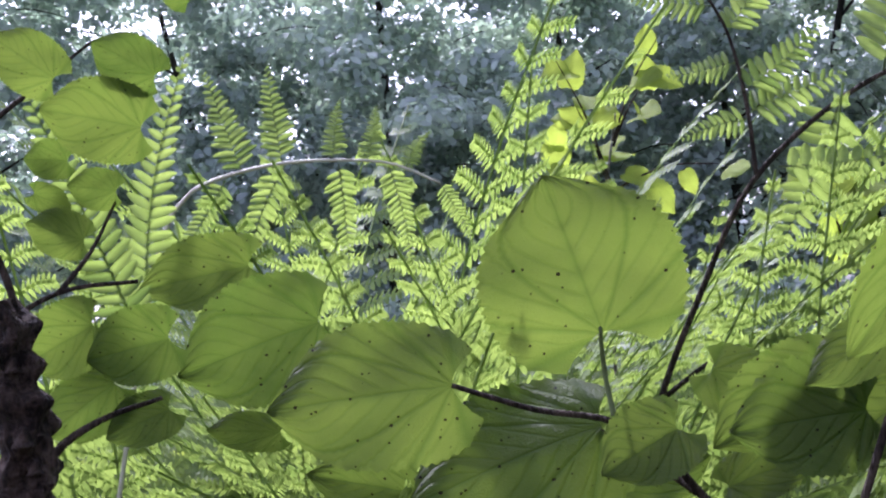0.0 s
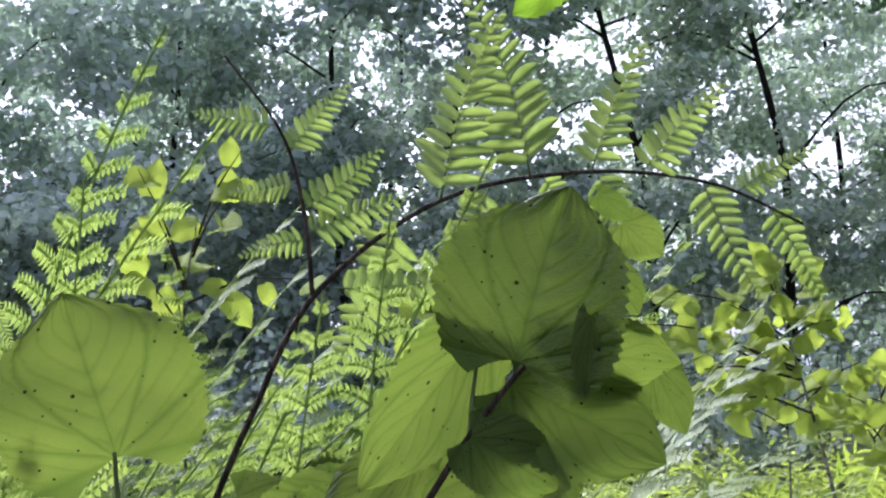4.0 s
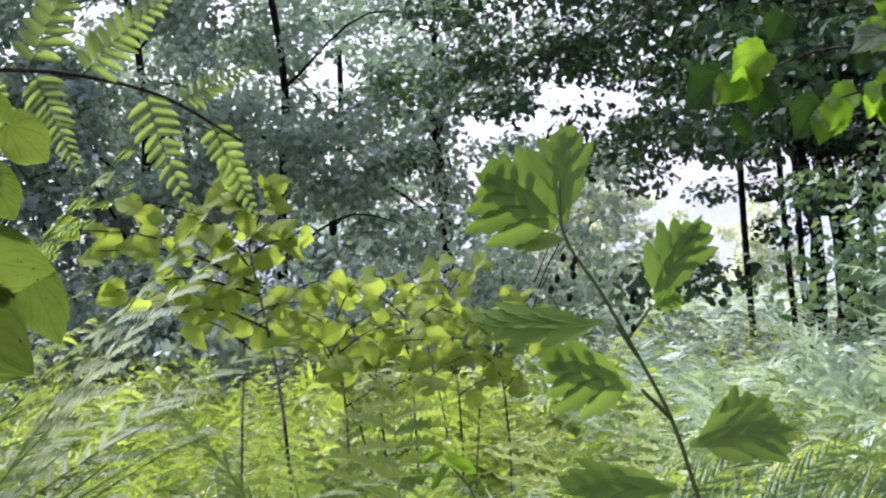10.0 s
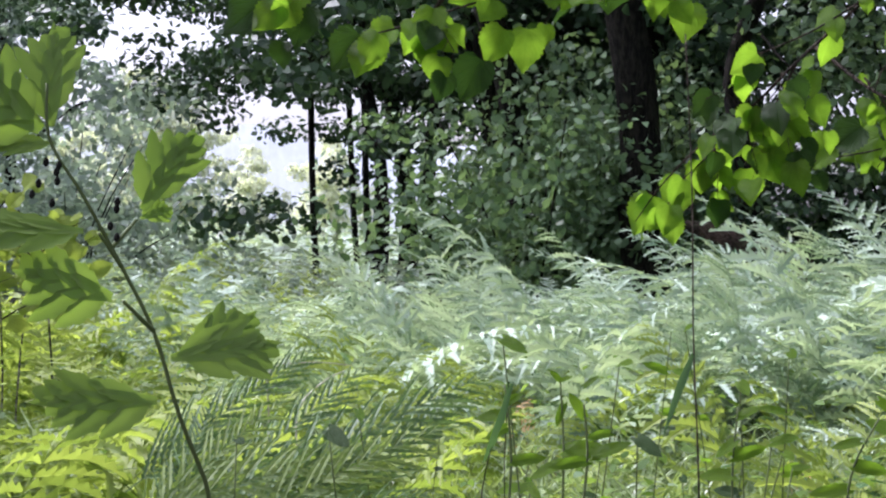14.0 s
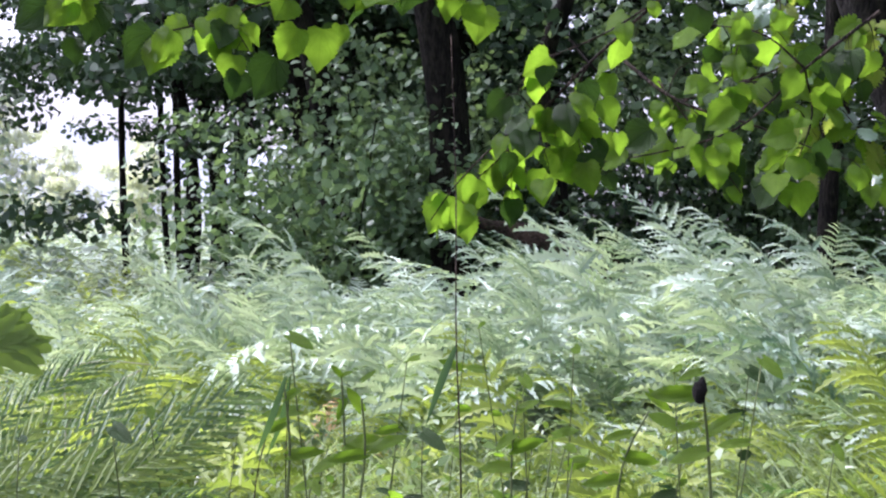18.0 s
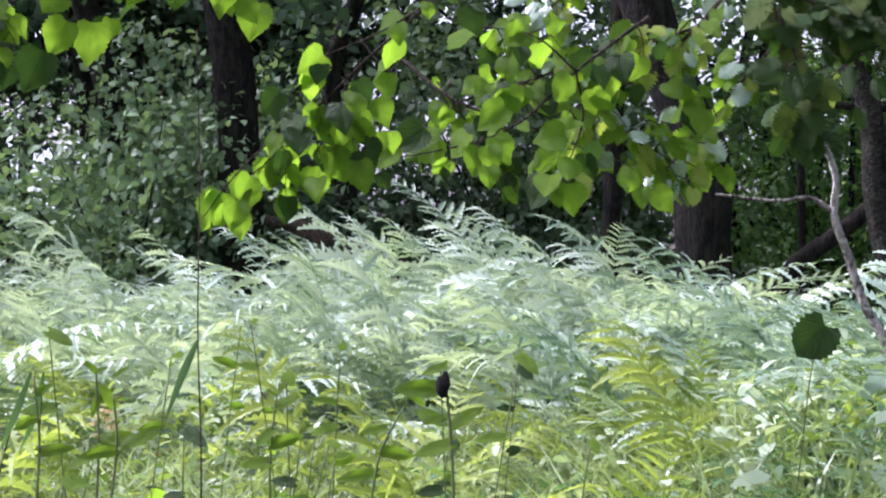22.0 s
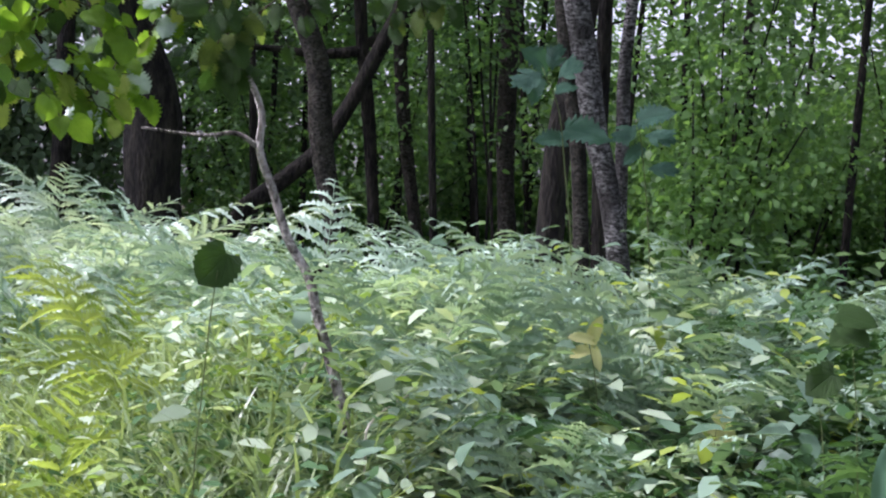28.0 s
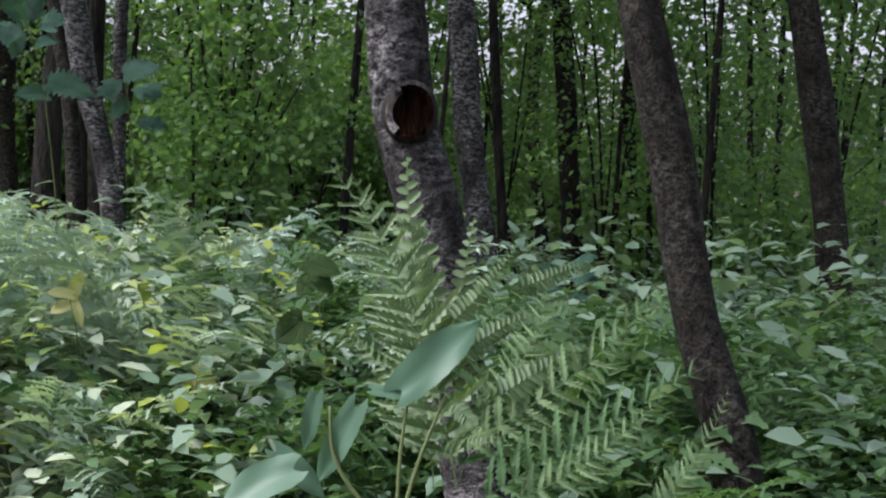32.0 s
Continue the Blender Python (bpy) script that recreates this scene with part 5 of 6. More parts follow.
for k, (a, b) in enumerate((((-1.454, 1.36, 1.393), (-1.486, 1.38, 1.502)), ((-1.419, 1.396, 1.392), (-1.441, 1.434, 1.462)), ((-1.396, 1.42, 1.387), (-1.416, 1.461, 1.452)), ((-1.369, 1.447, 1.378), (-1.379, 1.501, 1.421)), ((-1.416, 1.4, 1.388), (-1.421, 1.405, 1.282)), ((-1.381, 1.435, 1.381), (-1.376, 1.449, 1.281)), ((-1.455, 1.36, 1.388), (-1.493, 1.328, 1.281)), ((-1.347, 1.47, 1.359), (-1.329, 1.491, 1.297)), ((-1.244, 1.005, 1.229), (-1.276, 0.934, 1.448)), ((-1.4, 1.131, 1.227), (-1.347, 1.162, 1.477)), ((-1.481, 1.331, 1.386), (-1.528, 1.333, 1.502)), ((-1.493, 1.318, 1.382), (-1.538, 1.274, 1.304)))):
    pinna_on(arch_stem, a, b, Vector((-a[0], -a[1], 0.5)), LEAFLET, 24 if k in (8, 9) else 15 + (k % 3), 0.13 if k in (8, 9) else 0.2, 40 + k, 1.0, k < 8)


# ---- saplings with round yellow-green leaves ----
def sapling(points, r0, twigs, leaf, label, n=8, drop=0.2, kind=YOUNG):
    t = rooted("sapling", points[0], label, "sapling")
    stem_on(t, [foot(points[0])] + list(points), r0 * 0.6, r0 * 0.25, BARK_POLE, "trunk")
    for a, b in twigs:
        a, b = Vector(a), Vector(b)
        m = a.lerp(b, 0.5) + Vector((0, 0, 0.1 * (b - a).length))
        stem_on(t, [a, m, b], r0 * 0.4, r0 * 0.12, TWIG, "twig")
        for j in range(n):
            u = (j + 0.6) / n
            at = (a.lerp(m, u * 2) if u < 0.5 else m.lerp(b, u * 2 - 1)) + Vector([near_rnd.gauss(0, 0.012) for _ in range(3)])
            d = (b - a).normalized() * near_rnd.uniform(0.1, 0.9) + Vector((near_rnd.gauss(0, 0.6), near_rnd.gauss(0, 0.6), near_rnd.gauss(-drop, 0.35)))
            leaf_on(t, at, at + d.normalized() * leaf * near_rnd.uniform(0.75, 1.2), near_rnd.uniform(0.8, 1.05), near_rnd.uniform(0.1, 1.0), kind, near_rnd.uniform(-0.5, 0.5))
    return t


sapling([(-1.293, 3.779, 0.981), (-1.319, 3.776, 1.134), (-1.349, 3.765, 1.288), (-1.375, 3.747, 1.471)], 0.008,
        [((-1.352, 3.763, 1.3), (-1.522, 3.584, 1.415)), ((-1.342, 3.768, 1.24), (-1.602, 3.554, 1.313)), ((-1.353, 3.762, 1.323), (-1.287, 3.779, 1.446)), ((-1.366, 3.755, 1.382), (-1.397, 3.738, 1.471)), ((-1.337, 3.77, 1.217), (-1.567, 3.571, 1.233)),
         ((-1.329, 3.773, 1.169), (-1.219, 3.81, 1.244)), ((-1.323, 3.775, 1.146), (-1.458, 3.617, 1.185)), ((-1.347, 3.766, 1.264), (-1.423, 3.627, 1.379)), ((-1.352, 3.763, 1.3), (-1.267, 3.792, 1.334)), ((-1.34, 3.769, 1.229), (-1.683, 3.515, 1.359))],
        0.06, "young tree with bright round yellow-green leaves", 9)
sapling([(-1.256, 4.207, 0.914), (-1.319, 4.195, 1.057), (-1.367, 4.182, 1.175), (-1.379, 4.178, 1.254)], 0.006,
        [((-1.325, 4.194, 1.07), (-1.217, 4.228, 1.173)), ((-1.367, 4.182, 1.175), (-1.279, 4.21, 1.226)), ((-1.312, 4.197, 1.044), (-1.193, 4.233, 1.055)), ((-1.367, 4.182, 1.162), (-1.442, 4.156, 1.124))], 0.05, "bushy young tree with pale green leaves", 9)
sapling([(-1.126, 4.858, 0.835), (-1.107, 4.872, 1.013), (-1.08, 4.881, 1.102)], 0.006,
        [((-1.107, 4.872, 1.013), (-0.948, 4.909, 1.159)), ((-1.095, 4.877, 1.057), (-1.224, 4.848, 1.163)), ((-1.08, 4.881, 1.102), (-1.035, 4.892, 1.205)), ((-1.103, 4.874, 1.027), (-0.979, 4.902, 1.07))], 0.05, "low sapling with yellowing leaves", 8)
sapling([(-1.26, 5.034, 0.866), (-1.304, 5.032, 1.068), (-1.317, 5.03, 1.224)], 0.006,
        [((-1.311, 5.032, 1.13), (-1.422, 5.001, 1.273)), ((-1.312, 5.031, 1.099), (-1.21, 5.057, 1.269)), ((-1.304, 5.032, 1.068), (-1.439, 4.996, 1.132)), ((-1.318, 5.03, 1.193), (-1.271, 5.042, 1.286))], 0.05, "green sapling among the ferns", 8)
sapling([(-1.956, 2.531, 1.288), (-1.943, 2.532, 1.428), (-1.916, 2.54, 1.547)], 0.006,
        [((-1.938, 2.535, 1.437), (-1.978, 2.476, 1.641)), ((-1.926, 2.538, 1.501), (-1.84, 2.577, 1.663)), ((-1.927, 2.538, 1.492), (-1.862, 2.571, 1.6)), ((-1.941, 2.534, 1.428), (-1.965, 2.499, 1.564)), ((-1.941, 2.535, 1.418), (-1.779, 2.649, 1.443)), ((-1.947, 2.534, 1.362), (-2.018, 2.465, 1.505))], 0.06, "young maple-like shoot with translucent yellow leaves", 4)
sapling([(-1.762, 2.907, 1.174), (-1.74, 2.919, 1.31), (-1.714, 2.93, 1.395)], 0.006,
        [((-1.726, 2.925, 1.367), (-1.685, 2.947, 1.391)), ((-1.74, 2.919, 1.31), (-1.766, 2.895, 1.442)), ((-1.742, 2.918, 1.3), (-1.656, 2.967, 1.318))], 0.08, "yellow-leaved shoot behind the bracken", 5)
sapling([(-1.442, 3.936, 0.942), (-1.437, 3.945, 1.087), (-1.44, 3.945, 1.259)], 0.006,
        [((-1.435, 3.947, 1.185), (-1.649, 3.863, 1.203)), ((-1.435, 3.946, 1.112), (-1.55, 3.904, 1.17)), ((-1.437, 3.946, 1.161), (-1.308, 3.991, 1.199)), ((-1.432, 3.946, 1.075), (-1.27, 4.003, 1.123))], 0.062, "young tree low among the ferns", 6)
bush_rnd = random.Random(61)
for low, mid, top, label in (
        ((-1.206, 4.505, 0.961), (-1.22, 4.508, 1.107), (-1.225, 4.508, 1.254), "bushy young tree with yellow-green leaves"),
        ((-1.168, 4.824, 0.94), (-1.183, 4.827, 1.104), (-1.188, 4.827, 1.269), "bushy young tree with yellow-green leaves"),
        ((-1.248, 4.076, 0.962), (-1.261, 4.078, 1.083), (-1.267, 4.079, 1.203), "bushy young tree with yellow-green leaves"),
        ((-1.031, 4.754, 0.958), (-1.046, 4.755, 1.053), (-1.053, 4.756, 1.148), "low sapling with yellowing leaves"),
        ((-1.231, 4.291, 0.974), (-1.245, 4.292, 1.067), (-1.251, 4.292, 1.161), "bushy young tree with yellow-green leaves")):
    low, mid, top = Vector(low), Vector(mid), Vector(top)
    twigs = []
    for k in range(6):
        at = low.lerp(mid, k / 3) if k < 3 else mid.lerp(top, (k - 3) / 3)
        way = k * 2.4 + bush_rnd.uniform(-0.4, 0.4)
        n = bush_rnd.uniform(0.1, 0.19)
        twigs.append((at, at + Vector((math.cos(way) * n, math.sin(way) * n, bush_rnd.uniform(0.02, 0.12)))))
    sapling([low, mid, top], 0.006, twigs, 0.055, label, 6, 0.15)


# ---- mugwort-like plant with cut leaves ----
def cut_leaf(name, material, seed):
    """A leaf cut into narrow toothed lobes, 1 long on +Y."""
    rnd = random.Random(seed)
    verts, faces = [], []

    def lobe(at, way, ln, wd):
        d = Vector((math.sin(way), math.cos(way), 0))
        s = Vector((d.y, -d.x, 0))
        b = len(verts)
        prof = ((0, 0.35), (0.2, 0.7), (0.4, 1.0), (0.48, 0.8), (0.62, 0.95), (0.72, 0.6), (0.86, 0.45), (1, 0))
        for u, w in prof:
            c = at + d * ln * u + Vector((0, 0, -0.12 * (c_len(at, d, ln * u)) ** 2))
            verts.extend((c - s * wd * w + Vector((0, 0, wd * 0.25 * w)), c, c + s * wd * w + Vector((0, 0, wd * 0.25 * w))))
        for i in range(len(prof) - 1):
            for k in (0, 1):
                faces.append((b + i * 3 + k, b + i * 3 + k + 1, b + i * 3 + 4 + k, b + i * 3 + 3 + k))

    def c_len(at, d, q):
        return (at + d * q).y
    lobe(Vector((0, 0.1, 0)), 0, 0.9, 0.12)
    for i, (y, ln) in enumerate(((0.2, 0.5), (0.4, 0.55), (0.58, 0.4), (0.74, 0.22))):
        for s in (-1, 1):
            lobe(Vector((0, y + 0.03 * s, -0.004 * i)), s * rnd.uniform(0.55, 0.85), ln * rnd.uniform(0.85, 1.1), 0.105)
    return mesh_of(name, verts, faces, material)


CUT = [cut_leaf("leaf", CUT_LEAF, 1), cut_leaf("leaf", CUT_LEAF, 2)]
p0 = (-0.16, 1.332, 1.047)
mug = rooted("mugwort", p0, "tall wild herb with deeply cut green leaves and black seeds", "herb")
stem_on(mug, [foot(p0), p0, (-0.174, 1.314, 1.089), (-0.188, 1.305, 1.137), (-0.205, 1.294, 1.174), (-0.225, 1.28, 1.214), (-0.244, 1.276, 1.247), (-0.245, 1.274, 1.276)], 0.0016, 0.0009, STALK)
for a, b, w, u in (((-0.243, 1.276, 1.246), (-0.293, 1.264, 1.284), 1.25, 0.1), ((-0.243, 1.276, 1.245), (-0.246, 1.292, 1.315), 0.75, 0.0), ((-0.199, 1.305, 1.201), (-0.167, 1.318, 1.257), 0.8, 0.0), ((-0.216, 1.282, 1.193), (-0.295, 1.246, 1.199), 0.55, 0.9),
                   ((-0.202, 1.283, 1.155), (-0.256, 1.254, 1.173), 1.0, 0.3), ((-0.185, 1.305, 1.12), (-0.114, 1.323, 1.133), 0.75, 0.4), ((-0.179, 1.314, 1.096), (-0.251, 1.272, 1.1), 0.7, 0.5), ((-0.199, 1.305, 1.201), (-0.179, 1.318, 1.209), 0.9, 0.0), ((-0.237, 1.278, 1.243), (-0.278, 1.269, 1.241), 0.5, 0.5),
                   ((-0.176, 1.316, 1.116), (-0.131, 1.343, 1.15), 0.8, 0.2)):
    leaf_on(mug, a, b, w, u, CUT)
stem_on(mug, [(-0.211, 1.293, 1.184), (-0.199, 1.305, 1.201)], 0.0015, 0.001, STALK, "leaf_stalk")
stem_on(mug, [(-0.205, 1.294, 1.174), (-0.216, 1.282, 1.193)], 0.0015, 0.001, STALK, "leaf_stalk")
stem_on(mug, [(-0.188, 1.305, 1.137), (-0.202, 1.283, 1.155)], 0.0015, 0.001, STALK, "leaf_stalk")


def pod_mesh(name, material, rough=0.15):
    bm = bmesh.new()
    bmesh.ops.create_icosphere(bm, subdivisions=2, radius=1.0)
    for v in bm.verts:
        v.co *= 1 + rough * noise.noise(v.co * 2.0)
        v.co.x *= 1 - 0.25 * max(v.co.z, 0)
        v.co.y *= 1 - 0.25 * max(v.co.z, 0)
    me = bpy.data.meshes.new(name)
    bm.to_mesh(me)
    bm.free()
    me.materials.append(material)
    return me


SEED = pod_mesh("seed", BARK_DARK)
POD = pod_mesh("bud", BARK_DARK, 0.5)
for k in range(11):
    q = mug.matrix_basis.inverted() @ (Vector((-0.241, 1.267, 1.22)).lerp(Vector((-0.208, 1.273, 1.2)), (k > 6) * 1.0) + Vector((near_rnd.gauss(0, 0.005), near_rnd.gauss(0, 0.005), near_rnd.gauss(0, 0.009))))
    part("seed", SEED, mug, Matrix.Translation(q) @ Matrix.Diagonal((0.0018, 0.0018, 0.0027, 1)))


# ---- branches that hang into view ----
def bough(label, stems, leaves, leaf, n, kind, r=0.004, droop=1.0):
    """A hanging leafy bough: stems with side twigs, leaves on short stalks along both, and those that show singly."""
    t = empty("leafy_branch", Matrix.Translation(stems[0][0]))
    tagged(t, label, "branch")
    inv = t.matrix_basis.inverted()
    g = near_rnd.gauss
    for k, pts in enumerate(stems):
        main = spline(pts, 6)
        lines = [main]
        for j in range(max(2, n // 5)):
            at = main[near_rnd.randrange(1, len(main))]
            way = Vector((g(0, 0.6), g(0, 0.5), g(-0.35 * droop, 0.35))).normalized() * near_rnd.uniform(0.04, 0.09)
            lines.append(spline([at, at + way * 0.5 + Vector((0, 0, 0.012)), at + way - Vector((0, 0, 0.015 * droop))], 3))
        sv, sf = tube([inv @ p for p in main], r if k == 0 else r * 0.6, r * 0.25, 6)
        for ln in lines[1:]:
            tube([inv @ p for p in ln], r * 0.35, r * 0.15, 4, 0, sv, sf)
        for j in range(n):
            ln = lines[0] if j % 3 == 0 else lines[1 + near_rnd.randrange(len(lines) - 1)]
            i = min(int(len(ln) * near_rnd.uniform(0.15, 1.0)), len(ln) - 1)
            at, fwd = ln[i], (ln[min(i + 1, len(ln) - 1)] - ln[max(i - 1, 0)]).normalized()
            side = fwd.cross(Vector((0, 0, 1))) * (1 if j % 2 else -1)
            st = (side + fwd * 0.5 + Vector((g(0, 0.3), g(0, 0.3), g(-0.2, 0.25)))).normalized() * leaf * near_rnd.uniform(0.3, 0.6)
            tube([inv @ at, inv @ (at + st * 0.6), inv @ (at + st)], r * 0.14, r * 0.1, 3, 0, sv, sf)
            d = (st.normalized() * 0.8 + fwd * 0.3 + Vector((g(0, 0.25), g(0, 0.25), -droop * near_rnd.uniform(0.3, 1.3)))).normalized()
            leaf_on(t, at + st, at + st + d * leaf * near_rnd.uniform(0.6, 1.15), near_rnd.uniform(0.85, 1.1), near_rnd.uniform(0.0, 1.4), kind, near_rnd.uniform(-0.8, 0.8))
        part("stem", mesh_of("stem", sv, sf, TWIG), t)
    for a, b in leaves:
        leaf_on(t, a, b, 0.95, 0.3, kind)
    return t


HANG = [leaf_mesh("leaf", HANG_LEAF, 0.92, 0.25, 0.2, 0.03, lobe=0.06, point=0.2), leaf_mesh("leaf", HANG_LEAF, 0.82, -0.15, 0.3, 0.035, lobe=0.05, point=0.2), leaf_mesh("leaf", HANG_LEAF, 0.88, 0.35, 0.25, 0.03, lobe=0.07, point=0.2), leaf_mesh("leaf", DEEP_LEAF, 0.9, 0.25, 0.2, 0.03, lobe=0.06, point=0.2)]
bough("drooping lime branch with bright heart-shaped leaves",
      [[(0.185, 2.561, 1.61), (0.083, 2.476, 1.536), (-0.014, 2.382, 1.491), (-0.139, 2.379, 1.483), (-0.251, 2.355, 1.436)], [(-0.014, 2.382, 1.491), (-0.06, 2.387, 1.446), (-0.12, 2.386, 1.426)], [(0.216, 2.465, 1.554), (0.112, 2.429, 1.498), (0.01, 2.405, 1.471), (-0.07, 2.387, 1.44)],
       [(0.35, 2.448, 1.568), (0.211, 2.418, 1.533), (0.131, 2.401, 1.474)], [(0.042, 2.47, 1.584), (-0.073, 2.423, 1.553), (-0.159, 2.371, 1.533)]],
      [((-0.241, 2.354, 1.459), (-0.292, 2.352, 1.423)), ((-0.133, 2.386, 1.427), (-0.167, 2.387, 1.383)), ((-0.11, 2.387, 1.423), (-0.137, 2.389, 1.381)), ((0.012, 2.392, 1.401), (-0.013, 2.395, 1.35)), ((-0.053, 2.387, 1.445), (-0.059, 2.392, 1.392)), ((0.067, 2.387, 1.437), (0.061, 2.392, 1.384)),
       ((0.038, 2.388, 1.437), (0.015, 2.392, 1.395)), ((-0.191, 2.355, 1.485), (-0.238, 2.355, 1.449))], 0.046, 14, HANG, 0.004, 0.6)
bough("hanging lime twig with translucent leaves at its end",
      [[(0.565, 2.615, 1.563), (0.513, 2.581, 1.511), (0.422, 2.576, 1.424), (0.365, 2.589, 1.364), (0.315, 2.598, 1.325), (0.253, 2.607, 1.26), (0.222, 2.611, 1.214)], [(0.422, 2.576, 1.424), (0.395, 2.585, 1.364), (0.36, 2.594, 1.289)], [(0.365, 2.589, 1.364), (0.315, 2.599, 1.303), (0.283, 2.604, 1.272)],
       [(0.513, 2.581, 1.511), (0.432, 2.551, 1.459), (0.346, 2.567, 1.421)]],
      [((0.304, 2.601, 1.295), (0.306, 2.602, 1.25)), ((0.364, 2.593, 1.285), (0.371, 2.593, 1.235)), ((0.283, 2.604, 1.26), (0.28, 2.605, 1.225)), ((0.242, 2.608, 1.248), (0.217, 2.611, 1.195)), ((0.417, 2.581, 1.365), (0.423, 2.583, 1.316))], 0.042, 16, HANG, 0.003)
bough("leafy oak-like branch crossing before the wood",
      [[(0.874, 2.746, 1.53), (0.749, 2.687, 1.439), (0.648, 2.668, 1.351), (0.547, 2.641, 1.317), (0.449, 2.661, 1.297)], [(0.749, 2.687, 1.439), (0.693, 2.698, 1.485), (0.608, 2.717, 1.5)], [(0.749, 2.687, 1.439), (0.789, 2.786, 1.366), (0.768, 2.795, 1.299)]],
      [((0.523, 2.645, 1.346), (0.479, 2.655, 1.314)), ((0.486, 2.653, 1.322), (0.435, 2.663, 1.295)), ((0.63, 2.619, 1.378), (0.591, 2.631, 1.347)), ((0.546, 2.641, 1.334), (0.494, 2.652, 1.306)), ((0.738, 2.697, 1.351), (0.692, 2.71, 1.339))], 0.046, 18, HANG, 0.003, 0.6)
# Pale kinds in this mix put sky light into the bough's colour.
OAK = [leaf_mesh("leaf", HANG_LEAF, 0.7, 0.2, 0.2, 0.1), leaf_mesh("leaf", GLOSS_LEAF, 0.75, -0.2, 0.2, 0.1), leaf_mesh("leaf", HANG_LEAF, 0.8, 0.2, 0.2, 0.08), leaf_mesh("leaf", SHOOT_LEAF, 0.72, 0.1, 0.25, 0.1)]
# Mostly dark leaf kinds, so this bough's shade lies in its colours.
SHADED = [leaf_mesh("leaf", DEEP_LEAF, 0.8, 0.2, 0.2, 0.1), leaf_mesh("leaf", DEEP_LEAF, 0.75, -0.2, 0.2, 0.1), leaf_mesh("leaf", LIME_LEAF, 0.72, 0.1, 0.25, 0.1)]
bough("spreading leafy bough in front of a dark trunk",
      [[(1.268, 3.328, 1.726), (1.146, 3.284, 1.588), (0.977, 3.247, 1.455), (0.884, 3.277, 1.392)], [(1.146, 3.284, 1.588), (1.035, 3.272, 1.55), (0.878, 3.269, 1.521)], [(0.977, 3.247, 1.455), (1.029, 3.236, 1.376), (1.098, 3.216, 1.309)],
       [(0.943, 3.333, 1.704), (0.873, 3.261, 1.61), (0.798, 3.285, 1.568)], [(1.271, 3.242, 1.55), (1.193, 3.281, 1.447), (1.111, 3.316, 1.332)]], [], 0.044, 56, OAK, 0.005, 0.5)

bough("leafy bough high before the wood, shade in its leaf colour", [[(1.268, 3.328, 1.726), (1.419, 3.281, 1.625), (1.513, 3.241, 1.605)], [(1.269, 3.331, 1.705), (1.32, 3.226, 1.521), (1.337, 3.229, 1.39)], [(1.873, 3.481, 1.811), (1.685, 3.489, 1.642), (1.528, 3.46, 1.563), (1.443, 3.505, 1.473)], [(1.685, 3.489, 1.642), (1.619, 3.51, 1.719), (1.514, 3.551, 1.752)], [(2.224, 3.756, 1.751), (2.047, 3.751, 1.681), (1.895, 3.725, 1.615)]], [], 0.052, 56, SHADED, 0.006, 0.5)

bough("sunlit lime branch at the wood's edge",
      [[(0.616, 3.429, 1.534), (0.72, 3.315, 1.436), (0.836, 3.238, 1.392), (0.951, 3.157, 1.338)], [(0.72, 3.315, 1.436), (0.818, 3.289, 1.47), (0.945, 3.255, 1.467)], [(0.691, 3.369, 1.476), (0.758, 3.31, 1.372), (0.814, 3.249, 1.278)], [(0.818, 3.289, 1.47), (0.961, 3.246, 1.516), (1.082, 3.211, 1.484)]],
      [], 0.046, 24, HANG, 0.004, 0.5)

# ---- the bent dead pole ----
p0 = (1.578, 3.21, 0.793)
pole = rooted("dead_sapling", p0, "crooked dead sapling with peeling grey bark", "sapling")
stem_on(pole, [foot(p0), p0, (1.571, 3.217, 0.824), (1.538, 3.246, 0.958), (1.521, 3.259, 1.032), (1.489, 3.276, 1.092), (1.457, 3.292, 1.19), (1.432, 3.302, 1.265), (1.434, 3.3, 1.324), (1.399, 3.31, 1.411), (1.365, 3.319, 1.481), (1.338, 3.319, 1.592)], 0.012, 0.005, BARK_DEAD, "trunk")
stem_on(pole, [(1.432, 3.302, 1.265), (1.392, 3.319, 1.29), (1.348, 3.337, 1.284), (1.238, 3.401, 1.294)], 0.006, 0.0025, BARK_POLE, "branch")
stem_on(pole, [(1.524, 3.257, 1.03), (1.563, 3.262, 1.052)], 0.006, 0.003, BARK_DARK, "branch")
p0 = (0.929, 2.26, 1.028)
dleaf = rooted("herb", p0, "dark single leaf on a thin stalk above the ferns", "herb", "tall herbs")
stem_on(dleaf, [foot(p0), p0, (0.929, 2.242, 1.084)], 0.001, 0.0007, STALK)
leaf_on(dleaf, (0.939, 2.239, 1.105), (0.908, 2.25, 1.066), 1.3, 0.0, DARK_LEAF)

# ---- the birch's hollow ----
hp = Vector((1.662, 1.757, 1.25))
hp += Vector((-hp.x, -hp.y, 0)).normalized() * 0.044
ring_v, ring_f = [], []
out = Vector((-hp.x, -hp.y, 0)).normalized()
sd = Vector((-out.y, out.x, 0))
up = Vector((0, 0, 1))
RN = 28
for i, (r, depth) in enumerate(((1.25, -0.7), (1.17, 0.15), (1.04, 0.5), (0.92, 0.48), (0.78, 0.24), (0.55, 0.2), (0.0, 0.2))):
    for k in range(RN):
        w = 2 * math.pi * k / RN
        q = r * (1 + 0.08 * noise.noise(Vector((math.cos(w) * 1.5, math.sin(w) * 1.5, i * 0.3))))
        ring_v.append(sd * math.cos(w) * q * 0.028 + up * math.sin(w) * q * 0.031 + out * depth * 0.022)
rim_f, pit_f, cut_f = [], [], []
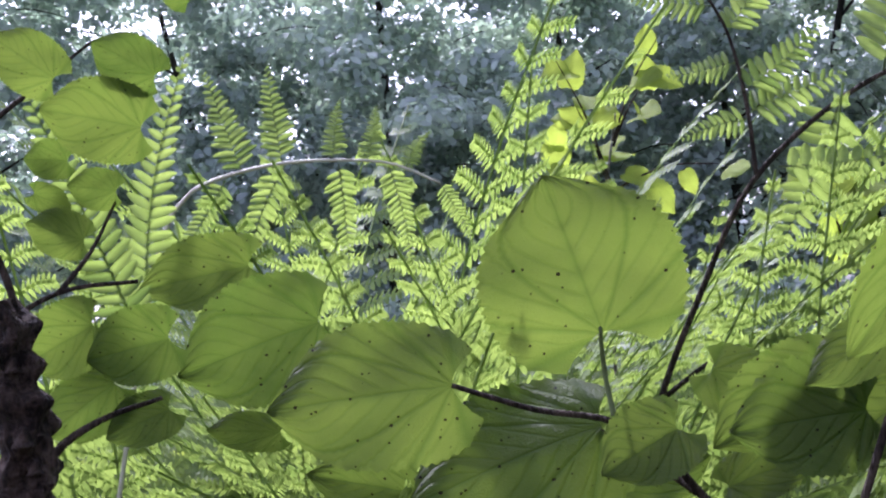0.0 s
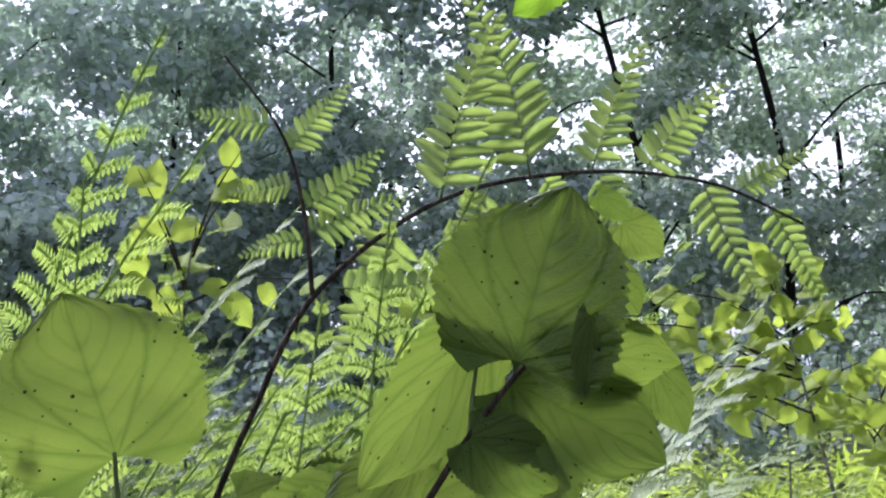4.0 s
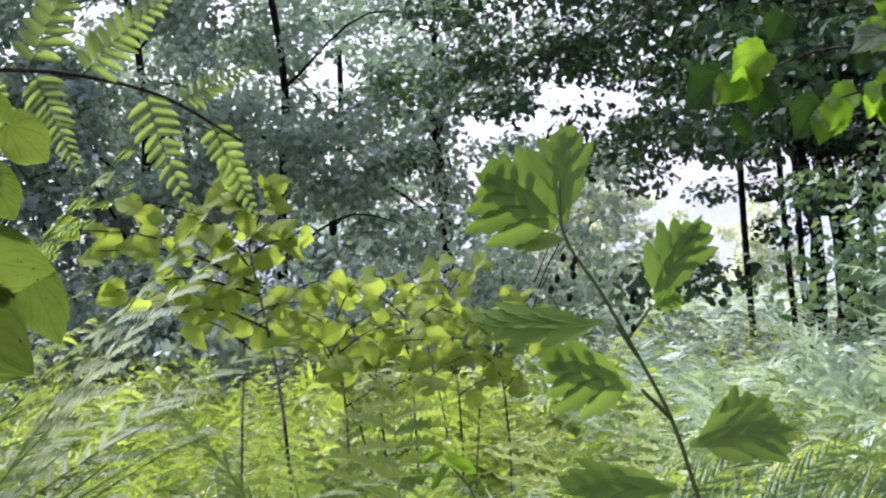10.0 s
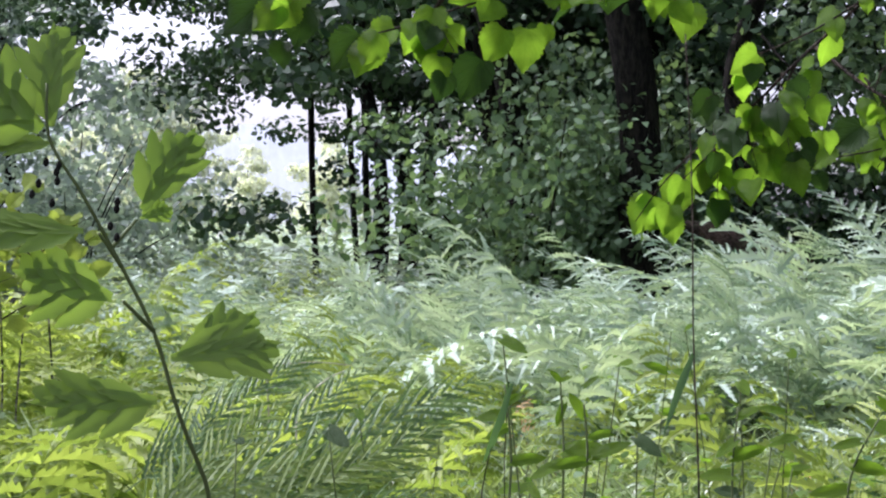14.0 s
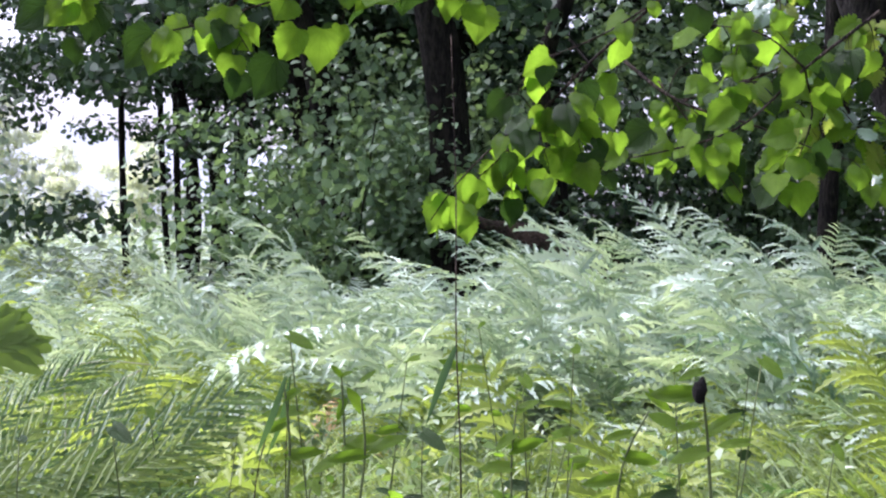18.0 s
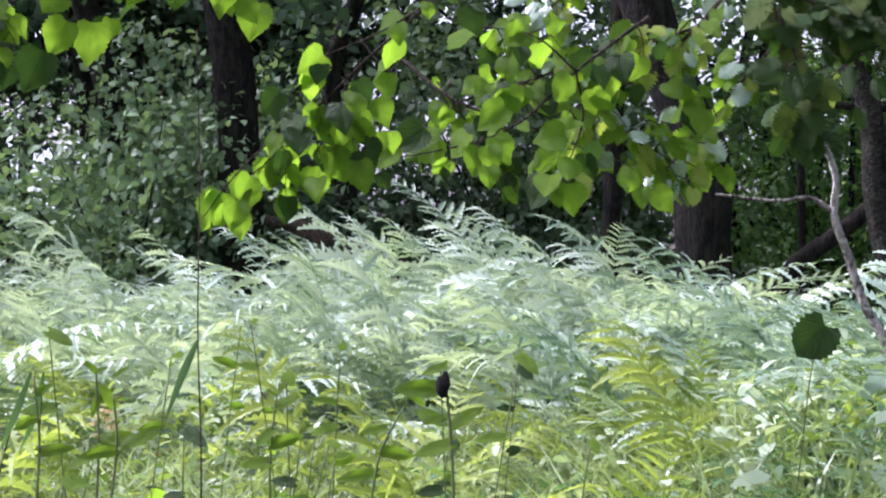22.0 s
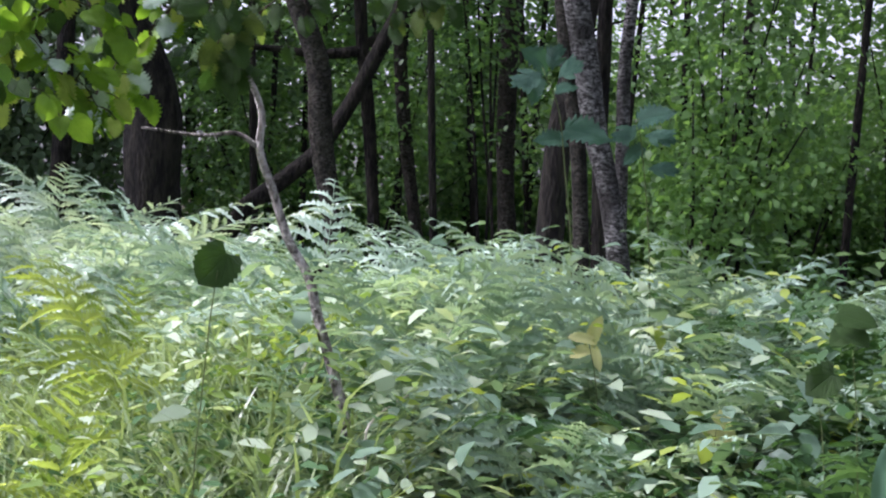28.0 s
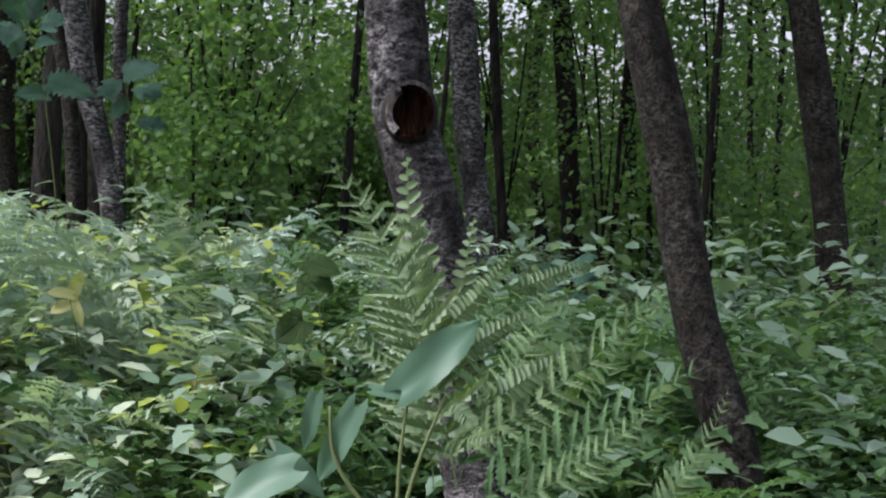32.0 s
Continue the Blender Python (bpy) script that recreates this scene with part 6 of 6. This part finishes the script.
for i in range(6):
    for k in range(RN):
        f = (i * RN + k, i * RN + (k + 1) % RN, (i + 1) * RN + (k + 1) % RN, (i + 1) * RN + k)
        (rim_f if i < 2 else pit_f if i > 3 or not 9 <= k <= 17 else cut_f).append(f)
hm = Matrix.Translation(hp - birch.matrix_basis.translation)
# The dish is shallow; near-black colour without specular gives the hollow's inner shade.
PIT = barky("pit_shade", (0.002, 0.0015, 0.001), (0.012, 0.006, 0.004), 60.0)
PIT.node_tree.nodes["Principled BSDF"].inputs["Specular IOR Level"].default_value = 0.0
hollow = part("hollow", mesh_of("hollow", ring_v, pit_f, PIT), birch, hm, "dark round hollow")
part("rim", mesh_of("rim", ring_v, rim_f, BARK_DARK), hollow, None, "raised dark bark rim")
part("broken_wood", mesh_of("broken_wood", ring_v, cut_f, BARK_POLE), hollow, None, "pale broken wood inside the rim")

# ---- the plants at the foot of the birch ----
p0 = (1.484, 1.487, 0.815)
ff = rooted("fern", p0, "fern climbing in front of the birch trunk", "fern", "ferns")
PB = [plume_mesh("frond", (FERN_MID, FERN_MID, FERN_DARK)[k], 1.0, 16, 0.19, 0.2, 90 + k, 0.3, 0.06, 6, 0.5, 8) for k in range(3)]
for k, (a, b, w) in enumerate((((1.491, 1.487, 0.85), (1.488, 1.595, 1.205), 1.15), ((1.506, 1.537, 0.841), (1.539, 1.61, 1.182), 1.1), ((1.493, 1.486, 0.85), (1.611, 1.535, 1.103), 0.9), ((1.514, 1.478, 0.909), (1.629, 1.443, 1.053), 1.3), ((1.491, 1.497, 0.884), (1.667, 1.322, 1.019), 1.1), ((1.466, 1.444, 0.836), (1.606, 1.247, 0.997), 1.0),
                               ((1.46, 1.384, 0.846), (1.544, 1.24, 0.937), 1.1), ((1.427, 1.434, 0.91), (1.392, 1.338, 0.915), 1.6), ((1.567, 1.403, 0.831), (1.699, 1.43, 1.027), 0.9), ((1.486, 1.501, 0.884), (1.49, 1.646, 1.017), 0.8), ((1.552, 1.278, 0.836), (1.626, 1.213, 0.956), 0.9))):
    part("frond", PB[k % 3], ff, ff.matrix_basis.inverted() @ lay(a, b, Vector((-a[0], -a[1], 0.9)), (Vector(b) - Vector(a)).length * w))
MIDLET = leaflet_mesh("leaflet", FERN_MID)
for k, (a, b, w) in enumerate((
        ((1.539, 1.543, 0.948), (1.576, 1.669, 1.209), 0.9),
        ((1.563, 1.544, 0.928), (1.625, 1.603, 1.136), 0.75),
        ((1.533, 1.546, 1.014), (1.619, 1.534, 1.1), 1.0),
        ((1.522, 1.523, 0.981), (1.606, 1.482, 1.031), 1.0),
        ((1.529, 1.551, 1.026), (1.461, 1.593, 1.047), 1.1),
        ((1.517, 1.528, 0.98), (1.434, 1.558, 1.003), 1.1),
        ((1.545, 1.582, 1.071), (1.481, 1.605, 1.094), 1.0),
        ((1.554, 1.604, 1.107), (1.504, 1.627, 1.133), 0.9),
        ((1.479, 1.488, 0.94), (1.466, 1.421, 0.905), 1.0),
        ((1.604, 1.517, 1.052), (1.697, 1.488, 1.088), 1.0),
        ((1.51, 1.456, 0.943), (1.618, 1.418, 1.002), 1.0))):
    pinna_on(ff, a, b, Vector((-a[0], -a[1], 0.5)), MIDLET, 15 + k % 3, 0.18, 200 + k, w, k < 8)
p0 = (1.348, 1.427, 0.818)
near = rooted("herb", p0, "pale blue-green leaves on tall stalks", "herb", "tall herbs")
stem_on(near, [foot(p0), p0, (1.364, 1.437, 0.926), (1.371, 1.437, 0.964)], 0.003, 0.0015, STALK)
stem_on(near, [p0, (1.311, 1.48, 0.902), (1.312, 1.488, 0.946)], 0.003, 0.0015, STALK)
stem_on(near, [p0, (1.372, 1.423, 0.893), (1.396, 1.412, 0.96)], 0.003, 0.0015, STALK)
BROAD = [leaf_mesh("leaf", leafy("broad_leaf", (0.05, 0.115, 0.065), (0.09, 0.18, 0.105), 0.3, 0.5, gloss=0.35), 0.6, 0.25, 0.2, 0.01)]
leaf_on(near, (1.365, 1.442, 0.964), (1.424, 1.395, 1.038), 0.62, 0.4, BROAD)
leaf_on(near, (1.302, 1.498, 0.956), (1.29, 1.499, 0.901), 0.5, 0.3, BROAD)
leaf_on(near, (1.331, 1.471, 0.946), (1.296, 1.487, 0.869), 0.5, 0.3, BROAD)
leaf_on(near, (1.218, 1.428, 0.901), (1.159, 1.469, 0.87), 0.8, 0.9, BROAD)
leaf_on(near, (1.238, 1.478, 0.909), (1.271, 1.441, 0.868), 0.6, 0.6, BROAD)
leaf_on(near, (1.344, 1.462, 0.963), (1.372, 1.435, 0.959), 0.6, 0.9, BROAD)


# ---- single plants that stand out at the wood's edge ----
COOL_LEAF = leafy("cool_green_leaf", (0.022, 0.07, 0.05), (0.085, 0.175, 0.125), 0.35, 0.5, vein=0.3, gloss=0.25)
WAN_LEAF = leafy("yellowed_leaf", (0.38, 0.39, 0.14), (0.58, 0.57, 0.3), 0.35, 0.55, gloss=0.2)
COOL = [cut_leaf("leaf", COOL_LEAF, 5), leaf_mesh("leaf", COOL_LEAF, 0.7, 0.3, 0.3, 0.1, lobe=0.05, point=0.14)]
WAN = [leaf_mesh("leaf", WAN_LEAF, 0.8, 0.2, 0.25, 0.03)]
lone = rooted("sapling", (2.271, 3.521, 1.115), "young maple twig with broad blue-green leaves before the trunks", "sapling")
stem_on(lone, [foot((2.271, 3.521, 1.115)), (2.271, 3.521, 1.115), (2.255, 3.531, 1.262), (2.231, 3.539, 1.409), (2.2, 3.553, 1.482)], 0.002, 0.001, STALK)
for a, b, w, u in (((2.228, 3.538, 1.458), (2.254, 3.481, 1.5), 1.0, 0.6), ((2.216, 3.567, 1.477), (2.135, 3.573, 1.441), 1.0, 0.7), ((2.232, 3.58, 1.485), (2.165, 3.559, 1.522), 1.0, 0.4), ((2.222, 3.552, 1.471), (2.226, 3.531, 1.538), 0.9, 0.5), ((2.212, 3.583, 1.459), (2.19, 3.578, 1.402), 0.9, 0.5), ((2.229, 3.538, 1.434), (2.248, 3.49, 1.446), 0.8, 0.6), ((2.261, 3.547, 1.35), (2.321, 3.459, 1.345), 0.9, 0.7), ((2.274, 3.564, 1.326), (2.194, 3.555, 1.334), 0.8, 0.7),):
    leaf_on(lone, a, b, w, u, COOL)
lone = rooted("sapling", (2.531, 3.583, 1.055), "shade plant with broad drooping blue-green leaves", "sapling")
stem_on(lone, [foot((2.531, 3.583, 1.055)), (2.531, 3.583, 1.055), (2.513, 3.596, 1.274), (2.496, 3.603, 1.39)], 0.002, 0.001, STALK)
for a, b, w, u in (((2.497, 3.603, 1.383), (2.539, 3.533, 1.416), 0.9, 0.6), ((2.509, 3.62, 1.378), (2.441, 3.621, 1.335), 0.9, 0.6), ((2.527, 3.632, 1.353), (2.566, 3.543, 1.347), 0.8, 0.7), ((2.514, 3.606, 1.326), (2.471, 3.626, 1.285), 0.8, 0.5), ((2.531, 3.621, 1.275), (2.587, 3.555, 1.278), 0.7, 0.6),):
    leaf_on(lone, a, b, w, u, COOL)
lone = rooted("herb", (2.132, 2.813, 0.672), "herb with yellowed leaves among the green ones", "herb")
stem_on(lone, [foot((2.132, 2.813, 0.672)), (2.132, 2.813, 0.672), (2.139, 2.82, 0.744), (2.148, 2.824, 0.811)], 0.0012, 0.0006, STALK)
for a, b, w, u in (((2.148, 2.825, 0.814), (2.144, 2.787, 0.795), 0.8, 0.4), ((2.159, 2.838, 0.793), (2.155, 2.786, 0.763), 0.8, 0.3), ((2.166, 2.856, 0.775), (2.117, 2.827, 0.76), 0.6, 0.4),):
    leaf_on(lone, a, b, w, u, WAN)
lone = rooted("herb", (2.024, 3.044, 0.87), "herb with yellowed leaves among the green ones", "herb")
stem_on(lone, [foot((2.024, 3.044, 0.87)), (2.024, 3.044, 0.87), (2.016, 3.055, 0.923)], 0.0012, 0.0006, STALK)
for a, b, w, u in (((2.02, 3.052, 0.929), (1.968, 3.051, 0.94), 0.6, 0.8), ((2.028, 3.07, 0.922), (2.023, 3.03, 0.974), 0.5, 0.3), ((2.038, 3.087, 0.91), (1.983, 3.062, 0.902), 0.6, 0.8), ((2.03, 3.056, 0.912), (2.033, 3.038, 0.871), 0.5, 0.3),):
    leaf_on(lone, a, b, w, u, WAN)
lone = rooted("herb", (2.654, 2.35, 0.866), "herb with smooth pale grey-blue leaves", "herb")
stem_on(lone, [foot((2.654, 2.35, 0.866)), (2.654, 2.35, 0.866), (2.65, 2.365, 0.947), (2.648, 2.374, 1.008)], 0.0015, 0.00075, STALK)
for a, b, w, u in (((2.648, 2.374, 1.008), (2.664, 2.311, 1.043), 0.5, 0.8), ((2.663, 2.386, 1.001), (2.603, 2.395, 1.021), 0.5, 0.8), ((2.68, 2.396, 0.985), (2.682, 2.317, 1.002), 0.5, 0.8), ((2.657, 2.376, 0.977), (2.619, 2.403, 0.969), 0.5, 0.8), ((2.673, 2.386, 0.96), (2.684, 2.342, 0.959), 0.5, 0.8),):
    leaf_on(lone, a, b, w, u, COOL)
lone = rooted("herb", (2.028, 2.405, 0.823), "dark broad leaf on a thin stalk above the herbs", "herb")
stem_on(lone, [foot((2.028, 2.405, 0.823)), (2.028, 2.405, 0.823), (2.026, 2.414, 0.877)], 0.0012, 0.0006, STALK)
for a, b, w, u in (((2.045, 2.405, 0.933), (1.994, 2.406, 0.902), 1.1, 0.1),):
    leaf_on(lone, a, b, w, u, DARK_LEAF)
lone = rooted("herb", (2.002, 2.304, 0.89), "herb with broad overlapping dark leaves", "herb")
stem_on(lone, [foot((2.002, 2.304, 0.89)), (2.002, 2.304, 0.89), (2.0, 2.316, 0.978)], 0.0012, 0.0006, STALK)
for a, b, w, u in (((1.984, 2.335, 1.034), (2.007, 2.273, 1.021), 0.7, 0.6), ((2.004, 2.342, 1.011), (2.004, 2.287, 0.989), 0.7, 0.6), ((2.027, 2.349, 1.011), (1.97, 2.329, 0.986), 0.7, 0.6),):
    leaf_on(lone, a, b, w, u, DARK_LEAF)


# ---- tall herbs, buds and grass heads in the foreground ----
def tall_herb(points, pairs, label, leaf=0.06, bud=None, kind=SHADE, r=0.0012):
    t = rooted("herb", points[0], label, "herb", "tall herbs")
    stem_on(t, [foot(points[0])] + list(points), r, r * 0.6, STALK)
    for a, b in pairs:
        leaf_on(t, a, b, near_rnd.uniform(0.42, 0.6), near_rnd.uniform(0.2, 0.8), kind, near_rnd.uniform(-0.4, 0.4))
    if bud:
        q = t.matrix_basis.inverted() @ Vector(bud)
        part("bud", POD, t, Matrix.Translation(q) @ Matrix.Diagonal((0.0045, 0.0045, 0.0075, 1)), "dark withered bud")
    return t


tall_herb([(0.265, 1.263, 1.04), (0.263, 1.267, 1.079), (0.258, 1.261, 1.109)], [((0.254, 1.261, 1.109), (0.227, 1.267, 1.108)), ((0.257, 1.262, 1.122), (0.243, 1.264, 1.117)), ((0.263, 1.268, 1.086), (0.282, 1.265, 1.099)), ((0.263, 1.267, 1.076), (0.241, 1.271, 1.069)), ((0.247, 1.271, 1.088), (0.26, 1.269, 1.092))], "thin herb with a dark withered bud", bud=(0.255, 1.256, 1.112))
tall_herb([(-0.36, 1.568, 1.007), (-0.363, 1.569, 1.027), (-0.372, 1.571, 1.064), (-0.387, 1.569, 1.083)], [((-0.387, 1.569, 1.089), (-0.367, 1.573, 1.077)), ((-0.391, 1.568, 1.081), (-0.402, 1.564, 1.064)), ((-0.395, 1.567, 1.093), (-0.411, 1.563, 1.085))], "nodding herb with a dark hanging bud", bud=(-0.371, 1.57, 1.05))
tall_herb([(0.025, 1.487, 1.004), (0.026, 1.492, 1.05), (0.021, 1.496, 1.094)], [((0.023, 1.494, 1.065), (0.008, 1.493, 1.057)), ((0.026, 1.491, 1.042), (0.051, 1.491, 1.046)), ((0.022, 1.495, 1.081), (0.034, 1.495, 1.089))], "upright herb among the grass")
tall_herb([(0.068, 1.584, 0.984), (0.068, 1.591, 1.047), (0.065, 1.595, 1.089)], [((0.065, 1.595, 1.089), (0.057, 1.596, 1.097)), ((0.068, 1.593, 1.072), (0.062, 1.592, 1.055)), ((0.069, 1.59, 1.038), (0.1, 1.589, 1.043)), ((0.069, 1.589, 1.03), (0.042, 1.589, 1.017)), ((0.065, 1.595, 1.089), (0.074, 1.595, 1.093))], "leafy green herb in the meadow", kind=SHADE)
tall_herb([(0.207, 1.672, 0.971), (0.207, 1.678, 1.02), (0.211, 1.682, 1.065)], [((0.211, 1.681, 1.056), (0.229, 1.679, 1.066)), ((0.209, 1.679, 1.038), (0.193, 1.68, 1.024)), ((0.207, 1.678, 1.025), (0.234, 1.676, 1.034)), ((0.211, 1.682, 1.065), (0.202, 1.683, 1.07)), ((0.207, 1.677, 1.011), (0.18, 1.68, 1.01))], "leafy green herb in the meadow", kind=SHADE)
tall_herb([(0.269, 1.563, 0.989), (0.277, 1.567, 1.035), (0.294, 1.567, 1.069)], [((0.294, 1.568, 1.082), (0.31, 1.564, 1.069)), ((0.281, 1.568, 1.052), (0.26, 1.571, 1.047)), ((0.277, 1.567, 1.035), (0.302, 1.562, 1.031)), ((0.273, 1.566, 1.018), (0.244, 1.57, 1.013))], "leafy green herb in the meadow", kind=SHADE)
tall_herb([(0.074, 1.485, 1.001), (0.078, 1.491, 1.051), (0.075, 1.493, 1.082)], [((0.082, 1.49, 1.047), (0.108, 1.489, 1.058)), ((0.075, 1.493, 1.074), (0.065, 1.495, 1.09)), ((0.075, 1.494, 1.094), (0.085, 1.494, 1.102)), ((0.078, 1.49, 1.044), (0.051, 1.49, 1.039))], "leafy green herb in the meadow", kind=SHADE)
for q, blade in ((([(0.112, 1.183, 1.034), (0.111, 1.189, 1.081), (0.108, 1.194, 1.139), (0.108, 1.215, 1.222), (0.106, 1.241, 1.307)]), ([(0.108, 1.194, 1.139), (0.1, 1.183, 1.122), (0.091, 1.172, 1.099)])),
                 (([(0.003, 1.336, 1.007), (0.004, 1.341, 1.044), (0.018, 1.346, 1.102)]), ([(0.021, 1.347, 1.109), (0.012, 1.335, 1.082), (0.004, 1.333, 1.062)])),
                 (([(0.027, 1.582, 0.963), (0.025, 1.591, 1.029), (0.027, 1.596, 1.088)]), ([(0.027, 1.596, 1.088), (0.021, 1.593, 1.054), (0.011, 1.591, 1.029)]))):
    t = rooted("grass_stalk", q[0], "tall thin grass stalk with one hanging blade", "grass")
    stem_on(t, [foot(q[0])] + list(q), 0.0006, 0.0003, TWIG)
    inv = t.matrix_basis.inverted()
    bp = [inv @ Vector(p) for p in spline(blade, 5)]
    bw = Vector((math.cos(0.3), math.sin(0.3), 0))
    bv, bf = [], []
    for i, p in enumerate(bp):
        w = 0.0024 * math.sin(math.pi * (0.12 + 0.85 * i / (len(bp) - 1)))
        bv.extend((p - bw * w, p + Vector((0, 0, -0.001)), p + bw * w))
        if i:
            bf.extend(((i * 3 - 3, i * 3 - 2, i * 3 + 1, i * 3), (i * 3 - 2, i * 3 - 1, i * 3 + 2, i * 3 + 1)))
    part("blade", mesh_of("blade", bv, bf, FERN_DARK), t)

# the leaning dark fern at the meadow's near edge
p0 = (-0.185, 2.162, 0.836)
lean = rooted("fern", p0, "large fern leaning over with feathery fronds", "fern", "ferns")
PL = [plume_mesh("frond", (FERN_MID, FERN_GREEN, FERN_MID)[k], 1.0, 22, 0.34, 0.15, 95 + k, 0.2, 0.06, 5, 0.6, 10, 1.1) for k in range(3)]
for k, (a, b, w) in enumerate((((-0.282, 2.154, 0.856), (0.009, 2.245, 1.058), 0.9), ((-0.285, 2.101, 0.842), (-0.026, 2.141, 1.005), 1.0), ((-0.325, 2.198, 0.847), (-0.109, 2.342, 1.035), 0.9), ((-0.245, 2.056, 0.851), (-0.035, 2.084, 0.947), 1.0), ((-0.351, 2.145, 0.856), (-0.206, 2.283, 1.012), 0.9), ((-0.316, 2.148, 0.844), (-0.28, 2.274, 0.999), 0.9), ((-0.235, 2.206, 0.822), (-0.017, 2.343, 1.017), 0.9), ((-0.332, 2.103, 0.899), (-0.068, 2.187, 0.969), 1.0), ((-0.39, 2.347, 0.885), (-0.173, 2.489, 1.05), 0.9))):
    part("frond", PL[k % 3], lean, lean.matrix_basis.inverted() @ lay(a, b, Vector((-a[0] * 0.5, -a[1] * 0.5, 1.3)), (Vector(b) - Vector(a)).length * w))

# a broken log leaning behind the ferns
lp = Vector((1.551, 8.254, 1.066))
log = rooted("fallen_log", lp, "broken brown log with moss behind the ferns", "log")
ROT = barky("rotten_brown", (0.016, 0.011, 0.009), (0.075, 0.048, 0.038), 20.0, 1.0, pale=(0.06, 0.075, 0.035))
part("wood", stem_mesh("wood", [log.matrix_basis.inverted() @ Vector(q) for q in (foot(lp, 0.1, 0), lp, (1.257, 8.305, 1.175), (1.077, 8.331, 1.222), (0.953, 8.346, 1.253))], 0.055, 0.03, ROT, 8, 14, 0.7, 6.0), log)

# ---- many small herbs at the near edge of the meadow ----
small = random.Random(52)
for k in range(26):
    az, d = small.uniform(-15, 7), small.uniform(1.6, 2.7)
    lo = on_ground(az, d)
    top = 1.2 - d * math.tan(radians(small.uniform(2.6, 7.5)))
    sway = Vector((small.uniform(-0.06, 0.06), small.uniform(-0.06, 0.06), 0))
    up_at = [lo + (Vector((0, 0, top - lo.z)) + sway * u * 2) * u for u in (0.3, 0.55, 0.8, 1.0)]
    pairs = []
    for j in range(9):
        u = 0.45 + 0.55 * (j + 1) / 9
        c = lo + (Vector((0, 0, top - lo.z)) + sway * u * 2) * u
        w = j * 2.2 + small.uniform(-0.4, 0.4)
        n = small.uniform(0.018, 0.036)
        pairs.append((c, c + Vector((math.cos(w) * n, math.sin(w) * n, small.uniform(-0.5, 0.4) * n))))
    tall_herb(up_at, pairs, "small leafy herb on a thin dark stem", kind=SHADE if k % 3 else DARK_LEAF, r=0.0011)
